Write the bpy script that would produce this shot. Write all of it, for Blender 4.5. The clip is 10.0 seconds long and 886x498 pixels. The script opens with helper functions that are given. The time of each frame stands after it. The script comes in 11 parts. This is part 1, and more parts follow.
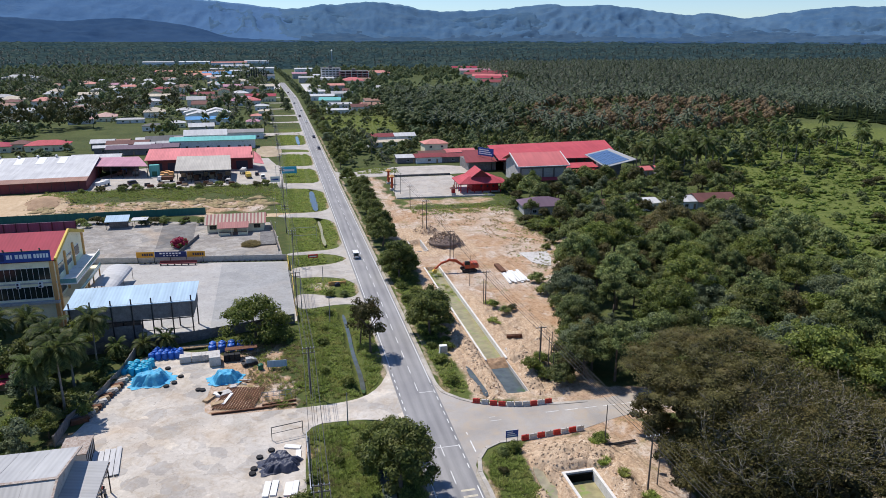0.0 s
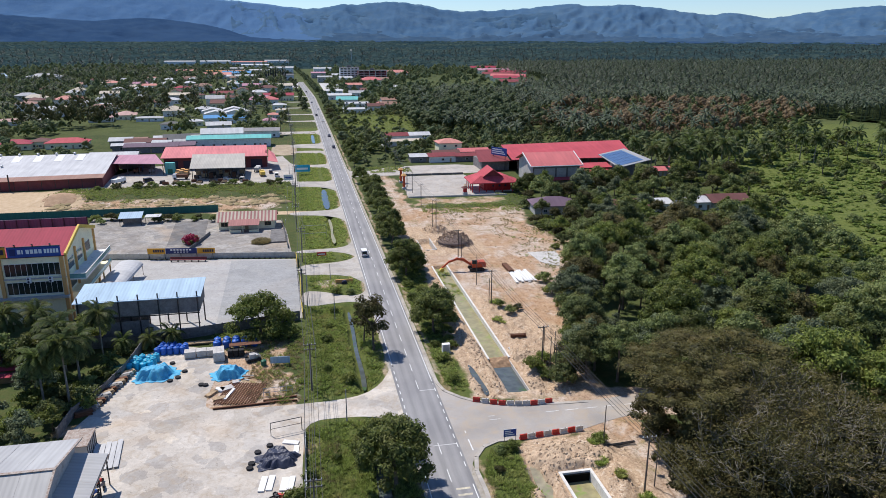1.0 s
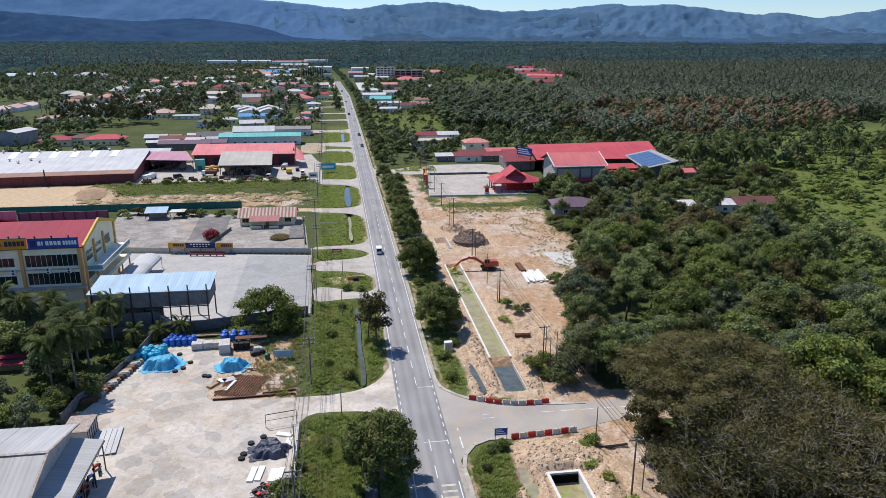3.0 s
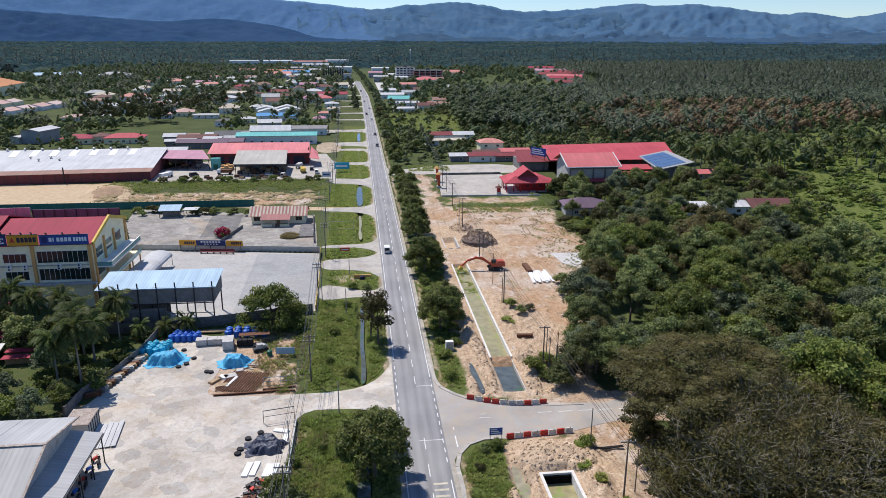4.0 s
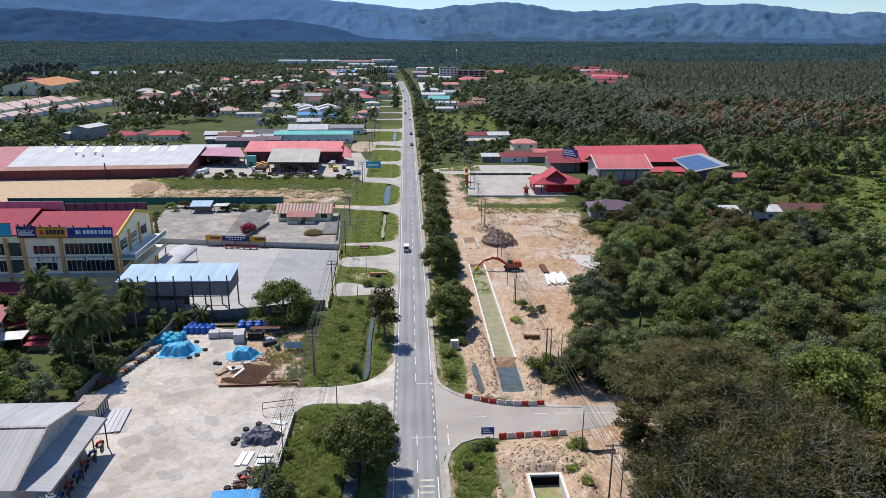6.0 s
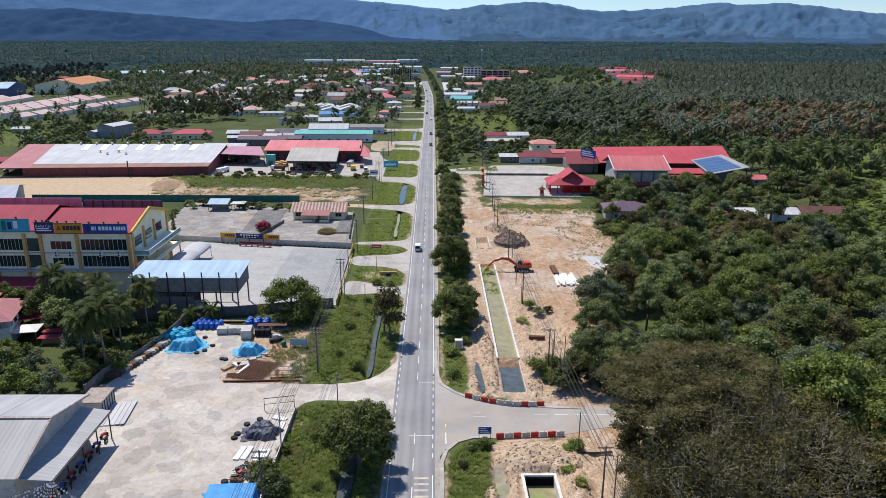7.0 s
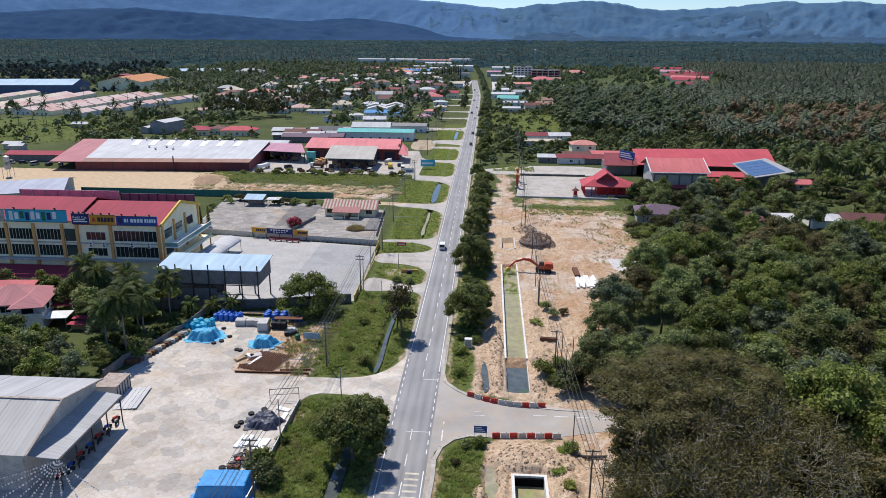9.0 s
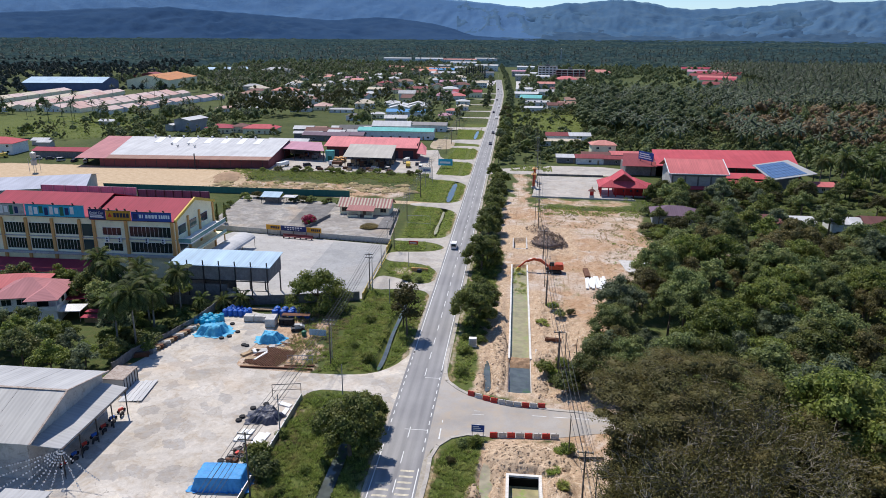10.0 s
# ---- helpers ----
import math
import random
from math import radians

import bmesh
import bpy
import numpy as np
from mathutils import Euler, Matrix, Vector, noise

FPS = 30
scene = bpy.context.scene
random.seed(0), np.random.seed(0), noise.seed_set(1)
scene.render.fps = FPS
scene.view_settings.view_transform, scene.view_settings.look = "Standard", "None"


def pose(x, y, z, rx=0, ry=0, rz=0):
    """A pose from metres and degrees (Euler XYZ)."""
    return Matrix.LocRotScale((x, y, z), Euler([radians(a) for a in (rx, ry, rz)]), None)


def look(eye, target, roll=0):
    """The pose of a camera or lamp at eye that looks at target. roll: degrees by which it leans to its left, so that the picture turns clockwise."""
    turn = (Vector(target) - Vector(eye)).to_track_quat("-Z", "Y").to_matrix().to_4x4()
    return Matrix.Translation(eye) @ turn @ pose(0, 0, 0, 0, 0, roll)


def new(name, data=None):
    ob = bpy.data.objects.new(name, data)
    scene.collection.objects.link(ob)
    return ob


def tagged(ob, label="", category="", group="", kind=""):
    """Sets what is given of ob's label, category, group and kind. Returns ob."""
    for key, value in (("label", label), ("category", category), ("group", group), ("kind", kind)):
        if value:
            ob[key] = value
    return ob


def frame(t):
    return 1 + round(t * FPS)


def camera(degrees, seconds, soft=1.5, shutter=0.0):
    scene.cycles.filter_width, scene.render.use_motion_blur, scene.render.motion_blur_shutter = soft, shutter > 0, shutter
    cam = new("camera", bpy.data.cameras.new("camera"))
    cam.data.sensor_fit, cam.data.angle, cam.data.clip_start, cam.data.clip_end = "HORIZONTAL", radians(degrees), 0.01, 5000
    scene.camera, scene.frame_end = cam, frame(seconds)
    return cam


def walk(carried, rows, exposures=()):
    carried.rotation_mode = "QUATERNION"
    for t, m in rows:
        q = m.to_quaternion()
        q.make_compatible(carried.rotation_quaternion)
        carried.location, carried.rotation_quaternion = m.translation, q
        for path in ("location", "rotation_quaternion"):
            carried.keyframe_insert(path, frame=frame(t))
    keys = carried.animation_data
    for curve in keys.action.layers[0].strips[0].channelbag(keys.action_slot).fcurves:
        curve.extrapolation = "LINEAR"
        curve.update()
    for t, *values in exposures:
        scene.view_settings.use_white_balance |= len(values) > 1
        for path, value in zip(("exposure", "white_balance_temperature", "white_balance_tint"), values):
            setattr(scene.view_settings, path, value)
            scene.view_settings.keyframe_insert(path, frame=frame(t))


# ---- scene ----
# ---------------------------------------------------------------- camera: a drone gliding sideways over the road
cam = camera(64.3, 10.0, soft=0.55)
PATH = [
    (0, -22.64, 2.43, 63.08, -13.254, -16.739, 0.166),
    (1, -19.59, 1.75, 62.75, -11.666, -16.748, 0.196),
    (2, -16.27, 0.97, 62.53, -10.087, -16.749, 0.212),
    (3, -12.72, 0.13, 62.42, -8.451, -16.747, 0.218),
    (4, -8.97, -0.71, 62.40, -6.712, -16.744, 0.221),
    (5, -5.07, -1.53, 62.45, -4.846, -16.745, 0.223),
    (6, -1.05, -2.28, 62.54, -2.851, -16.753, 0.232),
    (7, 3.06, -2.91, 62.67, -0.744, -16.771, 0.251),
    (8, 7.21, -3.39, 62.81, 1.436, -16.804, 0.286),
    (9, 11.38, -3.68, 62.95, 3.627, -16.855, 0.343),
    (10, 15.51, -3.74, 63.06, 5.748, -16.928, 0.425),
]


def aim(x, y, z, yaw, pitch, roll):
    a, b = radians(yaw), radians(pitch)
    ahead = Vector((-math.sin(a) * math.cos(b), math.cos(a) * math.cos(b), math.sin(b)))
    eye = Vector((x, y, z))
    return look(eye, eye + ahead, roll)


walk(cam, [(r[0], aim(*r[1:])) for r in PATH], [(0, 0.17, 6350, 13), (10, 0.17, 6350, 13)])

# ---------------------------------------------------------------- daylight: high sun ahead and to the left
SUN_FROM = Vector((-0.33, 0.48, 0.95)).normalized()
sun = new("sun", bpy.data.lights.new("sun", "SUN"))
sun.data.energy, sun.data.angle, sun.data.color = 4.35, radians(0.53), (1.0, 0.95, 0.87)
sun.matrix_world = look(SUN_FROM * 300, (0, 0, 0))
world = bpy.data.worlds.new("sky")
scene.world = world
world.use_nodes = True
wn = world.node_tree
sky = wn.nodes.new("ShaderNodeTexSky")
sky.sky_type, sky.sun_disc = "NISHITA", False
sky.sun_elevation = math.asin(SUN_FROM.z)
sky.sun_rotation = math.atan2(SUN_FROM.x, SUN_FROM.y)
sky.altitude, sky.air_density, sky.dust_density, sky.ozone_density = 300, 1.0, 0.0, 4.0
wn.nodes["Background"].inputs["Strength"].default_value = 0.098
cool = wn.nodes.new("ShaderNodeMix")
cool.data_type, cool.blend_type = "RGBA", "MULTIPLY"
cool.inputs[0].default_value, cool.inputs[7].default_value = 1.0, (0.84, 0.98, 1.16, 1.0)
wn.links.new(sky.outputs[0], cool.inputs[6])
wn.links.new(cool.outputs[2], wn.nodes["Background"].inputs[0])

# ---------------------------------------------------------------- materials
MATS = {}


def nodes_of(name, rough=0.8, metal=0.0, spec=0.3):
    m = bpy.data.materials.new(name)
    m.use_nodes = True
    t = m.node_tree
    b = t.nodes["Principled BSDF"]
    b.inputs["Roughness"].default_value = rough
    b.inputs["Metallic"].default_value = metal
    b.inputs["Specular IOR Level"].default_value = spec
    return m, t, b


def nd(t, kind, **kw):
    n = t.nodes.new(kind)
    for k, v in kw.items():
        n.inputs[k].default_value = v
    return n


def where(t):
    return t.nodes.new("ShaderNodeNewGeometry").outputs["Position"]


def noise_of(t, vec, scale, detail=3.0, rough=0.55, dist=0.0):
    n = nd(t, "ShaderNodeTexNoise", Scale=scale, Detail=detail, Roughness=rough, Distortion=dist)
    t.links.new(vec, n.inputs["Vector"])
    return n.outputs["Fac"]


def ramp(t, fac, a, b):
    n = nd(t, "ShaderNodeMapRange", **{"From Min": a, "From Max": b})
    n.clamp = True
    t.links.new(fac, n.inputs["Value"])
    return n.outputs["Result"]


def mix(t, fac, a, b, how="MIX"):
    n = t.nodes.new("ShaderNodeMix")
    n.data_type, n.blend_type = "RGBA", how
    for sock, v in ((n.inputs[0], fac), (n.inputs[6], a), (n.inputs[7], b)):
        if isinstance(v, bpy.types.NodeSocket):
            t.links.new(v, sock)
        elif isinstance(v, (int, float)):
            sock.default_value = v
        else:
            sock.default_value = (*v, 1.0)
    return n.outputs[2]


def bumped(t, b, height, strength, dist=0.05):
    n = nd(t, "ShaderNodeBump", Strength=strength, Distance=dist)
    t.links.new(height, n.inputs["Height"])
    t.links.new(n.outputs[0], b.inputs["Normal"])


def stretched(t, sx, sy, sz):
    n = nd(t, "ShaderNodeMapping")
    n.inputs["Scale"].default_value = (sx, sy, sz)
    t.links.new(where(t), n.inputs["Vector"])
    return n.outputs[0]


def dim(c, k):
    return tuple(v * k for v in c)


def surface(name, col, rough=0.8, metal=0.0, big=0.25, fine=3.0, vary=0.22, stain=None, amount=0.4, bump=0.25, streak=None, rnd=0.0, spec=0.3):
    """A worn surface: colour that drifts at a large and a fine scale, with stains of a second colour."""
    if name in MATS:
        return MATS[name]
    m, t, b = nodes_of(name, rough, metal, spec)
    p = stretched(t, *streak) if streak else where(t)
    n1, n2 = noise_of(t, p, big, 4.0), noise_of(t, where(t), fine, 3.0, 0.65)
    c = mix(t, ramp(t, n1, 0.3, 0.7), dim(col, 1 - vary), dim(col, 1 + vary))
    c = mix(t, ramp(t, n2, 0.35, 0.7), c, mix(t, 1.0, c, (1 - vary, 1 - vary, 1 - vary), "MULTIPLY"))
    if stain:
        n3 = noise_of(t, p, big * 2.7, 5.0, 0.65, 0.6)
        c = mix(t, ramp(t, n3, 0.62 - amount * 0.3, 0.78), c, stain)
    if rnd:
        o = t.nodes.new("ShaderNodeObjectInfo")
        h = nd(t, "ShaderNodeHueSaturation")
        r = nd(t, "ShaderNodeMapRange", **{"To Min": 1 - rnd, "To Max": 1 + rnd})
        t.links.new(o.outputs["Random"], r.inputs["Value"])
        t.links.new(r.outputs[0], h.inputs["Value"])
        t.links.new(c, h.inputs["Color"])
        c = h.outputs[0]
    t.links.new(c, b.inputs["Base Color"])
    if bump:
        bumped(t, b, n2, bump)
    MATS[name] = m
    return m


def sheeting(name, col, axis, pitch=0.5, rough=0.72, metal=0.0, stain=(0.16, 0.09, 0.06), amount=0.3, vary=0.13, skylight=None):
    """Corrugated metal sheet: ribs across the given axis, rain streaks down the slope and rust."""
    if name in MATS:
        return MATS[name]
    m, t, b = nodes_of(name, rough, metal, 0.16)
    sc = (0.9, 0.06, 0.1) if axis == "X" else (0.06, 0.9, 0.1)
    p = stretched(t, *sc)
    n1, n2, n3 = noise_of(t, p, 1.0, 5.0), noise_of(t, where(t), 0.12, 3.0), noise_of(t, p, 2.3, 5.0, 0.7)
    c = mix(t, ramp(t, n1, 0.3, 0.7), dim(col, 1 - vary), dim(col, 1 + vary))
    c = mix(t, ramp(t, n2, 0.35, 0.7), c, mix(t, 1.0, c, (0.82, 0.82, 0.84), "MULTIPLY"))
    c = mix(t, ramp(t, n3, 0.66 - amount * 0.25, 0.82), c, stain)
    w = nd(t, "ShaderNodeTexWave", Scale=0.314 / pitch, Distortion=0.0)
    w.wave_type, w.bands_direction = "BANDS", axis
    t.links.new(where(t), w.inputs["Vector"])
    c = mix(t, 0.14, c, mix(t, w.outputs["Fac"], dim(col, 0.55), dim(col, 1.15)))
    t.links.new(c, b.inputs["Base Color"])
    bumped(t, b, w.outputs["Fac"], 0.22, 0.05)
    MATS[name] = m
    return m


def foliage(name, dark, light, warm, tint=0.25, grain=0.0):
    """Leaves: hue shifts leaf by leaf and tree by tree, some light passes through."""
    if name in MATS:
        return MATS[name]
    m, t, b = nodes_of(name, 0.55, 0.0, 0.25)
    g = t.nodes.new("ShaderNodeNewGeometry")
    o = t.nodes.new("ShaderNodeObjectInfo")
    c = mix(t, g.outputs["Random Per Island"], dark, light)
    n = noise_of(t, g.outputs["Position"], 0.22, 3.0)
    c = mix(t, ramp(t, n, 0.5, 0.85), c, warm)
    if grain:
        n2 = noise_of(t, g.outputs["Position"], grain, 4.0, 0.7)
        c = mix(t, ramp(t, n2, 0.40, 0.62), mix(t, 1.0, c, (0.62, 0.65, 0.64), "MULTIPLY"), mix(t, 1.0, c, (1.25, 1.22, 1.1), "MULTIPLY"))
        bumped(t, b, n2, 0.9, 0.6)
    h = nd(t, "ShaderNodeHueSaturation")
    r = nd(t, "ShaderNodeMapRange", **{"To Min": 1 - tint, "To Max": 1 + tint})
    t.links.new(o.outputs["Random"], r.inputs["Value"])
    t.links.new(r.outputs[0], h.inputs["Value"])
    t.links.new(c, h.inputs["Color"])
    t.links.new(h.outputs[0], b.inputs["Base Color"])
    tr = t.nodes.new("ShaderNodeBsdfTranslucent")
    t.links.new(h.outputs[0], tr.inputs["Color"])
    mx = nd(t, "ShaderNodeMixShader")
    mx.inputs[0].default_value = 0.44
    t.links.new(b.outputs[0], mx.inputs[1])
    t.links.new(tr.outputs[0], mx.inputs[2])
    t.links.new(mx.outputs[0], t.nodes["Material Output"].inputs["Surface"])
    MATS[name] = m
    return m


def asphalt_mat():
    m, t, b = nodes_of("asphalt", 0.85)
    pos = where(t)
    n1, n2 = noise_of(t, stretched(t, 0.9, 0.035, 1), 1.0, 4.0), noise_of(t, pos, 9.0, 4.0, 0.7)
    n3 = noise_of(t, pos, 0.09, 3.0)
    c = mix(t, ramp(t, n1, 0.3, 0.72), (0.215, 0.211, 0.210), (0.340, 0.333, 0.326))
    c = mix(t, ramp(t, n3, 0.42, 0.62), c, mix(t, 1.0, c, (0.80, 0.80, 0.82), "MULTIPLY"))
    c = mix(t, ramp(t, n2, 0.4, 0.75), c, mix(t, 1.0, c, (1.25, 1.24, 1.22), "MULTIPLY"))
    x = t.nodes.new("ShaderNodeSeparateXYZ")
    t.links.new(pos, x.inputs[0])
    w = nd(t, "ShaderNodeTexWave", Scale=0.314 / 1.72, **{"Phase Offset": 1.4})
    w.bands_direction = "X"
    t.links.new(pos, w.inputs["Vector"])
    c = mix(t, 0.35, c, mix(t, w.outputs["Fac"], (0.165, 0.165, 0.165), (0.31, 0.303, 0.296)))
    t.links.new(c, b.inputs["Base Color"])
    bumped(t, b, n2, 0.3, 0.01)
    return m


def slab_mat(name, a, b2, stain, joint=6.0, dirt=0.5, patched=0.0, worn=0.0):
    """Old cast concrete: pale and grey patches, dark seepage, cracks and joints."""
    m, t, b = nodes_of(name, 0.9)
    pos = where(t)
    n1, n2 = noise_of(t, pos, 0.11, 5.0, 0.6, 0.5), noise_of(t, pos, 1.4, 5.0, 0.7)
    n3, n4 = noise_of(t, pos, 0.35, 6.0, 0.7, 1.2), noise_of(t, pos, 14.0, 2.0)
    c = mix(t, ramp(t, n1, 0.36, 0.64), a, b2)
    c = mix(t, ramp(t, n2, 0.35, 0.72), c, mix(t, 1.0, c, (0.86, 0.86, 0.86), "MULTIPLY"))
    pv = nd(t, "ShaderNodeTexVoronoi", Scale=0.34, Randomness=1.0)
    t.links.new(pos, pv.inputs["Vector"])
    sx = t.nodes.new("ShaderNodeSeparateColor")
    t.links.new(pv.outputs["Color"], sx.inputs[0])
    c = mix(t, ramp(t, sx.outputs["Red"], 0.5, 0.9), c, mix(t, 1.0, c, (1 - 0.18 * patched, 1 - 0.17 * patched, 1 - 0.15 * patched), "MULTIPLY"))
    c = mix(t, ramp(t, sx.outputs["Green"], 0.72, 0.95), c, mix(t, 1.0, c, (1 + 0.1 * patched, 1 + 0.08 * patched, 1 + 0.04 * patched), "MULTIPLY"))
    c = mix(t, ramp(t, n3, 0.62 - dirt * 0.14, 0.80), c, stain)
    if worn:
        n6, n7, n8 = noise_of(t, pos, 0.055, 3.0, 0.55, 0.4), noise_of(t, pos, 0.9, 7.0, 0.78, 1.0), noise_of(t, pos, 5.0, 4.0, 0.7)
        c = mix(t, ramp(t, n6, 0.56, 0.70), c, mix(t, 0.55 * worn, c, (0.44, 0.33, 0.225)))
        c = mix(t, ramp(t, n7, 0.55, 0.60), c, mix(t, 1.0, c, (1.12, 1.12, 1.11), "MULTIPLY"))
        c = mix(t, ramp(t, n7, 0.44, 0.38), c, mix(t, 1.0, c, (0.84, 0.83, 0.81), "MULTIPLY"))
        c = mix(t, ramp(t, n8, 0.5, 0.75), c, mix(t, 1.0, c, (0.88, 0.87, 0.86), "MULTIPLY"))
    v = nd(t, "ShaderNodeTexVoronoi", Scale=0.23)
    v.feature = "DISTANCE_TO_EDGE"
    wv = nd(t, "ShaderNodeTexNoise", Scale=0.5, Detail=3.0)
    t.links.new(pos, wv.inputs["Vector"])
    wp = t.nodes.new("ShaderNodeVectorMath")
    wp.operation = "MULTIPLY_ADD"
    wp.inputs[1].default_value = (3.0, 3.0, 3.0)
    t.links.new(wv.outputs["Color"], wp.inputs[0])
    t.links.new(pos, wp.inputs[2])
    t.links.new(wp.outputs[0], v.inputs["Vector"])
    t.links.new(wp.outputs[0], pv.inputs["Vector"])
    n5 = noise_of(t, pos, 0.6, 3.0)
    c = mix(t, ramp(t, n5, 0.5, 0.62), c, mix(t, ramp(t, v.outputs["Distance"], 0.011, 0.0), c, dim(a, 0.55)))
    k = nd(t, "ShaderNodeTexBrick", Scale=1.0, **{"Mortar Size": 0.006, "Brick Width": joint, "Row Height": joint * 0.75})
    k.inputs["Color1"].default_value = k.inputs["Color2"].default_value = (0, 0, 0, 1)
    k.inputs["Mortar"].default_value = (1, 1, 1, 1)
    t.links.new(pos, k.inputs["Vector"])
    kk = t.nodes.new("ShaderNodeMath")
    kk.operation = "MULTIPLY"
    kk.inputs[1].default_value = 0.45
    t.links.new(k.outputs["Color"], kk.inputs[0])
    c = mix(t, kk.outputs[0], c, dim(a, 0.5))
    t.links.new(c, b.inputs["Base Color"])
    bumped(t, b, n4, 0.2, 0.01)
    return m


def ground_mat():
    """Grass, weeds and bare earth; vertex masks say where the earth is bare, sandy or lush."""
    m, t, b = nodes_of("ground", 0.95, 0.0, 0.1)
    pos = where(t)
    at = t.nodes.new("ShaderNodeVertexColor")
    at.layer_name = "cover"
    s = t.nodes.new("ShaderNodeSeparateColor")
    t.links.new(at.outputs["Color"], s.inputs[0])
    n1, n2, n3 = noise_of(t, pos, 0.05, 4.0), noise_of(t, pos, 0.5, 5.0, 0.65), noise_of(t, pos, 3.2, 4.0, 0.7)
    g = mix(t, ramp(t, n1, 0.38, 0.62), (0.055, 0.078, 0.026), (0.088, 0.112, 0.038))
    g = mix(t, ramp(t, n2, 0.45, 0.7), g, (0.12, 0.115, 0.045))
    lush = mix(t, ramp(t, n2, 0.35, 0.65), (0.100, 0.130, 0.030), (0.185, 0.208, 0.054))
    g = mix(t, s.outputs["Green"], g, lush)
    g = mix(t, ramp(t, n3, 0.4, 0.75), g, mix(t, 1.0, g, (0.62, 0.66, 0.6), "MULTIPLY"))
    d = mix(t, ramp(t, n2, 0.32, 0.66), (0.38, 0.225, 0.125), (0.56, 0.40, 0.262))
    d = mix(t, ramp(t, n1, 0.45, 0.66), d, (0.56, 0.48, 0.40))
    n4, n5, n6 = noise_of(t, pos, 0.16, 5.0, 0.6, 0.8), noise_of(t, stretched(t, 1.1, 0.07, 1.0), 1.0, 4.0, 0.6, 0.4), noise_of(t, pos, 0.09, 5.0, 0.65, 1.5)
    d = mix(t, ramp(t, n4, 0.50, 0.66), d, (0.62, 0.53, 0.445))
    d = mix(t, ramp(t, n5, 0.56, 0.68), d, (0.36, 0.25, 0.165))
    d = mix(t, ramp(t, n6, 0.56, 0.68), d, mix(t, ramp(t, n3, 0.4, 0.6), (0.36, 0.28, 0.15), (0.20, 0.19, 0.075)))
    d = mix(t, ramp(t, n3, 0.45, 0.75), d, mix(t, 1.0, d, (0.70, 0.68, 0.66), "MULTIPLY"))
    n7, n8 = noise_of(t, pos, 1.6, 6.0, 0.75, 0.8), noise_of(t, pos, 0.8, 5.0, 0.7, 1.2)
    d = mix(t, ramp(t, n7, 0.50, 0.62), d, mix(t, 1.0, d, (0.60, 0.55, 0.50), "MULTIPLY"))
    d = mix(t, ramp(t, n8, 0.56, 0.70), d, (0.47, 0.29, 0.165))
    e2 = mix(t, ramp(t, n7, 0.40, 0.60), (0.58, 0.435, 0.295), (0.39, 0.27, 0.175))
    e2 = mix(t, ramp(t, n8, 0.54, 0.64), e2, (0.66, 0.545, 0.41))
    e2 = mix(t, ramp(t, n3, 0.5, 0.72), e2, mix(t, 1.0, e2, (0.62, 0.58, 0.55), "MULTIPLY"))
    d = mix(t, at.outputs["Alpha"], d, e2)
    sand = mix(t, ramp(t, n2, 0.3, 0.7), (0.44, 0.32, 0.195), (0.58, 0.45, 0.30))

    def worn(src, lo=0.35, hi=0.65):
        q = t.nodes.new("ShaderNodeMath")
        q.operation = "MULTIPLY_ADD"
        q.inputs[1].default_value, q.inputs[2].default_value = 0.5, -0.25
        t.links.new(n2, q.inputs[0])
        e = t.nodes.new("ShaderNodeMath")
        t.links.new(q.outputs[0], e.inputs[0])
        t.links.new(src, e.inputs[1])
        return ramp(t, e.outputs[0], lo, hi)

    c = mix(t, worn(s.outputs["Red"]), g, d)
    c = mix(t, worn(s.outputs["Blue"]), c, sand)
    t.links.new(c, b.inputs["Base Color"])
    bumped(t, b, n7, 0.8, 0.22)
    return m


def water_mat(name, col, murk=0.12):
    m, t, b = nodes_of(name, murk, 0.0, 0.5)
    n = noise_of(t, where(t), 0.7, 4.0)
    n2 = noise_of(t, where(t), 0.25, 5.0, 0.7, 1.0)
    c = mix(t, ramp(t, n, 0.35, 0.65), dim(col, 0.8), dim(col, 1.2))
    c = mix(t, ramp(t, n2, 0.56, 0.64), c, (col[0] * 0.75, col[1] * 1.15, col[2] * 0.5))
    t.links.new(c, b.inputs["Base Color"])
    bumped(t, b, n, 0.05, 0.02)
    return m


M_ASPHALT = asphalt_mat()
M_YARD = slab_mat("yard_concrete", (0.47, 0.425, 0.365), (0.60, 0.555, 0.49), (0.36, 0.285, 0.20), 7.0, 1.0, 1.35, 1.0)
M_LOT = slab_mat("lot_concrete", (0.40, 0.385, 0.36), (0.46, 0.45, 0.43), (0.34, 0.325, 0.30), 14.0, 0.5, 0.45, 0.3)
M_OLDLOT = slab_mat("old_concrete", (0.30, 0.275, 0.245), (0.44, 0.415, 0.375), (0.17, 0.145, 0.115), 5.0, 1.5, 1.3, 0.9)
M_LOTDARK = slab_mat("grey_lot_concrete", (0.325, 0.325, 0.315), (0.375, 0.375, 0.365), (0.29, 0.28, 0.265), 14.0, 0.5, 0.45, 0.2)
M_OLDDARK = slab_mat("stained_concrete", (0.165, 0.155, 0.145), (0.26, 0.25, 0.235), (0.11, 0.10, 0.085), 3.0, 1.5, 1.3, 0.6)
M_APRON = slab_mat("apron_concrete", (0.42, 0.385, 0.335), (0.50, 0.465, 0.415), (0.36, 0.30, 0.23), 4.0, 0.8, 0.8, 0.5)
M_GRAVEL = surface("gravel", (0.42, 0.38, 0.32), 0.95, big=0.4, fine=9.0, vary=0.2, stain=(0.24, 0.21, 0.13), amount=0.5)
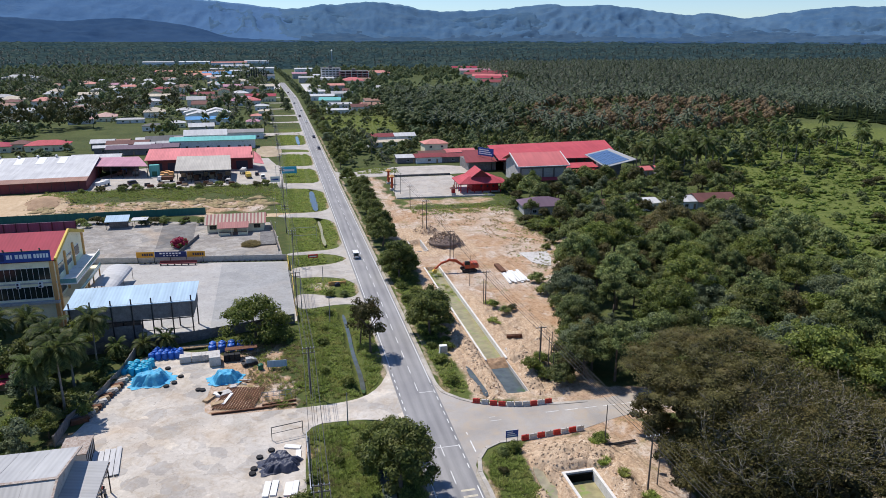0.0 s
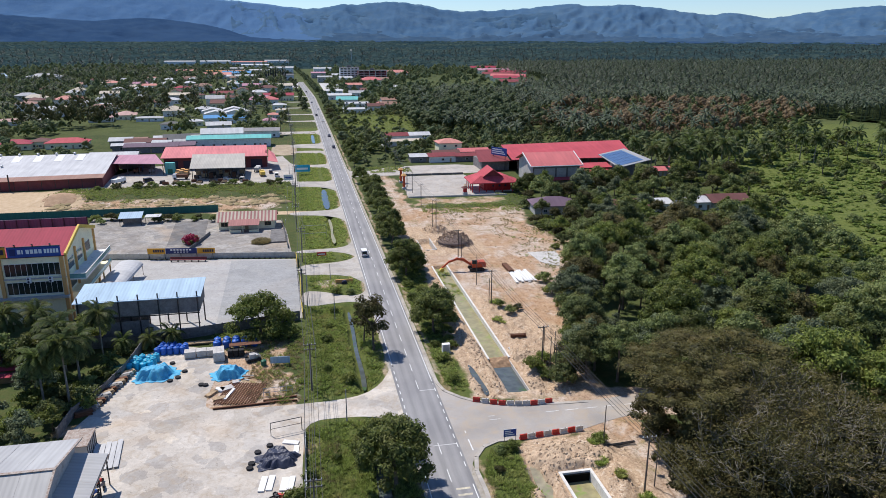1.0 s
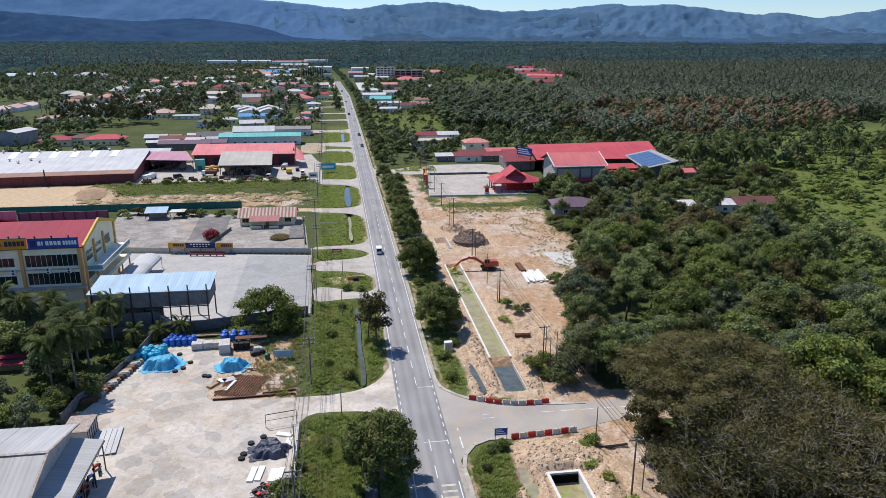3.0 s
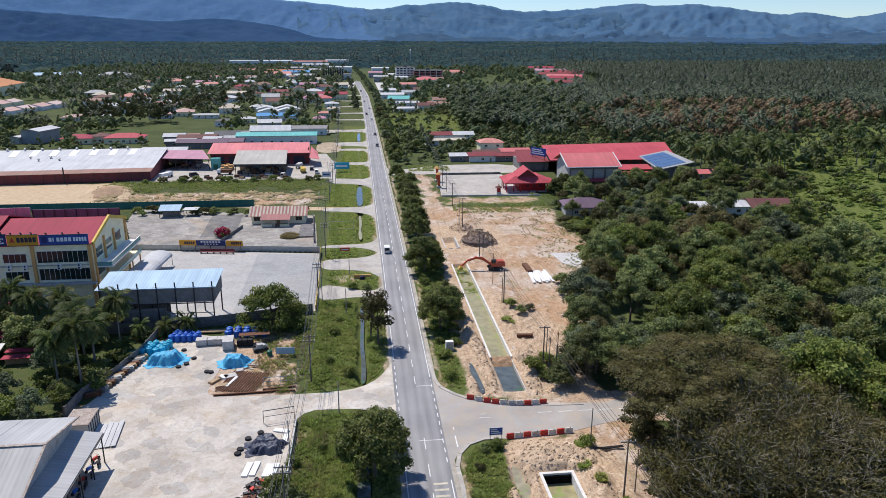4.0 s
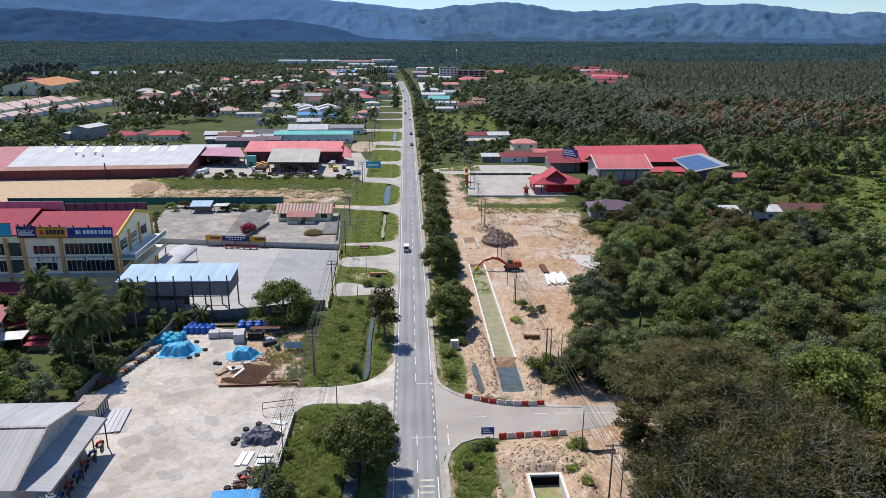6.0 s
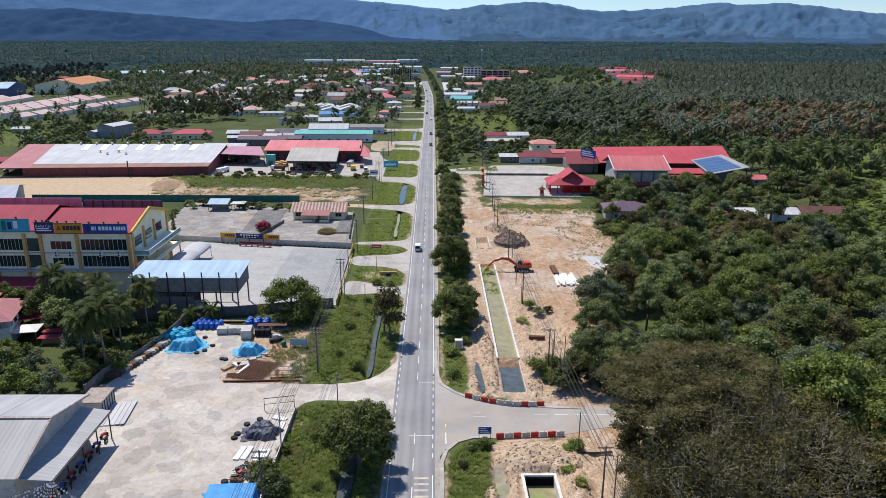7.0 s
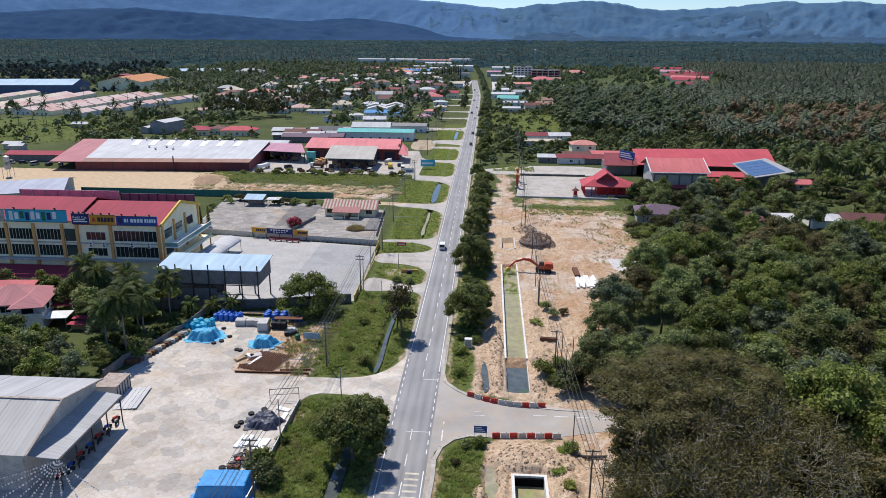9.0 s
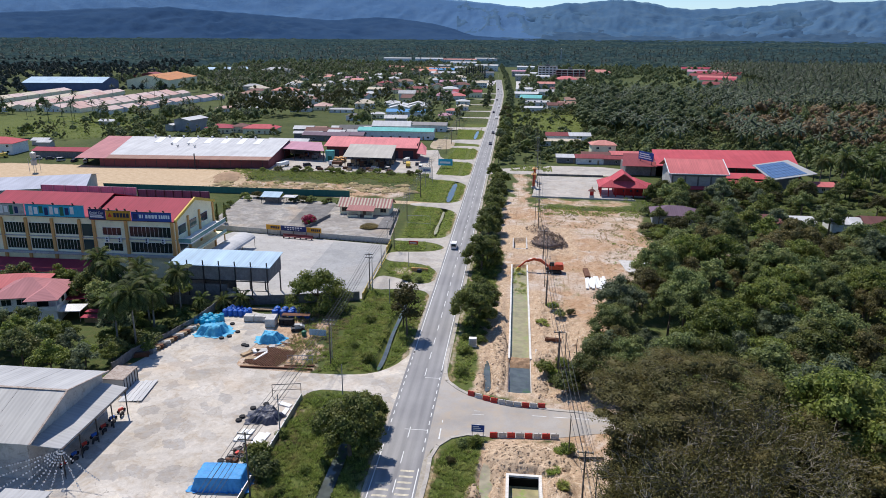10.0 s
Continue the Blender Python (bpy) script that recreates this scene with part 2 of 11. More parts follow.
M_SIDE = surface("side_asphalt", (0.38, 0.352, 0.318), 0.9, big=0.12, fine=8.0, vary=0.16, stain=(0.42, 0.34, 0.25), amount=0.6)
M_GROUND = ground_mat()
M_LINE = surface("road_paint", (0.72, 0.72, 0.70), 0.7, big=1.0, fine=9.0, vary=0.14, stain=(0.42, 0.42, 0.41), amount=0.35, bump=0.05)
M_BAR = surface("cream_paint", (0.62, 0.56, 0.42), 0.7, big=1.0, fine=9.0, vary=0.18, stain=(0.3, 0.28, 0.24), amount=0.6, bump=0.05)
M_CONC = surface("cast_concrete", (0.55, 0.53, 0.50), 0.85, big=0.6, fine=5.0, vary=0.14, stain=(0.33, 0.30, 0.25), amount=0.35)
M_DARKCONC = surface("stained_concrete", (0.22, 0.21, 0.20), 0.9, big=0.4, fine=4.0, vary=0.25, stain=(0.09, 0.085, 0.08), amount=0.7)
M_SOOT = surface("weathered_render", (0.24, 0.225, 0.222), 0.9, big=0.5, fine=4.0, vary=0.2, stain=(0.12, 0.112, 0.108), amount=0.6)
M_PANEL = surface("precast_panel", (0.50, 0.49, 0.46), 0.85, big=0.5, fine=5.0, vary=0.1, stain=(0.28, 0.26, 0.22), amount=0.4)
M_WATER_G = water_mat("green_water", (0.30, 0.265, 0.135), 0.35)
# dark water's base grey is raised to carry the sky's reflection
M_WATER_D = water_mat("dark_water", (0.092, 0.106, 0.100), 0.06)
M_WATER_S = water_mat("silty_water", (0.30, 0.265, 0.175), 0.3)
M_STEEL = surface("dark_steel", (0.06, 0.06, 0.065), 0.5, 0.6, fine=6.0, vary=0.2, stain=(0.14, 0.07, 0.04), amount=0.3)
M_GALV = surface("galvanised_steel", (0.45, 0.46, 0.47), 0.45, 0.7, fine=6.0, vary=0.12)
M_RUST = surface("rusty_steel", (0.18, 0.085, 0.05), 0.85, 0.2, big=1.5, fine=8.0, vary=0.3, stain=(0.08, 0.045, 0.03))
M_FLASH = surface("rusting_flashing", (0.42, 0.38, 0.34), 0.7, 0.2, big=1.2, fine=5.0, vary=0.2, stain=(0.17, 0.09, 0.055), amount=0.9)
M_POLE = surface("weathered_pole_timber", (0.13, 0.115, 0.10), 0.9, big=1.0, fine=6.0, vary=0.25)
M_POLEC = surface("grey_pole_concrete", (0.34, 0.33, 0.32), 0.9, big=1.0, fine=6.0, vary=0.15)
M_WIRE = surface("black_cable", (0.03, 0.03, 0.032), 0.6, fine=2.0, vary=0.1, bump=0)
M_VOID = surface("dark_void", (0.010, 0.010, 0.009), 1.0, fine=2.0, vary=0.2, bump=0, spec=0.0)
M_BARK = surface("bark", (0.14, 0.11, 0.085), 0.95, big=1.2, fine=8.0, vary=0.3, bump=0.6)
M_PALEBARK = surface("pale_bark", (0.27, 0.245, 0.21), 0.95, big=1.2, fine=8.0, vary=0.25, bump=0.6)
M_WOOD = surface("raw_timber", (0.42, 0.30, 0.18), 0.85, big=0.9, fine=7.0, vary=0.22, stain=(0.2, 0.15, 0.1), rnd=0.15)
M_GLASS, _gt, _gb = nodes_of("dark_window_glass", 0.12, 0.0, 0.25)
_gb.inputs["Base Color"].default_value = (0.016, 0.026, 0.024, 1)
M_BLUEGL, _gt, _gb = nodes_of("tinted_window_glass", 0.1, 0.0, 0.6)
_gb.inputs["Base Color"].default_value = (0.03, 0.055, 0.065, 1)
M_CREAM = surface("cream_render", (0.90, 0.83, 0.58), 0.85, big=0.4, fine=4.0, vary=0.07, stain=(0.60, 0.52, 0.37), amount=0.2)
M_OCHRE = surface("ochre_paint", (0.66, 0.36, 0.13), 0.7, big=0.5, fine=4.0, vary=0.08)
M_YELLOW = surface("yellow_paint", (0.66, 0.46, 0.09), 0.7, big=0.5, fine=4.0, vary=0.08)
M_WHITE = surface("white_render", (0.82, 0.81, 0.78), 0.85, big=0.4, fine=4.0, vary=0.07, stain=(0.45, 0.43, 0.38), amount=0.3)
M_GREYR = surface("grey_render", (0.48, 0.465, 0.44), 0.88, big=0.4, fine=4.0, vary=0.12, stain=(0.25, 0.24, 0.22), amount=0.4)
M_WHITEP = surface("white_plastic", (0.78, 0.78, 0.76), 0.5, big=1.5, fine=5.0, vary=0.06, stain=(0.5, 0.45, 0.38), amount=0.3, rnd=0.06)
M_BARW = surface("dusty_white_plastic", (0.58, 0.56, 0.52), 0.6, big=1.5, fine=4.0, vary=0.14, stain=(0.36, 0.31, 0.25), amount=0.6, rnd=0.15)
M_REDP = surface("red_plastic", (0.55, 0.045, 0.03), 0.5, big=1.5, fine=5.0, vary=0.12, stain=(0.4, 0.16, 0.11), amount=0.3, rnd=0.1)
M_BLUEP = surface("blue_plastic", (0.035, 0.14, 0.52), 0.4, big=1.5, fine=5.0, vary=0.1, rnd=0.12)
M_TEALP = surface("turquoise_plastic", (0.04, 0.40, 0.58), 0.4, big=1.5, fine=5.0, vary=0.1, rnd=0.12)
M_GREENP = surface("green_plastic", (0.03, 0.16, 0.09), 0.45, big=1.5, fine=5.0, vary=0.15, rnd=0.15)
M_TARP = surface("blue_tarpaulin", (0.075, 0.40, 0.63), 0.6, big=0.9, fine=2.2, vary=0.16, stain=(0.22, 0.55, 0.72), amount=0.3, bump=0.9)
M_TARPD = surface("deep_blue_tarpaulin", (0.05, 0.29, 0.62), 0.6, big=0.9, fine=2.2, vary=0.16, stain=(0.1, 0.35, 0.62), amount=0.3, bump=0.9)
M_GTARP = surface("dark_grey_tarpaulin", (0.050, 0.056, 0.085), 0.45, big=0.9, fine=2.2, vary=0.2, stain=(0.11, 0.115, 0.15), amount=0.3, bump=0.9)
M_BLACK = surface("black_rubber", (0.022, 0.022, 0.024), 0.8, fine=6.0, vary=0.2)
M_ORANGE = surface("orange_machine_paint", (0.52, 0.080, 0.028), 0.5, big=1.5, fine=5.0, vary=0.12, stain=(0.35, 0.2, 0.12), amount=0.3)
M_OXIDE = surface("oxide_red_wall", (0.20, 0.055, 0.06), 0.8, big=0.5, fine=4.0, vary=0.15, stain=(0.12, 0.06, 0.055), amount=0.4)
M_BLUEWALL = surface("blue_cladding", (0.10, 0.14, 0.25), 0.7, big=0.3, fine=3.0, vary=0.15)
M_SHEDG = surface("grey_cladding", (0.31, 0.32, 0.335), 0.8, big=0.3, fine=3.0, vary=0.15)
M_RED = surface("red_paint", (0.45, 0.022, 0.025), 0.6, big=0.7, fine=5.0, vary=0.1)
M_NAVY = surface("navy_board", (0.018, 0.035, 0.14), 0.5, fine=4.0, vary=0.08)
M_SIGNBLUE = surface("blue_board", (0.03, 0.075, 0.30), 0.5, fine=4.0, vary=0.08)
M_SIGNYEL = surface("amber_board", (0.60, 0.30, 0.03), 0.5, fine=4.0, vary=0.06)
M_LETTER = surface("white_lettering", (0.8, 0.8, 0.8), 0.5, fine=4.0, vary=0.03, bump=0)
M_SIGNDARK = surface("dark_lettering", (0.03, 0.03, 0.06), 0.5, fine=4.0, vary=0.03, bump=0)
M_GREENF = sheeting("green_fence_sheet", (0.045, 0.165, 0.145), "X", 0.5, 0.6, stain=(0.06, 0.10, 0.09))
M_SOLAR, _st, _sb = nodes_of("solar_cells", 0.5, 0.0, 0.15)
_sc = mix(_st, noise_of(_st, where(_st), 0.6), (0.075, 0.15, 0.30), (0.13, 0.22, 0.38))
_st.links.new(_sc, _sb.inputs["Base Color"])
M_TEALGL = surface("turquoise_rail_glass", (0.16, 0.34, 0.33), 0.2, big=0.6, fine=3.0, vary=0.12, bump=0, spec=0.5)

ROOF = {}
for _n, _c in {"red": (0.36, 0.050, 0.075), "brightred": (0.50, 0.085, 0.10), "rosered": (0.70, 0.235, 0.235), "stone": (0.47, 0.44, 0.38), "pink": (0.60, 0.175, 0.17), "salmon": (0.60, 0.26, 0.21), "brown": (0.17, 0.075, 0.065),
               "maroon": (0.24, 0.055, 0.06), "white": (0.56, 0.56, 0.55), "weathered": (0.50, 0.485, 0.445), "grey": (0.43, 0.43, 0.42), "patched": (0.30, 0.285, 0.28), "darkgrey": (0.13, 0.13, 0.13), "blue": (0.10, 0.30, 0.55), "paleblue": (0.42, 0.56, 0.66),
               "teal": (0.16, 0.50, 0.46), "orange": (0.52, 0.225, 0.09), "rosepale": (0.55, 0.36, 0.31), "blush": (0.58, 0.445, 0.40), "lavender": (0.44, 0.46, 0.52), "rust": (0.34, 0.20, 0.15), "cream": (0.58, 0.50, 0.38), "faded": (0.46, 0.20, 0.20), "brick": (0.40, 0.185, 0.165), "mauve": (0.50, 0.26, 0.32), "plum": (0.17, 0.115, 0.15)}.items():
    for _a in "XY":
        ROOF[_n, _a] = sheeting("%s_roof_sheet_%s" % (_n, _a.lower()), _c, _a, 0.7, amount=0.15 if _n != "rust" else 0.6)

L_MANGO = foliage("broadleaf", (0.042, 0.060, 0.015), (0.215, 0.250, 0.064), (0.23, 0.225, 0.064))
L_FOREST = foliage("forest_leaf", (0.054, 0.080, 0.024), (0.262, 0.310, 0.108), (0.31, 0.30, 0.100), 0.40)
L_GREY = foliage("silvery_leaf", (0.050, 0.070, 0.034), (0.255, 0.300, 0.165), (0.22, 0.245, 0.105), 0.25)
L_OLIVE = foliage("olive_leaf", (0.042, 0.043, 0.014), (0.125, 0.118, 0.038), (0.130, 0.100, 0.036), 0.12)
L_BRIGHT = foliage("light_green_leaf", (0.060, 0.086, 0.018), (0.250, 0.300, 0.066), (0.28, 0.275, 0.070), 0.25)
L_TAWNY = foliage("tawny_leaf", (0.060, 0.058, 0.020), (0.215, 0.190, 0.070), (0.25, 0.18, 0.07), 0.2)
L_DRY = foliage("dry_leaf", (0.155, 0.115, 0.062), (0.33, 0.240, 0.130), (0.35, 0.215, 0.105), 0.25)
L_PALM = foliage("palm_frond", (0.014, 0.025, 0.015), (0.138, 0.174, 0.102), (0.15, 0.152, 0.09), 0.3)
L_MEAD = foliage("meadow_leaf", (0.085, 0.128, 0.022), (0.235, 0.310, 0.062), (0.27, 0.295, 0.068), 0.2)
L_RAIN = foliage("rain_tree_leaf", (0.064, 0.060, 0.020), (0.200, 0.182, 0.060), (0.215, 0.165, 0.062), 0.08)
L_WOODA = foliage("woodland_leaf", (0.115, 0.152, 0.060), (0.265, 0.305, 0.130), (0.30, 0.30, 0.125), 0.35, 0.8)
L_WOODB = foliage("light_woodland_leaf", (0.150, 0.195, 0.060), (0.33, 0.375, 0.135), (0.36, 0.36, 0.13), 0.35, 0.8)
L_WOODC = foliage("dark_woodland_leaf", (0.080, 0.112, 0.052), (0.205, 0.248, 0.118), (0.215, 0.235, 0.105), 0.35, 0.8)
L_WOODD = foliage("feathery_leaf", (0.090, 0.102, 0.036), (0.225, 0.232, 0.098), (0.23, 0.205, 0.085), 0.3)
L_GPALM = foliage("garden_palm_frond", (0.035, 0.055, 0.016), (0.165, 0.215, 0.065), (0.19, 0.19, 0.07), 0.25)
# blue-grey green: distance haze is mixed into these leaf colours
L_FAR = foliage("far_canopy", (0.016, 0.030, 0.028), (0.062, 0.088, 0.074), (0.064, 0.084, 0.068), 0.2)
L_WEED = foliage("weeds", (0.120, 0.165, 0.036), (0.370, 0.450, 0.105), (0.46, 0.42, 0.15), 0.2)
L_STRAW = foliage("dry_grass", (0.20, 0.165, 0.075), (0.38, 0.315, 0.16), (0.30, 0.25, 0.11), 0.2)
L_FLOWER = foliage("magenta_bloom", (0.22, 0.012, 0.05), (0.45, 0.03, 0.10), (0.10, 0.09, 0.03), 0.1)

# ---------------------------------------------------------------- mesh builders
rng = np.random.default_rng(7)


def raw_mesh(name, verts, faces, mat, smooth=False):
    """A mesh from an array of corners and an array or list of faces."""
    me = bpy.data.meshes.new(name)
    verts = np.asarray(verts, np.float32)
    if isinstance(faces, np.ndarray):
        n, k = faces.shape
        me.vertices.add(len(verts))
        me.vertices.foreach_set("co", verts.ravel())
        me.loops.add(n * k)
        me.loops.foreach_set("vertex_index", faces.ravel().astype(np.int32))
        me.polygons.add(n)
        me.polygons.foreach_set("loop_start", np.arange(0, n * k, k, dtype=np.int32))
        me.update(calc_edges=True)
    else:
        me.from_pydata(verts.tolist(), [], [list(f) for f in faces])
        me.update()
    if mat:
        me.materials.append(mat)
    if smooth:
        me.polygons.foreach_set("use_smooth", [True] * len(me.polygons))
    return me


class Build:
    """Gathers boxes, tubes, prisms and the like into one mesh."""

    def __init__(self):
        self.v, self.f = [], []

    def add(self, verts, faces, m=None):
        n = len(self.v)
        self.v += [tuple(m @ Vector(p)) if m else tuple(p) for p in verts]
        self.f += [[n + i for i in f] for f in faces]
        return self

    def box(self, x0, y0, z0, x1, y1, z1, m=None, c=0.0):
        if c:
            return self.prism([(x0 + c, y0), (x1 - c, y0), (x1, y0 + c), (x1, y1 - c), (x1 - c, y1), (x0 + c, y1), (x0, y1 - c), (x0, y0 + c)], z0, z1, m)
        v = [(x0, y0, z0), (x1, y0, z0), (x1, y1, z0), (x0, y1, z0), (x0, y0, z1), (x1, y0, z1), (x1, y1, z1), (x0, y1, z1)]
        return self.add(v, [(3, 2, 1, 0), (4, 5, 6, 7), (0, 1, 5, 4), (1, 2, 6, 5), (2, 3, 7, 6), (3, 0, 4, 7)], m)

    def prism(self, pts, z0, z1, m=None, top=None):
        n = len(pts)
        up = top or pts
        v = [(x, y, z0) for x, y in pts] + [(x, y, z1) for x, y in up]
        f = [list(range(n))[::-1], list(range(n, 2 * n))] + [(i, (i + 1) % n, n + (i + 1) % n, n + i) for i in range(n)]
        return self.add(v, f, m)

    def side(self, pts, y0, y1, m=None):
        """A profile in x and z, drawn out along y."""
        n = len(pts)
        v = [(x, y0, z) for x, z in pts] + [(x, y1, z) for x, z in pts]
        f = [list(range(n)), list(range(n, 2 * n))[::-1]] + [(n + i, n + (i + 1) % n, (i + 1) % n, i) for i in range(n)]
        return self.add(v, f, m)

    def tube(self, pts, radii, n=8, cap=True):
        pts = [Vector(p) for p in pts]
        if not isinstance(radii, (list, tuple)):
            radii = [radii] * len(pts)
        v, f = [], []
        for i, (p, r) in enumerate(zip(pts, radii)):
            d = (pts[min(i + 1, len(pts) - 1)] - pts[max(i - 1, 0)]).normalized()
            a = d.orthogonal().normalized() if abs(d.z) < 0.9 else Vector((1, 0, 0))
            a = (a - d * a.dot(d)).normalized()
            b = d.cross(a)
            v += [p + (a * math.cos(2 * math.pi * k / n) + b * math.sin(2 * math.pi * k / n)) * r for k in range(n)]
        for i in range(len(pts) - 1):
            f += [(i * n + k, i * n + (k + 1) % n, (i + 1) * n + (k + 1) % n, (i + 1) * n + k) for k in range(n)]
        if cap:
            f += [list(range(n))[::-1], list(range((len(pts) - 1) * n, len(pts) * n))]
        return self.add(v, f)

    def lathe(self, prof, n=12, at=(0, 0, 0)):
        """A profile of radius and height, turned round the upright axis."""
        v = [(at[0] + r * math.cos(2 * math.pi * k / n), at[1] + r * math.sin(2 * math.pi * k / n), at[2] + z) for r, z in prof for k in range(n)]
        f = [(i * n + k, i * n + (k + 1) % n, (i + 1) * n + (k + 1) % n, (i + 1) * n + k) for i in range(len(prof) - 1) for k in range(n)]
        f += [list(range(n))[::-1], list(range((len(prof) - 1) * n, len(prof) * n))]
        return self.add(v, f)

    def mesh(self, name, mat, smooth=False):
        return raw_mesh(name, self.v, self.f, mat, smooth)


def part(name, b, mat, parent=None, label="", smooth=False, at=None):
    """One mesh object under a thing or a part."""
    data = b if isinstance(b, bpy.types.Mesh) else b.mesh(name, mat, smooth)
    ob = new(name, data)
    if parent:
        ob.parent = parent
    if at is not None:
        ob.matrix_basis = at
    if label:
        ob["label"] = label
    return ob


def thing(name, m, label, category, group=""):
    ob = new(name)
    ob.empty_display_size = 0.3
    ob.matrix_basis = m
    return tagged(ob, label, category, group)


def solo(name, b, mat, label, category, group="", m=None, smooth=False, kind=""):
    ob = part(name, b, mat, None, "", smooth, m)
    return tagged(ob, label, category, group, kind)


def wobble(x, y, s=1.0, k=0.0):
    """Smooth irregular values between about -1 and 1 over the plane."""
    x, y = np.asarray(x, float) / s, np.asarray(y, float) / s
    return (np.sin(1.7 * x + 2.3 * y + k) + np.sin(-2.9 * x + 1.3 * y + 1.1 + k) + np.sin(4.1 * x + 3.7 * y + 2.7 + 2 * k) * 0.6 + np.sin(7.3 * x - 5.9 * y + 0.4 + k) * 0.4) / 3.0


def smoothpoly(pts, rounds=2, sharp=()):
    """Cuts the corners of an outline, but for those that are named sharp."""
    pts = [tuple(p) for p in pts]
    keep = {pts[i] for i in sharp}
    for _ in range(rounds):
        out = []
        for i, p in enumerate(pts):
            a, b = pts[i - 1], pts[(i + 1) % len(pts)]
            if p in keep:
                out.append(p)
            else:
                out += [(p[0] * 0.75 + a[0] * 0.25, p[1] * 0.75 + a[1] * 0.25), (p[0] * 0.75 + b[0] * 0.25, p[1] * 0.75 + b[1] * 0.25)]
        pts = out
    return pts


def inside(px, py, poly):
    """How far points lie inside an outline (negative outside)."""
    px, py = np.asarray(px, float), np.asarray(py, float)
    best, odd = np.full(px.shape, 1e9), np.zeros(px.shape, bool)
    for (x0, y0), (x1, y1) in zip(poly, poly[1:] + poly[:1]):
        dx, dy = x1 - x0, y1 - y0
        s = np.clip(((px - x0) * dx + (py - y0) * dy) / (dx * dx + dy * dy + 1e-12), 0, 1)
        best = np.minimum(best, np.hypot(px - x0 - s * dx, py - y0 - s * dy))
        if y0 != y1:
            odd ^= ((y0 > py) != (y1 > py)) & (px < (x1 - x0) * (py - y0) / (y1 - y0) + x0)
    return np.where(odd, best, -best)


def flat(name, pts, z, mat, thick, label, kind="structure", category="pavement", smooth=2, sharp=()):
    """A slab with the given outline whose top lies at z."""
    p = smoothpoly(pts, smooth, sharp) if smooth else pts
    a = sum(x0 * y1 - x1 * y0 for (x0, y0), (x1, y1) in zip(p, p[1:] + p[:1]))
    if a < 0:
        p = p[::-1]
    n = len(p)
    v = [(x, y, z) for x, y in p] + [(x, y, z - thick) for x, y in p]
    bm = bmesh.new()
    vs = [bm.verts.new(q) for q in v]
    top = bm.faces.new(vs[:n])
    for i in range(n):
        bm.faces.new((vs[i], vs[n + i], vs[n + (i + 1) % n], vs[(i + 1) % n]))
    bm.normal_update()
    bmesh.ops.triangulate(bm, faces=[top], ngon_method="EAR_CLIP")
    me = bpy.data.meshes.new(name)
    bm.to_mesh(me)
    bm.free()
    me.materials.append(mat)
    return tagged(new(name, me), label, category, "", kind)


# ---------------------------------------------------------------- lie of the land
ROAD_Y = [-400, 90, 115, 148, 181, 300, 498, 794, 1200, 1800]
ROAD_X = [-0.5, -0.35, -0.3, -0.25, -0.2, -0.5, -0.9, -2.6, -16, -45]


def road_x(y):
    return np.interp(y, ROAD_Y, ROAD_X)


DITCH = [(60, 109), (119.5, 163), (215, 255.5), (266, 305), (441, 484)]
DIRT_N = [(9.6, 113.5), (22, 109.5), (33, 110.5), (37, 131), (41.5, 146), (48, 164), (55, 182), (61, 196), (70, 203), (82, 203), (82, 207), (62, 210), (58, 231), (63, 252), (60, 258), (30, 259), (22, 262), (21, 277), (14, 279), (11.5, 262), (11.5, 206), (13.5, 199), (12.4, 165), (10.6, 150), (9.4, 135)]
DIRT_S = [(12.5, 96.3), (24, 98), (33, 101), (40, 96), (33, 85), (29, 60), (14.5, 60), (11.5, 84), (12, 92)]
SAND = [(-300, 272), (-120, 274), (-106, 283), (-102, 298), (-112, 320), (-300, 324)]
BANK = [(-112, 281), (-30, 268), (-24, 279), (-34, 290), (-70, 296), (-118, 300)]
TRACK = [(-2, 257.5), (-12, 258.5), (-40, 262), (-62, 270), (-62, 275), (-40, 267), (-12, 263.5), (-2, 264.5)]
LAWN = [(22.5, 265), (60, 263), (64, 276), (23, 278)]
MEADOW = [(150, 225), (142, 180), (130, 140), (150, 100), (330, 60), (520, 300), (400, 500), (300, 460), (205, 370), (190, 300), (160, 262)]
FIELD = [(10, 440), (34, 455), (60, 470), (70, 590), (12, 600)]
LAWN_A = [(-302, 555), (-232, 555), (-238, 600), (-262, 680), (-290, 742), (-318, 742), (-285, 680)]
LAWN_B = [(-172, 480), (-100, 480), (-108, 540), (-172, 540)]
FIELD_W = [(-430, 515), (-312, 532), (-245, 480), (-232, 440), (-250, 405), (-400, 395)]


UNDER = [(40, 60), (40, 84), (44, 97.5), (75, 102), (80, 60)]
SIDE = [(14, 96), (34, 99.5), (44, 101), (44, 111.5), (34, 111.5), (14, 111)]
RACK = [(-39, 117), (-22.5, 117), (-21.5, 127), (-25, 132), (-23, 146), (-38, 147)]


def lattice(x, y, s, seed):
    """Smooth random values between 0 and 1 on a grid of the given size."""
    x, y = np.asarray(x, float) / s, np.asarray(y, float) / s
    xi, yi = np.floor(x), np.floor(y)
    u, v = x - xi, y - yi
    u, v = u * u * (3 - 2 * u), v * v * (3 - 2 * v)

    def at(a, c):
        q = np.sin(a * 127.1 + c * 311.7 + seed * 74.7) * 43758.5453
        return q - np.floor(q)

    return (at(xi, yi) * (1 - u) + at(xi + 1, yi) * u) * (1 - v) + (at(xi, yi + 1) * (1 - u) + at(xi + 1, yi + 1) * u) * v


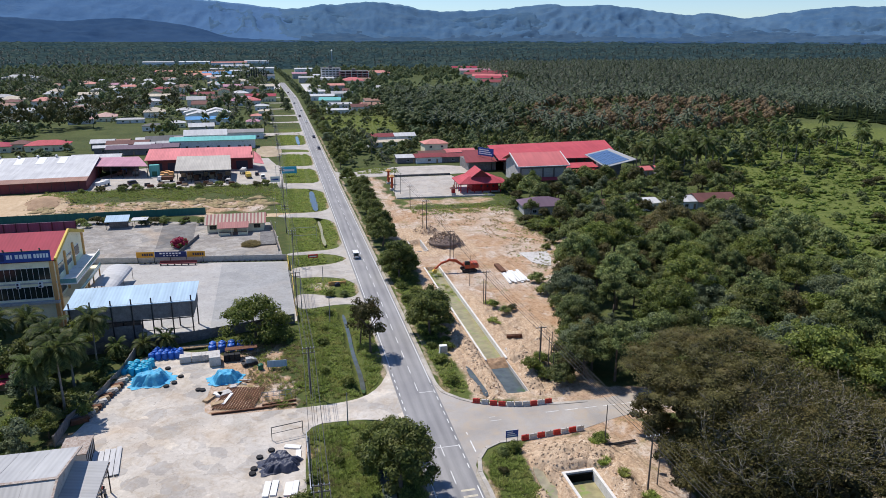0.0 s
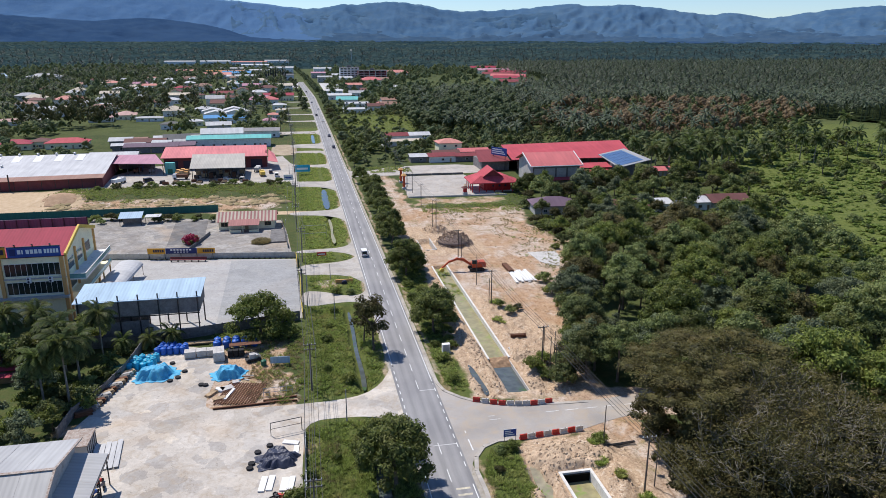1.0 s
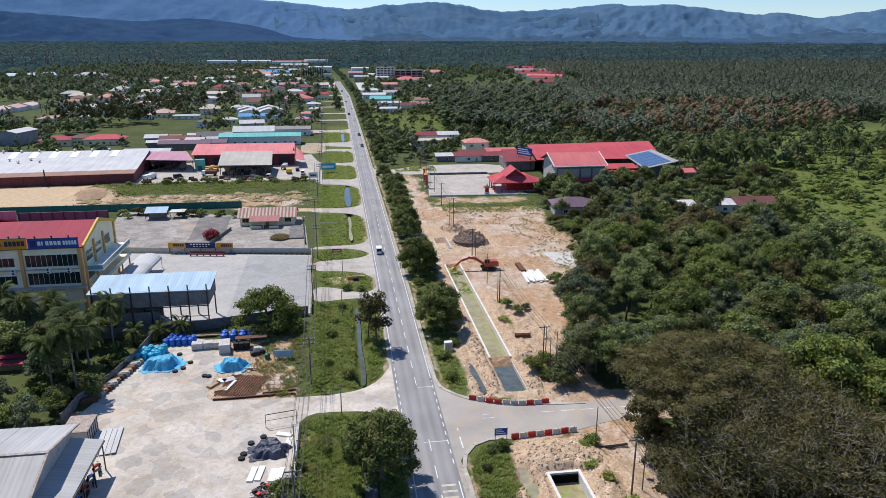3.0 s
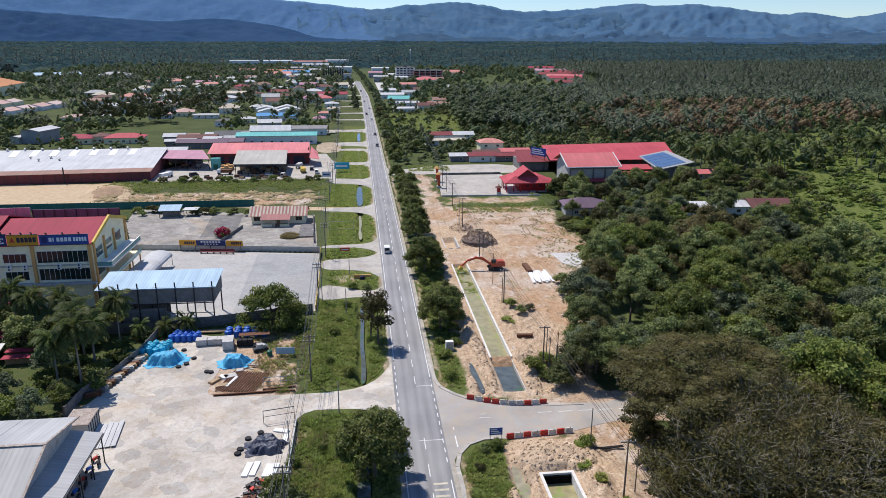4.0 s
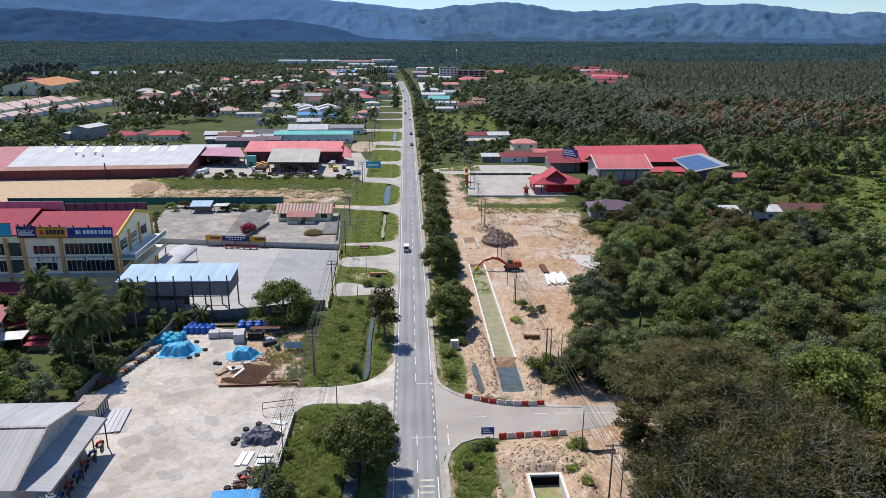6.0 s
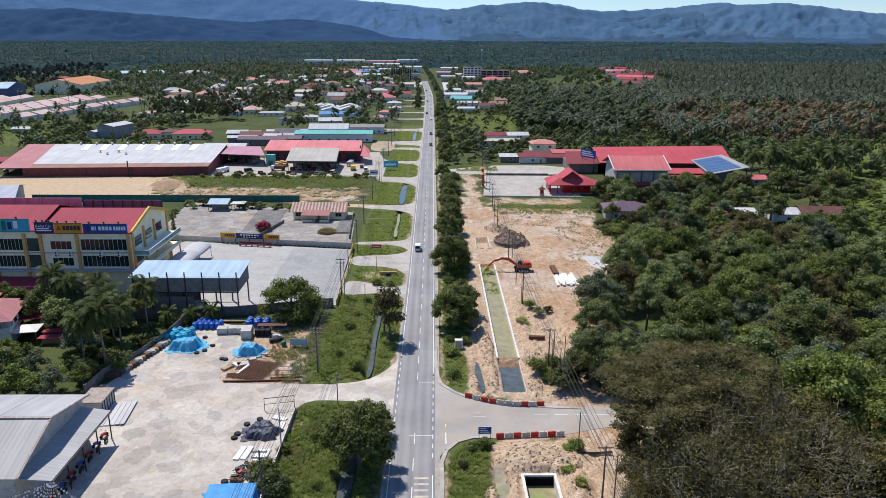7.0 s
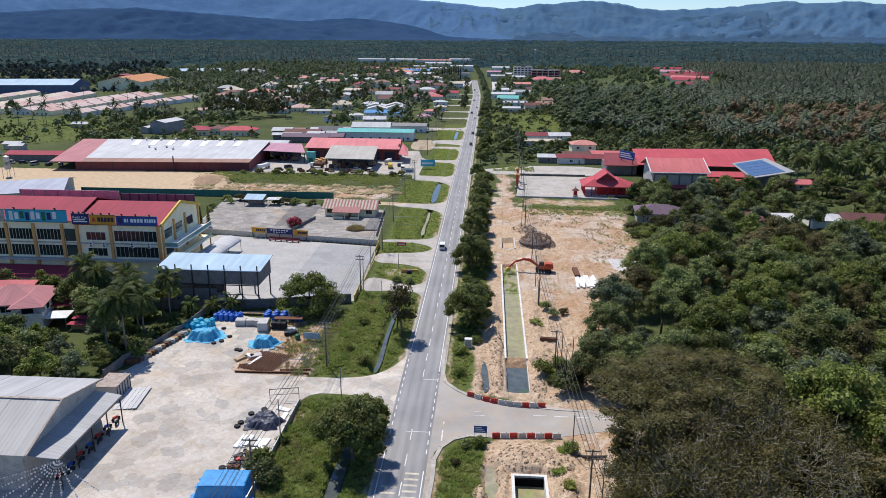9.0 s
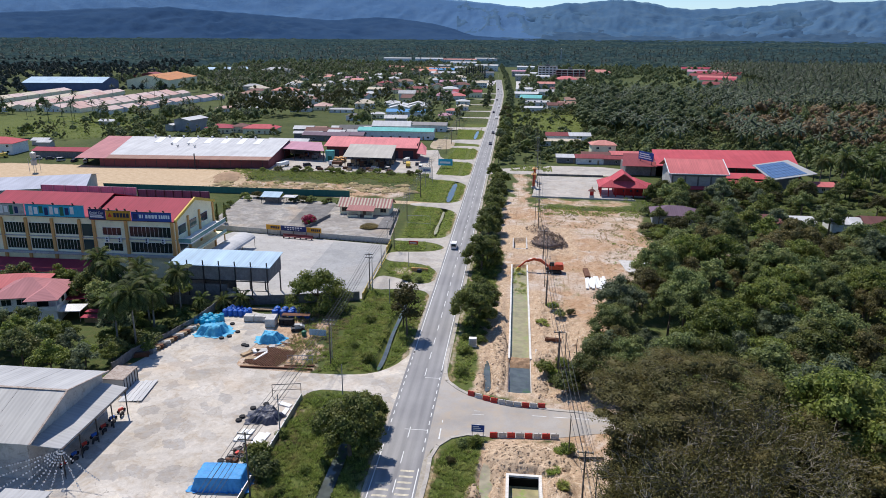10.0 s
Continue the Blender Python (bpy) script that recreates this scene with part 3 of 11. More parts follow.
def churn(x, y):
    """Clods and ruts of dug earth, about -1 to 1."""
    return (lattice(x, y, 3.1, 1) - 0.5) * 0.9 + (0.5 - np.abs(lattice(x, y, 1.5, 2) - 0.5) * 2) * 0.5 + (lattice(x, y, 0.8, 3) - 0.5) * 0.55


DUG = [[(9.8, 112.4), (15.8, 110.8), (15.8, 165), (14.6, 186), (12.6, 186), (10.8, 150), (9.5, 130)], [(20.4, 111), (30, 110.5), (35, 124), (37, 140), (31, 150), (23, 168), (20.5, 168)], [(12.5, 97.2), (27, 98.2), (30, 92), (28, 70), (21.3, 66), (16, 66), (13, 80)], [(15.8, 110.6), (20.6, 110.3), (20.6, 114), (15.8, 114)], [(13, 200), (36, 200), (36, 232), (13, 234)]]


def soft(d, w):
    return np.clip(0.5 + d / (2 * w), 0, 1)


def land(x, y, fine=True):
    """Height of the ground."""
    x, y = np.asarray(x, float), np.asarray(y, float)
    z = np.zeros(np.broadcast(x, y).shape)
    w = 0.25 * wobble(x, y, 9.0)
    d = np.zeros_like(z)
    for a, b in DITCH:
        d = np.maximum(d, soft(np.minimum(y - a, b - y), 1.2))
    z -= 1.25 * d * np.clip(1.55 - np.abs(x + 9.9 + w) / 1.15, 0, 1)
    dirt = np.maximum(soft(inside(x, y, DIRT_N), 1.0), soft(inside(x, y, DIRT_S), 1.0)) if fine else 0.0
    z += dirt * (0.10 * wobble(x, y, 1.3) + 0.08 * wobble(x, y, 0.5, 2.0))
    if fine:
        dug = np.zeros_like(z)
        for q in DUG:
            dug = np.maximum(dug, soft(inside(x, y, q) - 0.3, 0.8))
        z += 0.6 * dug * (churn(x, y) + 0.12)

    def heap(cx, cy, rx, ry, h, k=1.0):
        q = ((x - cx) / rx) ** 2 + ((y - cy) / ry) ** 2
        return h * np.clip(1 - q, 0, 1) ** 0.7 * (1 + k * (0.42 * wobble(x, y, 0.75, 1.0) + 0.34 * wobble(x, y, 0.36)))

    z += heap(27.5, 211.5, 6.0, 5.5, 2.3) + heap(24.0, 227.0, 4.5, 4.0, 1.6) + heap(23.6, 126, 2.6, 9.0, 1.3) + heap(20, 93.0, 7.5, 3.8, 0.7, 0.4) + heap(14.4, 121, 1.5, 8.5, 0.9) + heap(23.6, 84.5, 2.6, 6.0, 1.0) + heap(13.6, 145, 1.5, 18.0, 0.6) + heap(22.8, 150, 1.7, 16.0, 0.7) + heap(14.9, 84, 1.3, 6.0, 0.6) + heap(31.5, 137, 4.5, 6.0, 1.3) + heap(-112, 300, 12.0, 8.0, 2.6, 0.0)
    z -= heap(11.9, 120, 1.3, 9.0, 0.9) + heap(13.2, 87.0, 1.7, 7.0, 1.0) + heap(31.0, 123.5, 4.0, 1.6, 0.9)

    def pit(x0, x1, y0, y1, depth):
        return depth * ((x > x0) & (x < x1) & (y > y0) & (y < y1))

    z = np.where((x > 15.3) & (x < 22.0) & (y > 68) & (y < 89.0), np.minimum(z, 0.05), z)
    z = np.where((x > 15.0) & (x < 21.2) & (y > 113) & (y < 190.5), np.minimum(z, 0.1), z)
    z = np.where(pit(16.0, 20.3, 113.9, 189.5, 1) > 0, -2.4, z)
    z = np.where(pit(16.3, 20.3, 205.8, 217.0, 1) > 0, -1.4, z)
    z = np.where(pit(16.4, 20.9, 70.0, 87.6, 1) > 0, -2.4, z)
    far = np.clip((np.hypot(x, y) - 1900) / 2700, 0, 1.2)
    z += 47 * far**1.3
    return z


def build_ground():
    xs = np.concatenate([[-7000, -5200, -4000, -3000, -2200, -1600, -1200, -900, -700, -550, -440, -350], np.arange(-290, -32, 5.0), np.arange(-30, 11.5, 0.5), np.arange(11.5, 38, 0.4), np.arange(38, 44, 0.5), [16.01, 20.29, 16.31, 16.41, 20.89], np.arange(44, 260, 4.0), [290, 350, 440, 550, 700, 900, 1200, 1600, 2200, 3000, 4000, 5200, 7000]])
    ys = np.concatenate([[-3000, -1500, -700, -300, -120, -40, 0, 30, 50], np.arange(60, 150, 0.42), np.arange(150, 290, 0.75), [113.91, 189.49, 205.81, 216.99, 87.59, 70.01], np.arange(290, 620, 5.0), [640, 700, 780, 880, 1000, 1150, 1350, 1600, 1900, 2300, 2700, 3200, 3800, 4500, 5300, 6500]])
    xs, ys = np.unique(xs), np.unique(ys)
    X, Y = np.meshgrid(xs, ys)
    Z = land(X, Y)
    nx, ny = len(xs), len(ys)
    i = np.arange(nx * ny).reshape(ny, nx)
    faces = np.stack([i[:-1, :-1], i[:-1, 1:], i[1:, 1:], i[1:, :-1]], -1).reshape(-1, 4)
    me = raw_mesh("ground", np.stack([X, Y, Z], -1).reshape(-1, 3), faces, M_GROUND, True)
    w = 2.0 * wobble(X, Y, 6.0) + 0.8 * wobble(X, Y, 1.5)
    red = np.maximum.reduce([soft(inside(X, Y, DIRT_N) + w * 0.6, 2.0), soft(inside(X, Y, DIRT_S) + w * 0.4, 1.2), 0.75 * soft(inside(X, Y, BANK) + 2 * w, 4.0), 0.45 * soft(inside(X, Y, UNDER) + w, 3.0), 0.9 * soft(inside(X, Y, SIDE) + 0.5 * w, 1.0), 0.72 * soft(inside(X, Y, [(14, 256), (22.8, 255), (22.6, 331), (16, 331)]) + 1.4 * w, 2.5), 0.9 * soft(inside(X, Y, RACK) + 0.7 * w, 1.5), 0.62 * soft(inside(X, Y, LAWN) + 2.2 * w, 4.0)])
    for a, b in DITCH[1:2]:
        red = np.maximum(red, 0.5 * soft(1.3 - np.abs(X + 5.2 + 0.4 * w), 0.8) * soft(np.minimum(Y - 128, 160 - Y), 2))
    for cx, cy, r in ((-42, 122, 9), (-31, 122, 8), (-24, 104, 3), (-58, 115, 3), (70, 206, 5), (-14, 181, 3.2)):
        red = np.maximum(red, 0.85 * soft(r - np.hypot(X - cx, Y - cy) + w, 2.0))
    rim = np.maximum(soft(1.0 - np.abs(X + 5.0 + 0.3 * w), 0.7), soft(0.9 - np.abs(X - 4.9 + 0.3 * w), 0.6)) * soft(np.minimum(Y - 60, 480 - Y), 3)
    red = np.maximum(red, 0.52 * rim)
    blue = np.maximum(soft(inside(X, Y, SAND) + w, 3.0), soft(inside(X, Y, TRACK) + 0.2 * w, 0.8))
    green = np.maximum.reduce([0.85 * soft(inside(X, Y, MEADOW) + 3 * w, 8.0), 0.6 * soft(inside(X, Y, LAWN) + w, 2.0), 0.7 * soft(inside(X, Y, FIELD) + w, 4.0), 0.6 * soft(inside(X, Y, FIELD_W) + 3 * w, 8.0),
                               soft(np.minimum(X + 21, -4 - X), 1.0) * soft(np.minimum(Y - 60, 520 - Y), 3) * np.where(Y < 206, 0.5, 0.75), soft(np.minimum(X - 4, 13 - X), 1.0) * soft(np.minimum(Y - 60, 206 - Y), 3) * 0.5])
    dug = np.zeros_like(red)
    for q in DUG:
        dug = np.maximum(dug, soft(inside(X, Y, q) + 0.3 * w, 1.0))
    col = np.stack([red, green, blue, dug], -1).reshape(-1, 4).astype(np.float32)
    at = me.color_attributes.new("cover", "FLOAT_COLOR", "POINT")
    at.data.foreach_set("color", col.ravel())
    tagged(new("ground", me), "green and bare earth ground with ditches, weeds and spoil heaps", "ground", "", "structure")


build_ground()


def ribbon(name, y0, y1, left, right, z, mat, label, step=6.0, category="road", thick=0.06):
    ys = np.unique(np.r_[np.arange(y0, min(y1, 700), step), np.arange(max(y0, 700), y1, 40.0), y1])
    c = road_x(ys)
    pts = [(c[i] + left, ys[i]) for i in range(len(ys))][::-1] + [(c[i] + right, ys[i]) for i in range(len(ys))]
    return flat(name, pts, z, mat, thick, label, "structure", category, 0)


ribbon("road_shoulder", -300, 1060, -4.3, 4.35, 0.03, M_GRAVEL, "pale gravel shoulder beside the asphalt road", 2.0, "road shoulder")
ribbon("road", -300, 1060, -3.85, 3.55, 0.05, M_ASPHALT, "straight grey two-lane asphalt road with worn wheel tracks", 3.0)


def paint(name, rects, z=0.056, mat=M_LINE, label="white road paint", parent=None):
    b = Build()
    for x0, y0, x1, y1 in rects:
        c = float(road_x((y0 + y1) / 2))
        b.add([(c + x0, y0, z), (c + x1, y0, z), (c + x1, y1, z), (c + x0, y1, z)], [(0, 1, 2, 3)])
    return solo(name, b, mat, label, "road marking", "", None, False, "structure")


paint("centre_line", [(0.13, 118.3 + 7.3 * k, 0.27, 121.6 + 7.3 * k) for k in range(-24, 150) if not 100 < 118.3 + 7.3 * k < 116], label="broken white centre line on the asphalt")
paint("edge_line", [(-3.42, a, -3.27, a + 6) for a in list(range(-200, 92, 6)) + list(range(128, 900, 6))] + [(3.1, a, 3.25, a + 6) for a in list(range(-200, 86, 6)) + list(range(120, 900, 6))], label="solid white edge line on the asphalt")
paint("junction_line", [(-3.42, a, -3.27, a + 1.3) for a in np.arange(98, 128, 2.7)] + [(3.1, a, 3.25, a + 1.3) for a in np.arange(92.5, 120, 2.7)], label="short white dashes across the junction mouth")
paint("stop_line", [(-0.7, 98.85, 3.1, 98.98), (0.3, 117.45, 3.1, 117.58), (5.2, 96.5, 5.4, 99.8), (5.25, 101.6, 5.4, 102.4)], label="thin white cross lines at the junction")
paint("rumble_bar", [(0.5, 87.0 - 1.45 * k, 2.6, 87.45 - 1.45 * k) for k in range(6)] + [(-0.5 - 2.2, 83.6 - 1.45 * k, -0.5, 84.05 - 1.45 * k) for k in range(3)], mat=M_BAR, label="cream rumble bars across the lane")

# side road to the building site
flat("side_road", [(3.2, 90), (3.9, 92.9), (5.4, 95.9), (8.0, 98.1), (12, 98.2), (17, 97.6), (24, 98.8), (33, 101.8), (46, 103.0), (54, 104), (54, 110), (46, 109.4), (35, 108.2), (24, 108.0), (15.5, 109.2), (11, 110.8), (7.0, 113.8), (4.6, 116.8), (3.9, 122), (3.2, 125)], 0.045, M_SIDE, 0.05, "dusty side road meeting the main road", category="road", sharp=(0, 19))
paint("side_road_line", [(17 + 3.6 * k, 105.6 - 0.28 * k * 0.2, 19.4 + 3.6 * k, 105.75 - 0.28 * k * 0.2) for k in range(1, 6)] + [(10.2, 104.9, 12.2, 105.0), (10.4, 106.1, 11.5, 106.2)], 0.052, label="faded white line on the side road")
for nm, pts in (("kerb", [(3.7, 132), (3.75, 124), (4.1, 119.5), (4.7, 116.8), (7.0, 113.9), (9.0, 112.2), (12, 110.9), (16, 109.6), (24, 108.3), (29, 108.0)]), ("kerb", [(4.3, 78), (4.6, 86), (4.5, 91), (5.3, 94.4), (7.0, 96.8), (9.5, 98.0), (12.5, 98.0)])):
    b = Build()
    for i, (p, q) in enumerate(zip(pts, pts[1:])):
        d = Vector((q[0] - p[0], q[1] - p[1], 0))
        L, a = d.length, math.atan2(d.y, d.x)
        m = Matrix.Translation((p[0], p[1], 0)) @ Matrix.Rotation(a, 4, "Z")
        sgn = -1 if nm == "kerb" and i >= 0 and pts[0][1] > 100 else 1
        b.add([(0, 0, 0.0), (L, 0, 0.0), (L, -0.65 * -sgn, 0.0), (0, -0.65 * -sgn, 0.0), (0, 0, 0.16), (L, 0, 0.16), (L, -0.65 * -sgn, 0.14), (0, -0.65 * -sgn, 0.14)], [(0, 1, 5, 4), (4, 5, 6, 7), (2, 3, 7, 6), (1, 2, 6, 5), (3, 0, 4, 7)], m)
    solo(nm, b, M_APRON, "pale concrete kerb and footway round the junction corner", "kerb", "", None, False, "structure")

# yards and aprons on the built-up side
flat("yard_pavement", [(-21.6, 66), (-21.6, 107), (-19.5, 110.6), (-15, 110.7), (-10, 110.2), (-6.5, 108.5), (-4.4, 104), (-3.7, 98), (-3.7, 130), (-4.4, 127), (-6.8, 121.5), (-10.2, 118.1), (-15.2, 116.9), (-22, 116.8), (-30, 117.0), (-36.5, 117.5), (-38.5, 119.5), (-37.5, 130), (-36, 139), (-44, 147), (-52.5, 146), (-54.5, 135), (-57, 121), (-60, 112), (-60, 66)], 0.040, M_YARD, 0.12, "cracked pale concrete yard with stains", smooth=1, sharp=(0, 7, 8, 24))
flat("lot_pavement", [(-20.6, 157.6), (-21.8, 204.2), (-76, 213.2), (-80, 204), (-71, 165), (-68, 153.5)], 0.06, M_LOT, 0.12, "smooth grey concrete car lot with pale strips", smooth=0)
flat("lot_slab_pavement", [(-20.9, 158.5), (-22.0, 203.2), (-40.4, 206.0), (-40.0, 158.2)], 0.068, M_LOTDARK, 0.02, "darker grey concrete half of the car lot", smooth=0)
flat("old_lot_pavement", [(-23, 208.5), (-25, 238), (-27, 252), (-93, 268), (-88, 217.5)], 0.06, M_OLDLOT, 0.12, "old mottled concrete lot with dark patches", smooth=0)
flat("old_lot_slab_pavement", [(-61.4, 226), (-63.2, 257), (-52.0, 255), (-50.6, 226)], 0.068, M_OLDDARK, 0.02, "dark stained slabs of the old lot", smooth=0)
flat("factory_pavement", [(-4.5, 311), (-19, 312.5), (-23, 313), (-24, 322), (-112, 321), (-112, 338), (-95, 372), (-28, 395), (-24, 372), (-20, 362.5), (-4.5, 361), (-4.5, 357), (-21, 358), (-21, 322), (-8, 319.5), (-4.5, 324)], 0.05, M_APRON, 0.1, "pale concrete forecourt in front of the factory sheds", smooth=0)
ap = "pale worn concrete driveway between grass islands"
flat("driveway", [(-3.9, 158), (-4.8, 163.5), (-8, 166), (-13, 165.8), (-20.7, 164), (-20.9, 176), (-15, 174.5), (-10, 170.3), (-6, 170.3), (-4.3, 174.5), (-3.9, 176)], 0.045, M_APRON, 0.1, ap, sharp=(0, 10))
flat("driveway", [(-3.9, 176), (-4.5, 180), (-7.5, 185.5), (-13, 188), (-21, 188.5), (-21.6, 197.6), (-14, 198.2), (-8.7, 199.2), (-5.2, 202), (-3.9, 206)], 0.045, M_APRON, 0.1, ap, sharp=(0, 9))
flat("driveway", [(-3.9, 200), (-5, 204.5), (-8, 208), (-12.5, 209.8), (-21.8, 209.5), (-21.8, 212.6), (-14, 213), (-8, 213.5), (-5, 217), (-3.9, 224)], 0.041, M_APRON, 0.1, ap, sharp=(0, 9))
flat("driveway", [(-3.9, 240), (-4.6, 247), (-7.6, 253), (-14, 256.6), (-24, 258), (-24, 263), (-12, 263.6), (-7, 265), (-4.6, 270), (-3.9, 278)], 0.045, M_APRON, 0.1, ap, sharp=(0, 9))
flat("driveway", [(-4.0, 292), (-4.8, 299), (-8.5, 305.5), (-14, 308.5), (-22, 310), (-22, 316), (-8, 318.6), (-5.2, 322), (-4.0, 332)], 0.045, M_APRON, 0.1, ap, sharp=(0, 8))
flat("driveway", [(-4.0, 340), (-4.6, 349), (-7, 356), (-20, 359), (-20, 365), (-8, 364.2), (-5, 368), (-4.2, 378)], 0.045, M_APRON, 0.1, ap, sharp=(0, 7))
flat("driveway", [(-4.2, 388), (-5, 396), (-8, 402), (-22, 404.5), (-22, 411.5), (-8, 412), (-5.5, 409), (-4.4, 416), (-7, 420.5), (-24, 424.5), (-24, 438.5), (-8, 438.5), (-5.5, 444), (-4.4, 452)], 0.045, M_APRON, 0.1, ap, sharp=(0, 13))
flat("driveway", [(-4.6, 476), (-6.4, 485.5), (-24, 487), (-40, 480), (-40, 500), (-24, 500), (-6.5, 500), (-4.8, 508)], 0.045, M_APRON, 0.1, ap, sharp=(0, 7))
for k, yy in enumerate((560, 610, 668, 730, 800)):
    cx = float(road_x(yy))
    flat("driveway", [(cx - 3.8, yy - 8), (cx - 6, yy - 2), (cx - 26, yy - 2), (cx - 26, yy + 5), (cx - 6, yy + 5), (cx - 3.8, yy + 10)], 0.045, M_APRON, 0.1, ap, sharp=(0, 5))
flat("temple_pavement", [(23.2, 279.5), (64.5, 277.5), (60, 300), (57, 324.5), (26.6, 325)], 0.07, M_APRON, 0.15, "pale concrete temple forecourt", smooth=0)
flat("temple_lane", [(3.6, 322), (4.6, 328), (12, 329.2), (26, 328.2), (58, 327.6), (72, 330), (70, 352), (28, 353), (12.5, 341), (4.6, 342), (3.6, 350)], 0.05, M_APRON, 0.1, "pale concrete lane and lot beside the temple", smooth=1, sharp=(0, 10))
flat("broken_slab", [(47, 197.5), (56, 197.3), (55, 191), (52, 183.2), (49.5, 184.5), (47.8, 188)], 0.12, M_CONC, 0.12, "broken pale concrete slab in the dirt", smooth=0)

flat("car_park", [(15, 830), (40, 828), (42, 1030), (14, 1030)], 0.035, M_CONC, 0.05, "pale concrete forecourt of the town shops", "structure", "pavement", 0)
flat("car_park", [(-52, 935), (-15, 935), (-14, 1040), (-52, 1040)], 0.035, M_CONC, 0.05, "pale concrete forecourt of the town offices", "structure", "pavement", 0)

M_TRACK = surface("dirt_track_earth", (0.44, 0.345, 0.245), 0.95, big=0.15, fine=2.5, vary=0.2, stain=(0.27, 0.24, 0.11), amount=0.55, bump=0.5)
flat("dirt_lot", [(-33, 398), (-21, 397), (-20, 416), (-21.5, 438), (-34, 439), (-35, 418)], 0.03, M_TRACK, 0.05, "bare earth lot beside the shop row", "structure", "pavement", 2)

# ---------------------------------------------------------------- buildings
def add_window(parent, x, z, w, h, y, frame_mat=M_WHITE, glass=M_GLASS, mullions=1, sill=False):
    """A window on a wall that faces -y: frame, panes and bars, as one part with its glass under it."""
    b = Build()
    t = 0.07
    for x0, z0, x1, z1 in ((x, z, x + w, z + t), (x, z + h - t, x + w, z + h), (x, z + t, x + t, z + h - t), (x + w - t, z + t, x + w, z + h - t)):
        b.box(x0, y - 0.09, z0, x1, y + 0.02, z1)
    for k in range(1, mullions + 1):
        cx = x + w * k / (mullions + 1)
        b.box(cx - 0.03, y - 0.07, z + t, cx + 0.03, y + 0.02, z + h - t)
    if sill:
        b.box(x - 0.1, y - 0.2, z - 0.1, x + w + 0.1, y + 0.02, z)
    win = part("window", b, frame_mat, parent)
    g = Build()
    g.box(x + t, y - 0.04, z + t, x + w - t, y + 0.01, z + h - t)
    part("pane", g, glass, win)
    return win


def gable_roof(b, w, d, h, rh, over=0.6, t=0.14, along="X"):
    """Two slopes of sheet with thickness; the ridge runs along the given axis."""
    if along == "X":
        s = rh / (d / 2)
        y = d / 2 + over
        prof = [(-y, h - over * s), (0, h + rh), (y, h - over * s), (y, h - over * s + t), (0, h + rh + t), (-y, h - over * s + t)]
        v = [(-w / 2 - over, py, pz) for py, pz in prof] + [(w / 2 + over, py, pz) for py, pz in prof]
    else:
        s = rh / (w / 2)
        x = w / 2 + over
        prof = [(-x, h - over * s), (0, h + rh), (x, h - over * s), (x, h - over * s + t), (0, h + rh + t), (-x, h - over * s + t)]
        v = [(px, -d / 2 - over, pz) for px, pz in prof] + [(px, d / 2 + over, pz) for px, pz in prof]
    f = [(0, 1, 4, 5), (1, 2, 3, 4), (6, 11, 10, 7), (7, 10, 9, 8)] + [(i, (i + 6), 6 + (i + 1) % 6, (i + 1) % 6) for i in range(6)]
    return b.add(v, f)


def hip_roof(b, w, d, h, rh, over=0.7, t=0.14):
    x, y = w / 2 + over, d / 2 + over
    r = max(w, d) / 2 - min(w, d) / 2
    rx, ry = (r, 0) if w >= d else (0, r)
    v = [(-x, -y, h - 0.15), (x, -y, h - 0.15), (x, y, h - 0.15), (-x, y, h - 0.15), (-x, -y, h - 0.15 + t), (x, -y, h - 0.15 + t), (x, y, h - 0.15 + t), (-x, y, h - 0.15 + t), (-rx, -ry, h + rh), (rx, ry, h + rh)]
    if w >= d:
        f = [(4, 5, 9, 8), (5, 6, 9), (6, 7, 8, 9), (7, 4, 8)]
    else:
        f = [(4, 5, 8), (5, 6, 9, 8), (6, 7, 9), (7, 4, 8, 9)]
    return b.add(v, f + [(3, 2, 1, 0), (0, 1, 5, 4), (1, 2, 6, 5), (2, 3, 7, 6), (3, 0, 4, 7)])


def walls(b, w, d, h, rh=0.0, along="X"):
    """Closed walls, with gables where the roof has them."""
    b.box(-w / 2, -d / 2, -0.3, w / 2, d / 2, h)
    if rh:
        if along == "X":
            for x in (-w / 2, w / 2 - 0.2):
                b.add([(x, -d / 2, h), (x + 0.2, -d / 2, h), (x + 0.2, d / 2, h), (x, d / 2, h), (x, 0, h + rh), (x + 0.2, 0, h + rh)], [(0, 1, 5, 4), (1, 2, 5), (2, 3, 4, 5), (3, 0, 4)])
        else:
            for y in (-d / 2, d / 2 - 0.2):
                b.add([(-w / 2, y, h), (w / 2, y, h), (w / 2, y + 0.2, h), (-w / 2, y + 0.2, h), (0, y, h + rh), (0, y + 0.2, h + rh)], [(0, 1, 4), (1, 2, 5, 4), (2, 3, 5), (3, 0, 4, 5)])
    return b


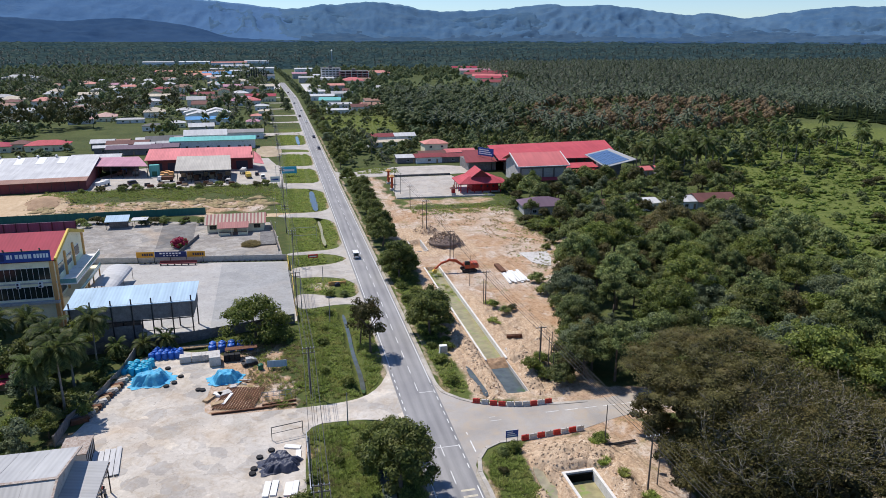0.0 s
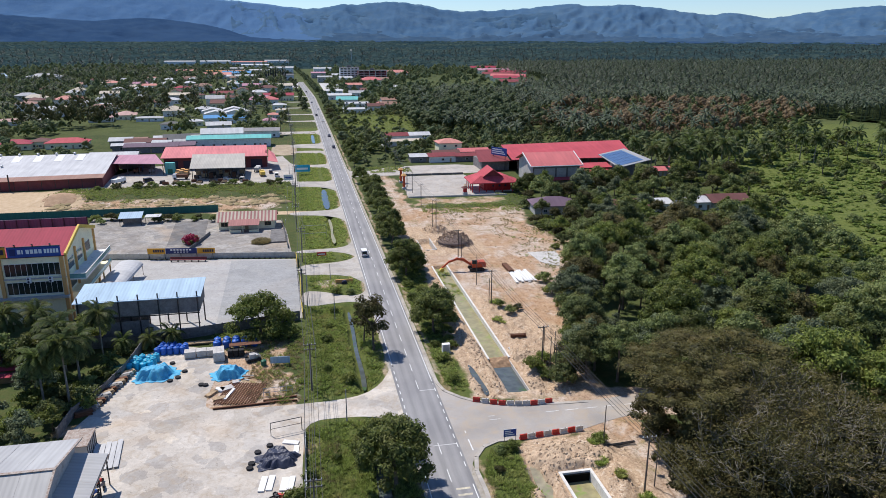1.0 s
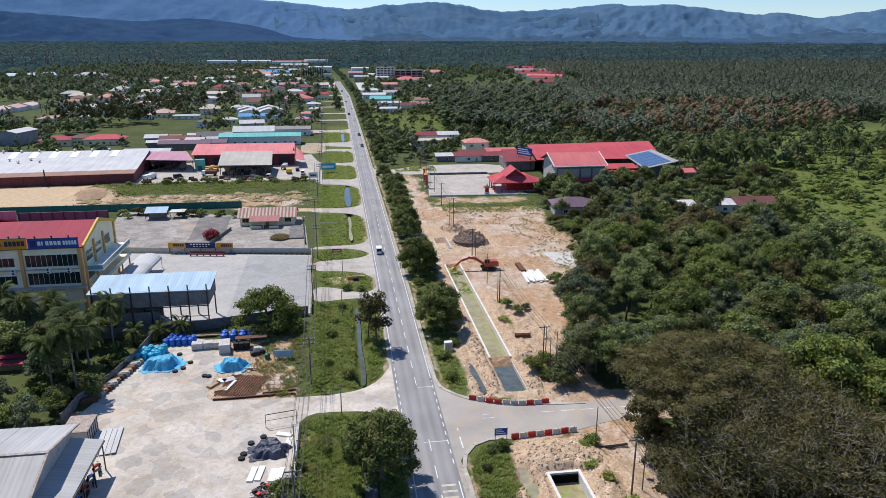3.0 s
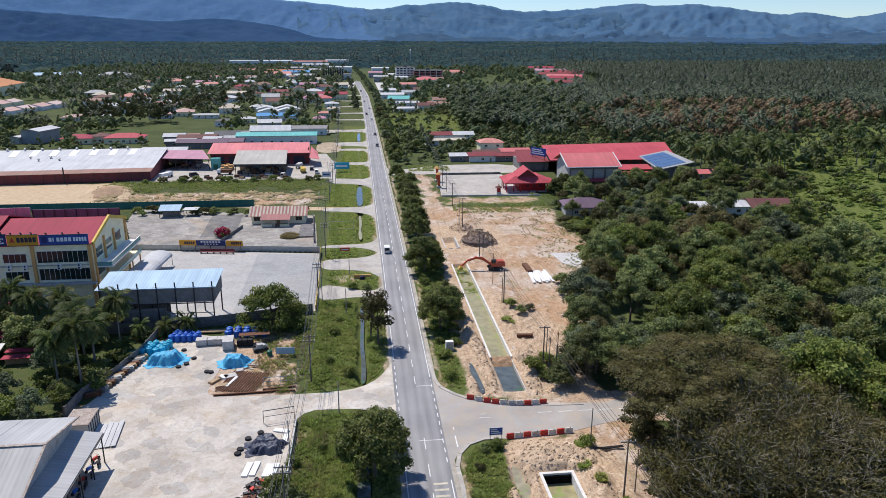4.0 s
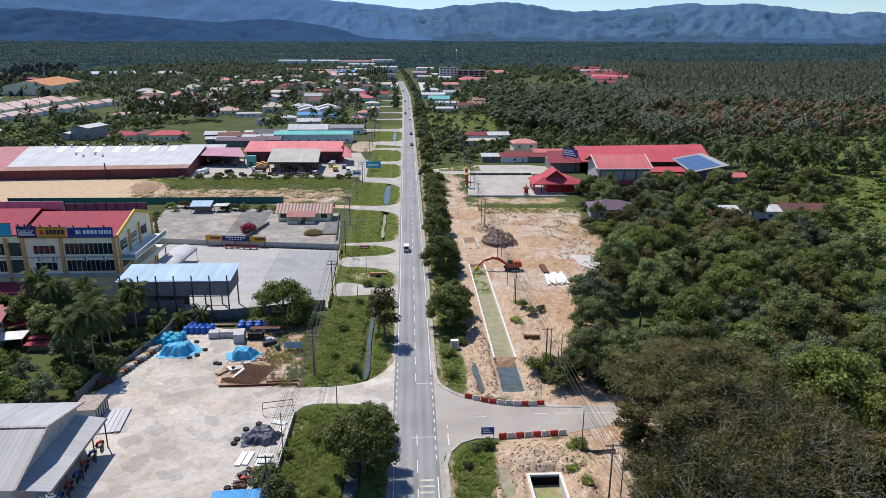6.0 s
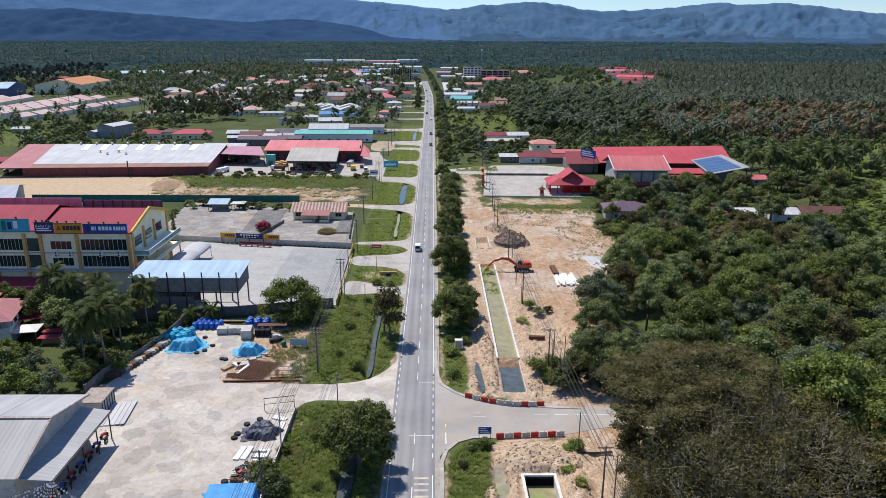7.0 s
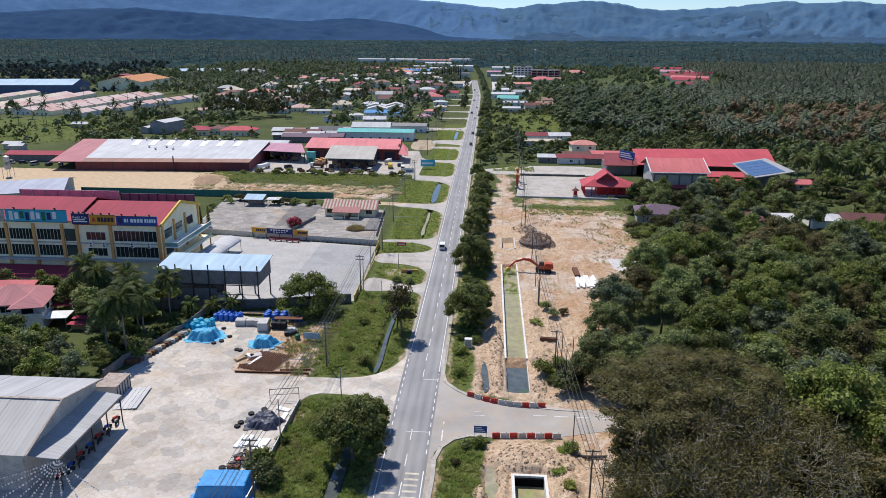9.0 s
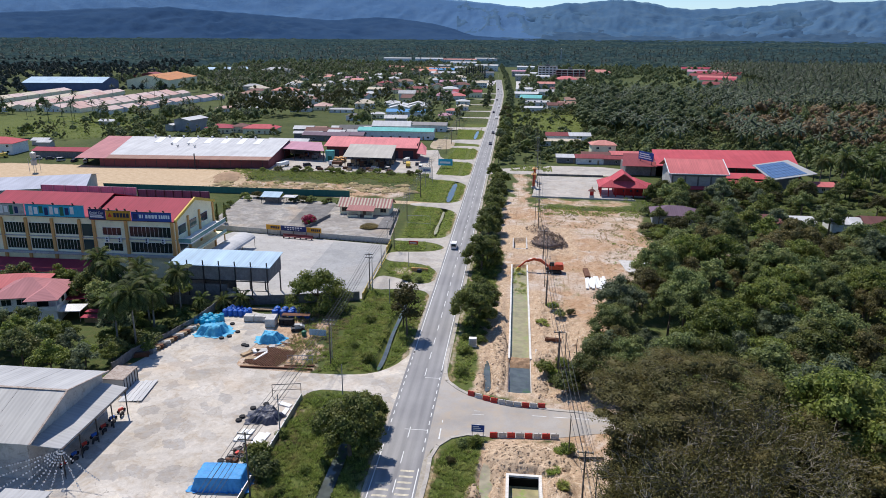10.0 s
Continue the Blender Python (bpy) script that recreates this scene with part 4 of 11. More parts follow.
def house(x, y, w, d, h, rh, rz, roof, wall, kind="gable", along="X", wins=2, label="", storeys=1, name="house", group="", over=0.7):
    m = pose(x, y, 0, 0, 0, rz)
    ob = thing(name, m, label, "house" if name == "house" else name.replace("_", " "), group)
    part("wall", walls(Build(), w, d, h, rh if kind == "gable" else 0, along), wall, ob)
    turned = (along == "X") == (abs(rz) % 180 < 45 or abs(rz) % 180 > 135)
    rb = Build()
    if kind == "gable":
        gable_roof(rb, w, d, h, rh, over, 0.14, along)
    else:
        hip_roof(rb, w, d, h, rh, over)
    part("roof", rb, ROOF[roof, "X" if turned else "Y"], ob)
    for s in range(storeys):
        z = 0.9 + s * 3.0
        for k in range(wins):
            cx = -w / 2 + w * (k + 0.5) / wins
            add_window(ob, cx - 0.75, z, 1.5, 1.2, -d / 2, mullions=1)
    if wins:
        b = Build()
        dx = w / 2 - w * 0.5 / wins - w * 0.5 / wins if wins > 1 else w * 0.3
        b.box(dx - 0.45, -d / 2 - 0.06, 0, dx + 0.45, -d / 2 + 0.02, 2.05)
        part("door", b, M_WOOD, ob)
    return ob


# paint showroom, three floors, with a pitched red roof in two blocks
def paint_showroom():
    y0, y1, xl, xm, xr = 166.3, 190.5, -127.0, -95.5, -72.3
    ob = thing("shop_building", pose(0, 0, 0), "long cream three-storey shop building with ochre pillars and a red roof", "building")
    b = Build().box(xl, y0, 0, xm, y1, 16.2).box(xm, y0 + 0.004, 0, xr, y1, 15.7)
    part("wall", b, M_CREAM, ob)
    part("ledge", Build().box(xl - 0.2, y0 - 1.2, 6.0, xr + 0.2, y0 - 0.01, 6.5).box(xl, y0 - 0.35, 10.55, xr, y0 - 0.01, 10.8), M_GREYR, ob, "grey concrete ledge")
    r = Build()
    for a, c, e, zz in ((xm + 0.3, xr + 0.5, 15.6, 19.0), (xl - 0.5, xm + 0.3, 16.2, 19.8)):
        prof = [(y0 - 0.3, e), (178.6, zz), (y1 + 0.5, e), (y1 + 0.5, e + 0.25), (178.6, zz + 0.25), (y0 - 0.3, e + 0.25)]
        v = [(a, py, pz) for py, pz in prof] + [(c, py, pz) for py, pz in prof]
        r.add(v, [(0, 1, 4, 5), (1, 2, 3, 4), (6, 11, 10, 7), (7, 10, 9, 8)] + [(i, i + 6, 6 + (i + 1) % 6, (i + 1) % 6) for i in range(6)])
    part("roof", r, ROOF["red", "X"], ob, "red ribbed sheet roof")
    g = Build().add([(xr - 0.2, y0, 15.7), (xr, y0, 15.7), (xr, y1, 15.7), (xr - 0.2, y1, 15.7), (xr - 0.2, 178.6, 18.9), (xr, 178.6, 18.9)], [(0, 1, 5, 4), (1, 2, 5), (2, 3, 4, 5), (3, 0, 4)])
    part("gable", g, M_CREAM, ob)
    t = Build()
    for a, c in (((y0 - 0.3, 15.5), (178.6, 18.95)), ((178.6, 18.95), (y1 + 0.5, 15.5))):
        t.add([(xr + 0.15, a[0], a[1]), (xr + 0.62, a[0], a[1]), (xr + 0.62, a[0], a[1] + 0.75), (xr + 0.15, a[0], a[1] + 0.75), (xr + 0.15, c[0], c[1]), (xr + 0.62, c[0], c[1]), (xr + 0.62, c[0], c[1] + 0.75), (xr + 0.15, c[0], c[1] + 0.75)],
              [(0, 1, 2, 3), (4, 7, 6, 5), (0, 4, 5, 1), (1, 5, 6, 2), (2, 6, 7, 3), (3, 7, 4, 0)])
    part("bargeboard", t, M_YELLOW, ob, "yellow painted bargeboard")
    for x in (xr - 0.9, -84.9 - 1.0, -94.9, -98.9, -106.6, -114.0, -121.0):
        part("pillar", Build().box(x, y0 - 0.45, 0, x + 0.75, y0 - 0.012, 15.6), M_OCHRE, ob, "ochre painted pillar")
    for yy in (y0 + 0.3, 173.5, 180.5, y1 - 0.9):
        part("pillar", Build().box(xr + 0.012, yy, 0, xr + 0.4, yy + 0.7, 15.6), M_OCHRE, ob, "ochre painted pillar")
    for z in (7.0, 11.3):
        add_window(ob, -84.8, z, 11.4, 2.9, y0, M_WHITE, M_GLASS, 9)
        add_window(ob, -92.3, z + 0.2, 5.2, 2.2, y0, M_WHITE, M_GLASS, 3)
        add_window(ob, -105.6, z, 6.5, 3.0, y0, M_WHITE, M_GLASS, 6)
        add_window(ob, -113.0, z, 6.2, 3.0, y0, M_WHITE, M_GLASS, 6)
        add_window(ob, -120.0, z, 5.8, 3.0, y0, M_WHITE, M_GLASS, 6)
        b = Build().box(-98.0, y0 - 0.1, z - 0.2, -95.2, y0 - 0.006, z + 3.1)
        part("stair_glazing", b, M_BLUEGL, ob, "tall stairwell glazing")
        for k, x in enumerate((-91.5, -88.0, -80.5, -76.0)):
            b = Build().box(x, y0 - 0.6, z + 2.75 if z < 8 else z - 0.9, x + 0.9, y0 - 0.1, z + 3.4 if z < 8 else z - 0.25)
            c = part("air_conditioner", b, M_WHITE, ob)
            part("fan_grille", Build().tube([(x + 0.4, y0 - 0.63, (z + 3.07 if z < 8 else z - 0.57)), (x + 0.4, y0 - 0.6, (z + 3.07 if z < 8 else z - 0.57))], 0.25, 10), M_SIGNDARK, c)
    for z in (7.2, 11.5):
        for yy in (168.0, 174.6, 181.6):
            b = Build().box(xr + 0.01, yy, z, xr + 0.09, yy + 4.6, z + 2.6)
            wi = part("window", b, M_WHITE, ob)
            part("pane", Build().box(xr + 0.05, yy + 0.12, z + 0.12, xr + 0.12, yy + 4.48, z + 2.48), M_BLUEGL, wi)
    bal = Build().box(xr, 167, 9.6, xr + 3.8, 190, 9.95)
    part("balcony", bal, M_WHITE, ob)
    rail = part("balcony_rail", Build().box(xr + 3.7, 167, 9.95, xr + 3.78, 190, 11.0).box(xr, 166.95, 9.95, xr + 3.78, 167.03, 11.0), M_TEALGL, ob, "turquoise glass balcony railing")
    part("handrail", Build().box(xr, 166.9, 11.0, xr + 3.85, 167.05, 11.08).box(xr + 3.68, 166.9, 11.0, xr + 3.85, 190, 11.08), M_WHITE, rail)
    part("porch_roof", Build().box(xr, 168, 6.2, xr + 3.4, 191, 6.5), M_CREAM, ob)
    part("porch_rail", Build().box(xr + 3.3, 168, 6.51, xr + 3.38, 191, 7.3), M_TEALGL, ob, "turquoise glass railing")
    for yy in (168.5, 176, 183.5, 190):
        part("post", Build().box(xr + 2.9, yy, 0, xr + 3.2, yy + 0.3, 6.195), M_OCHRE, ob)
    # boards along the eaves
    for x0, x1, z0, z1, mt, lab in ((-83.4, -72.6, 15.9, 18.2, M_SIGNBLUE, "blue paint brand board"), (-90.4, -83.7, 15.9, 18.4, M_SIGNYEL, "amber paint brand board with dark bars"), (-95.2, -90.6, 16.0, 18.6, M_NAVY, "navy shop name board"), (-112.8, -96.4, 16.3, 19.4, M_TEALP, "printed shop banner with pale shapes"), (-127, -113.2, 16.3, 19.4, M_GREYR, "grey printed shop banner")):
        s = part("sign_board", Build().box(x0, y0 - 0.75, z0, x1, y0 - 0.55, z1), mt, ob, lab)
        part("top_frame", Build().box(x0 - 0.1, y0 - 0.8, z1, x1 + 0.1, y0 - 0.5, z1 + 0.12), M_STEEL, s)
        part("bottom_frame", Build().box(x0 - 0.1, y0 - 0.8, z0 - 0.12, x1 + 0.1, y0 - 0.5, z0), M_STEEL, s)
        q = Build()
        if mt is M_SIGNBLUE:
            part("logo_patch", Build().box(x0 + 0.5, y0 - 0.79, z0 + 0.4, x0 + 1.7, y0 - 0.752, z1 - 0.4), M_NAVY, s)
            for k, wd in enumerate((0.95, 0.4, 0.95, 0.95, 0.95, 0.95)):
                part("lettering", Build().box(x0 + 2.1 + k * 0.86, y0 - 0.79, z0 + 0.75, x0 + 2.1 + k * 0.86 + wd * 0.68, y0 - 0.752, z1 - 0.6), M_LETTER, s)
            for k in range(5):
                part("lettering", Build().box(x0 + 7.5 + k * 0.62, y0 - 0.79, z0 + 0.75, x0 + 7.95 + k * 0.62, y0 - 0.752, z1 - 0.6), M_LETTER, s)
        elif mt is M_SIGNYEL:
            for k in range(5):
                part("lettering", Build().box(x0 + 2.1 + k * 0.88, y0 - 0.79, z0 + 0.75, x0 + 2.8 + k * 0.88, y0 - 0.752, z1 - 0.6), M_SIGNDARK, s)
            part("logo_patch", Build().side([(x0 + 0.5, z0 + 0.8), (x0 + 1.7, z0 + 0.8), (x0 + 1.1, z1 - 0.5)], y0 - 0.79, y0 - 0.752), M_REDP, s)
        elif mt is M_NAVY:
            tx = bpy.data.curves.new("shop_words", "FONT")
            tx.body, tx.size, tx.extrude = "Kedai Cat", 0.95, 0.01
            tx.materials.append(M_LETTER)
            o = new("lettering", tx)
            o.parent = s
            o.matrix_basis = pose(x0 + 0.25, y0 - 0.77, z0 + 1.4, 90)
            part("small_lettering", q.box(x0 + 0.4, y0 - 0.79, z0 + 0.45, x1 - 0.5, y0 - 0.752, z0 + 0.75).box(x0 + 0.4, y0 - 0.79, z0 + 0.95, x1 - 1.0, y0 - 0.752, z0 + 1.2), M_LETTER, s)
        else:
            for k in range(9):
                a = x0 + 1.0 + k * 1.45
                if a < x1 - 1.4:
                    part("printed_shape", Build().box(a, y0 - 0.79, z0 + 0.3 + 0.25 * (k % 3), a + 1.0, y0 - 0.752, z1 - 0.4 - 0.3 * (k % 2)), (M_WHITEP, M_NAVY, M_GREENP, M_LETTER)[(k * 3) % 4], s)
        for k in range(3):
            a = x0 + (x1 - x0) * (k + 0.5) / 3
            part("floodlight", Build().box(a - 0.15, y0 - 1.3, z1 + 0.5, a + 0.15, y0 - 1.0, z1 + 0.75).box(a - 0.03, y0 - 1.2, z1 + 0.1, a + 0.03, y0 - 0.6, z1 + 0.5), M_STEEL, s)
    # billboards standing behind the ridge
    for x0, x1, col in ((-126, -96, "mauve"), (-95.5, -73.5, "plum")):
        s = part("rear_billboard", Build().box(x0, 191.6, 15.5, x1, 191.9, 18.9 if col == "mauve" else 18.3), ROOF[col, "X"], ob, "back of a tall roadside billboard")
        for k in range(9):
            a = x0 + (x1 - x0) * k / 8
            fr = Build().box(a - 0.08, 191.35, 14.0, a + 0.08, 191.58, 19.0 if col == "mauve" else 18.4)
            part("billboard_strut", fr, M_GALV if col == "mauve" else M_STEEL, s)


paint_showroom()

# red lean-to canopy in front of the showroom
ob = thing("walkway_canopy", pose(0, 0, 0), "long low red sheet canopy over a walkway", "canopy")
part("roof", Build().add([(-128, 157.5, 3.6), (-88.8, 157.5, 3.6), (-90.2, 165.2, 4.6), (-128, 165.2, 4.6), (-128, 157.5, 3.75), (-88.8, 157.5, 3.75), (-90.2, 165.2, 4.75), (-128, 165.2, 4.75)], [(3, 2, 1, 0), (4, 5, 6, 7), (0, 1, 5, 4), (1, 2, 6, 5), (2, 3, 7, 6), (3, 0, 4, 7)]), ROOF["red", "X"], ob)
for k in range(8):
    part("post", Build().box(-126 + k * 4.8, 157.9, -0.2, -125.8 + k * 4.8, 158.1, 3.65), M_STEEL, ob)


# open storage shed with a pale blue roof, beside its grey lot
def blue_shed():
    ob = thing("storage_shed", pose(0, 0, 0), "open steel shed with pale blue roof and sooty walls", "shed")
    x0, x1, y0, y1 = -66.9, -42.4, 151.8, 161.2
    part("roof", Build().add([(x0 - 0.6, y0 - 0.5, 9.1), (x1 + 0.6, y0 - 0.5, 9.1), (x1 + 0.6, y1 + 0.5, 10.0), (x0 - 0.6, y1 + 0.5, 10.0), (x0 - 0.6, y0 - 0.5, 9.25), (x1 + 0.6, y0 - 0.5, 9.25), (x1 + 0.6, y1 + 0.5, 10.15), (x0 - 0.6, y1 + 0.5, 10.15)], [(3, 2, 1, 0), (4, 5, 6, 7), (0, 1, 5, 4), (1, 2, 6, 5), (2, 3, 7, 6), (3, 0, 4, 7)]), ROOF["paleblue", "X"], ob)
    part("upper_wall", Build().box(x0, y0, 5.6, x1, y0 + 0.2, 9.3), M_SOOT, ob, "sooty grey upper wall")
    part("side_wall", Build().box(x1 - 0.2, y0 + 0.21, 5.6, x1, y1, 9.2), M_SOOT, ob)
    part("rear_wall", Build().box(x0, y1 - 0.2, 0, x0 + 12, y1, 9.2), M_SOOT, ob)
    part("low_wall", Build().box(x0, y0 + 0.01, 0, -53.0, y0 + 0.19, 4.4), M_SOOT, ob)
    for k in range(7):
        x = x0 + 0.2 + k * (x1 - x0 - 0.6) / 6
        part("post", Build().box(x, y0 - 0.22, 0, x + 0.25, y0 - 0.01, 10.4), M_STEEL, ob)
        part("post", Build().box(x, y1 - 0.6, 0, x + 0.25, y1 - 0.25, 9.4), M_STEEL, ob)
    part("rail", Build().box(x0, y0 - 0.2, 5.35, x1, y0 - 0.05, 5.55).box(-52, y0 - 0.15, 3.0, x1, y0 - 0.05, 3.12), M_STEEL, ob)


blue_shed()
ob = thing("arched_canopy", pose(-66.8, 189, 0, 0, 0, -4), "white arched sheet canopy on thin posts", "canopy")
b = Build()
for k in range(10):
    a0, a1 = math.pi * k / 10, math.pi * (k + 1) / 10
    b.add([(-3.4 * math.cos(a0), -9, 2.8 + 1.6 * math.sin(a0)), (-3.4 * math.cos(a1), -9, 2.8 + 1.6 * math.sin(a1)), (-3.4 * math.cos(a1), 9, 2.8 + 1.6 * math.sin(a1)), (-3.4 * math.cos(a0), 9, 2.8 + 1.6 * math.sin(a0))], [(0, 1, 2, 3)])
part("roof", b, ROOF["white", "Y"], ob)
for x in (-3.3, 3.2):
    for y in (-8.5, 0, 8.5):
        part("post", Build().box(x, y, 0, x + 0.1, y + 0.1, 2.85), M_STEEL, ob)


def panel_wall(name, pts, h, mat, label, step=3.0, post=True, post_mat=None, category="wall"):
    """A boundary wall of separate panels between posts."""
    ob = tagged(new(name), label, category, "", "structure")
    for (x0, y0), (x1, y1) in zip(pts, pts[1:]):
        L = math.hypot(x1 - x0, y1 - y0)
        n = max(1, round(L / step))
        a = math.atan2(y1 - y0, x1 - x0)
        w = L / n
        me = Build().box(0.06, -0.06, -0.2, w - 0.06, 0.06, h).mesh("panel", mat)
        pm = Build().box(-0.12, -0.13, -0.2, 0.12, 0.13, h + 0.12).mesh("post", post_mat or mat)
        for k in range(n):
            x, y = x0 + (x1 - x0) * k / n, y0 + (y1 - y0) * k / n
            part("panel", me, None, ob, at=pose(x, y, 0, 0, 0, math.degrees(a)))
            if post:
                part("post", pm, None, ob, at=pose(x, y, 0, 0, 0, math.degrees(a)))
    return ob


panel_wall("boundary_wall_north", [(-88, 215.8), (-22.0, 205.9)], 1.7, M_PANEL, "pale precast panel wall with a kerb of dark tyres")
b = Build()
for k in range(26):
    x = -62 + k * 1.55
    b.lathe([(0.36, 0), (0.42, 0.1), (0.36, 0.22)], 8, (x, 205.4 + (x + 22) * -0.148 - 0.3, 0.06))
solo("tyre_kerb", b, M_BLACK, "row of half-sunk dark tyres along the wall", "tyres")
panel_wall("boundary_wall_south", [(-84, 148.6), (-52.5, 148.9), (-38, 152.3), (-21.2, 156.6)], 2.3, M_DARKCONC, "dark stained concrete boundary wall", 4.0)
panel_wall("boundary_wall_east", [(-20.6, 157.2), (-20.8, 164)], 1.6, M_YELLOW, "short yellow painted gate wall", 3.4)
panel_wall("boundary_wall_gate", [(-21.6, 196), (-21.9, 205.5)], 1.8, M_YELLOW, "yellow painted gate wall", 3.2)
ob = thing("sliding_gate", pose(-20.9, 164, 0), "long yellow steel sliding gate", "gate")
b = Build().box(-0.04, 0.2, 0.2, 0.04, 31.5, 0.3).box(-0.04, 0.2, 1.5, 0.04, 31.5, 1.6)
part("gate_frame", b, M_YELLOW, ob)
bar = Build().box(-0.02, 0, 0.3, 0.02, 0.05, 1.5).mesh("gate_bar", M_STEEL)
for k in range(60):
    part("gate_bar", bar, None, ob, at=pose(-0.016 * k, 0.4 + k * 0.52, 0))


# paint brand board on the boundary wall
ob = thing("wall_sign", pose(-64.3, 211.8, 1.75, 0, 0, -8.5), "long navy and amber paint shop board on the wall", "sign")
part("board", Build().box(5.2, -0.1, 0, 14.2, 0.0, 1.65), M_NAVY, ob, "navy middle board")
q = Build()
for k in range(7):
    q.box(6.6 + k * 0.9, -0.13, 0.95, 7.2 + k * 0.9, -0.102, 1.35)
for k in range(5):
    q.box(7.6 + k * 0.9, -0.13, 0.35, 8.1 + k * 0.9, -0.102, 0.6)
part("lettering", q, M_LETTER, ob)
for x in (0, 14.3):
    s = part("end_board", Build().box(x, -0.1, 0, x + 5.1, 0, 1.65), M_SIGNYEL, ob, "amber end board")
    q = Build()
    for k in range(5):
        part("lettering", Build().box(x + 1.6 + k * 0.65, -0.13, 0.45, x + 2.1 + k * 0.65, -0.102, 1.2), M_SIGNDARK, s)
for k in range(5):
    part("post", Build().box(0.2 + k * 4.6, 0.004, -1.7, 0.35 + k * 4.6, 0.15, 1.6), M_STEEL, ob)


# bungalow with a striped roof in the old lot
def bungalow():
    ob = thing("bungalow", pose(-37.9, 245.3, 0, 0, 0, -2), "small cream bungalow with a faded red and white striped sheet roof", "house")
    part("wall", walls(Build(), 18.4, 7.4, 3.2, 2.0), M_CREAM, ob)
    for k in range(34):
        x = -10 + k * 0.59
        for sgn in (-1, 1):
            v = [(x, 0, 5.35), (x + 0.58, 0, 5.35), (x + 0.58, sgn * 4.7, 2.85), (x, sgn * 4.7, 2.85), (x, 0, 5.45), (x + 0.58, 0, 5.45), (x + 0.58, sgn * 4.7, 2.95), (x, sgn * 4.7, 2.95)]
            part("roof_sheet", Build().add(v, [(0, 1, 2, 3), (7, 6, 5, 4), (0, 4, 5, 1), (3, 2, 6, 7), (0, 3, 7, 4), (1, 5, 6, 2)]), ROOF["brick" if k % 2 else "cream", "X"], ob)
    part("porch_roof", Build().add([(-5.5, -8.6, 2.5), (4.5, -8.6, 2.5), (4.5, -4.4, 3.55), (-5.5, -4.4, 3.55), (-5.5, -8.6, 2.62), (4.5, -8.6, 2.62), (4.5, -4.4, 3.67), (-5.5, -4.4, 3.67)], [(3, 2, 1, 0), (4, 5, 6, 7), (0, 1, 5, 4), (1, 2, 6, 5), (2, 3, 7, 6), (3, 0, 4, 7)]), ROOF["brick", "X"], ob)
    for x in (-5.2, -1, 4.0):
        part("post", Build().box(x, -8.3, 0, x + 0.25, -8.05, 2.55), M_CREAM, ob)
    part("porch_wall", Build().box(-5.2, -8.1, 0, -1.5, -7.95, 0.9), M_CREAM, ob)
    part("porch_wall", Build().box(1.0, -8.1, 0, 4.2, -7.95, 0.9), M_CREAM, ob)
    for x in (-8.4, 5.9):
        add_window(ob, x, 1.1, 2.2, 1.4, -3.7, M_WOOD)
    part("door", Build().box(-0.6, -3.78, 0, 0.5, -3.68, 2.1), M_WOOD, ob)


bungalow()
panel_wall("garden_wall", [(-54, 217), (-49.5, 237)], 1.1, M_DARKCONC, "low stained wall beside the bungalow", 4.0)
panel_wall("garden_wall_east", [(-24.3, 216), (-26.6, 250)], 1.2, M_DARKCONC, "low dark wall along the bungalow lot", 4.0)
flat("bungalow_slab", [(-30, 222.5), (-25, 222.5), (-25.6, 238), (-30, 238)], 0.5, M_DARKCONC, 0.5, "raised dark concrete slab beside the bungalow", "", "slab", 0)
ob = thing("blue_pavilion", pose(-77.4, 256, 0, 0, 0, -1), "small open shelter with a blue sheet roof", "shelter")
part("roof", Build().add([(-3.9, -2.6, 2.6), (3.7, -2.6, 2.6), (3.4, 3, 3.6), (-4.3, 3, 3.6), (-3.9, -2.6, 2.72), (3.7, -2.6, 2.72), (3.4, 3, 3.72), (-4.3, 3, 3.72)], [(3, 2, 1, 0), (4, 5, 6, 7), (0, 1, 5, 4), (1, 2, 6, 5), (2, 3, 7, 6), (3, 0, 4, 7)]), ROOF["paleblue", "X"], ob)
part("wall", Build().box(-3.2, 0.5, 0, 2.6, 2.4, 2.6), M_SOOT, ob)
for x in (-3.6, 3.3):
    part("post", Build().box(x, -2.5, 0, x + 0.15, -2.35, 2.62), M_STEEL, ob)
ob = thing("small_shelter", pose(-70.6, 257, 0), "tiny open shelter with a pale sheet roof", "shelter")
part("roof", Build().box(-2.6, -2.2, 2.4, 2.6, 2.2, 2.52), ROOF["white", "X"], ob)
for x in (-2.3, 2.2):
    part("post", Build().box(x, -2, 0, x + 0.12, -1.9, 2.4), M_STEEL, ob)
    part("post", Build().box(x, 1.9, 0, x + 0.12, 2.0, 2.4), M_STEEL, ob)

# long dark green sheet fence
fence = tagged(new("sheet_fence"), "long teal-green corrugated sheet fence on posts", "fence", "", "structure")
fp = Build().box(0, -0.03, 0, 3.02, 0.03, 2.6).mesh("fence_panel", M_GREENF)
fq = Build().box(-0.06, 0.04, -0.3, 0.06, 0.14, 2.7).mesh("fence_post", M_STEEL)
for k in range(35):
    x = -155 + 3.0 * k
    y = 270.2 - (x + 155) * 0.008
    part("fence_panel", fp, None, fence, at=pose(x, y, 0, 0, 0, -0.45))
    part("fence_post", fq, None, fence, at=pose(x, y, 0, 0, 0, -0.45))


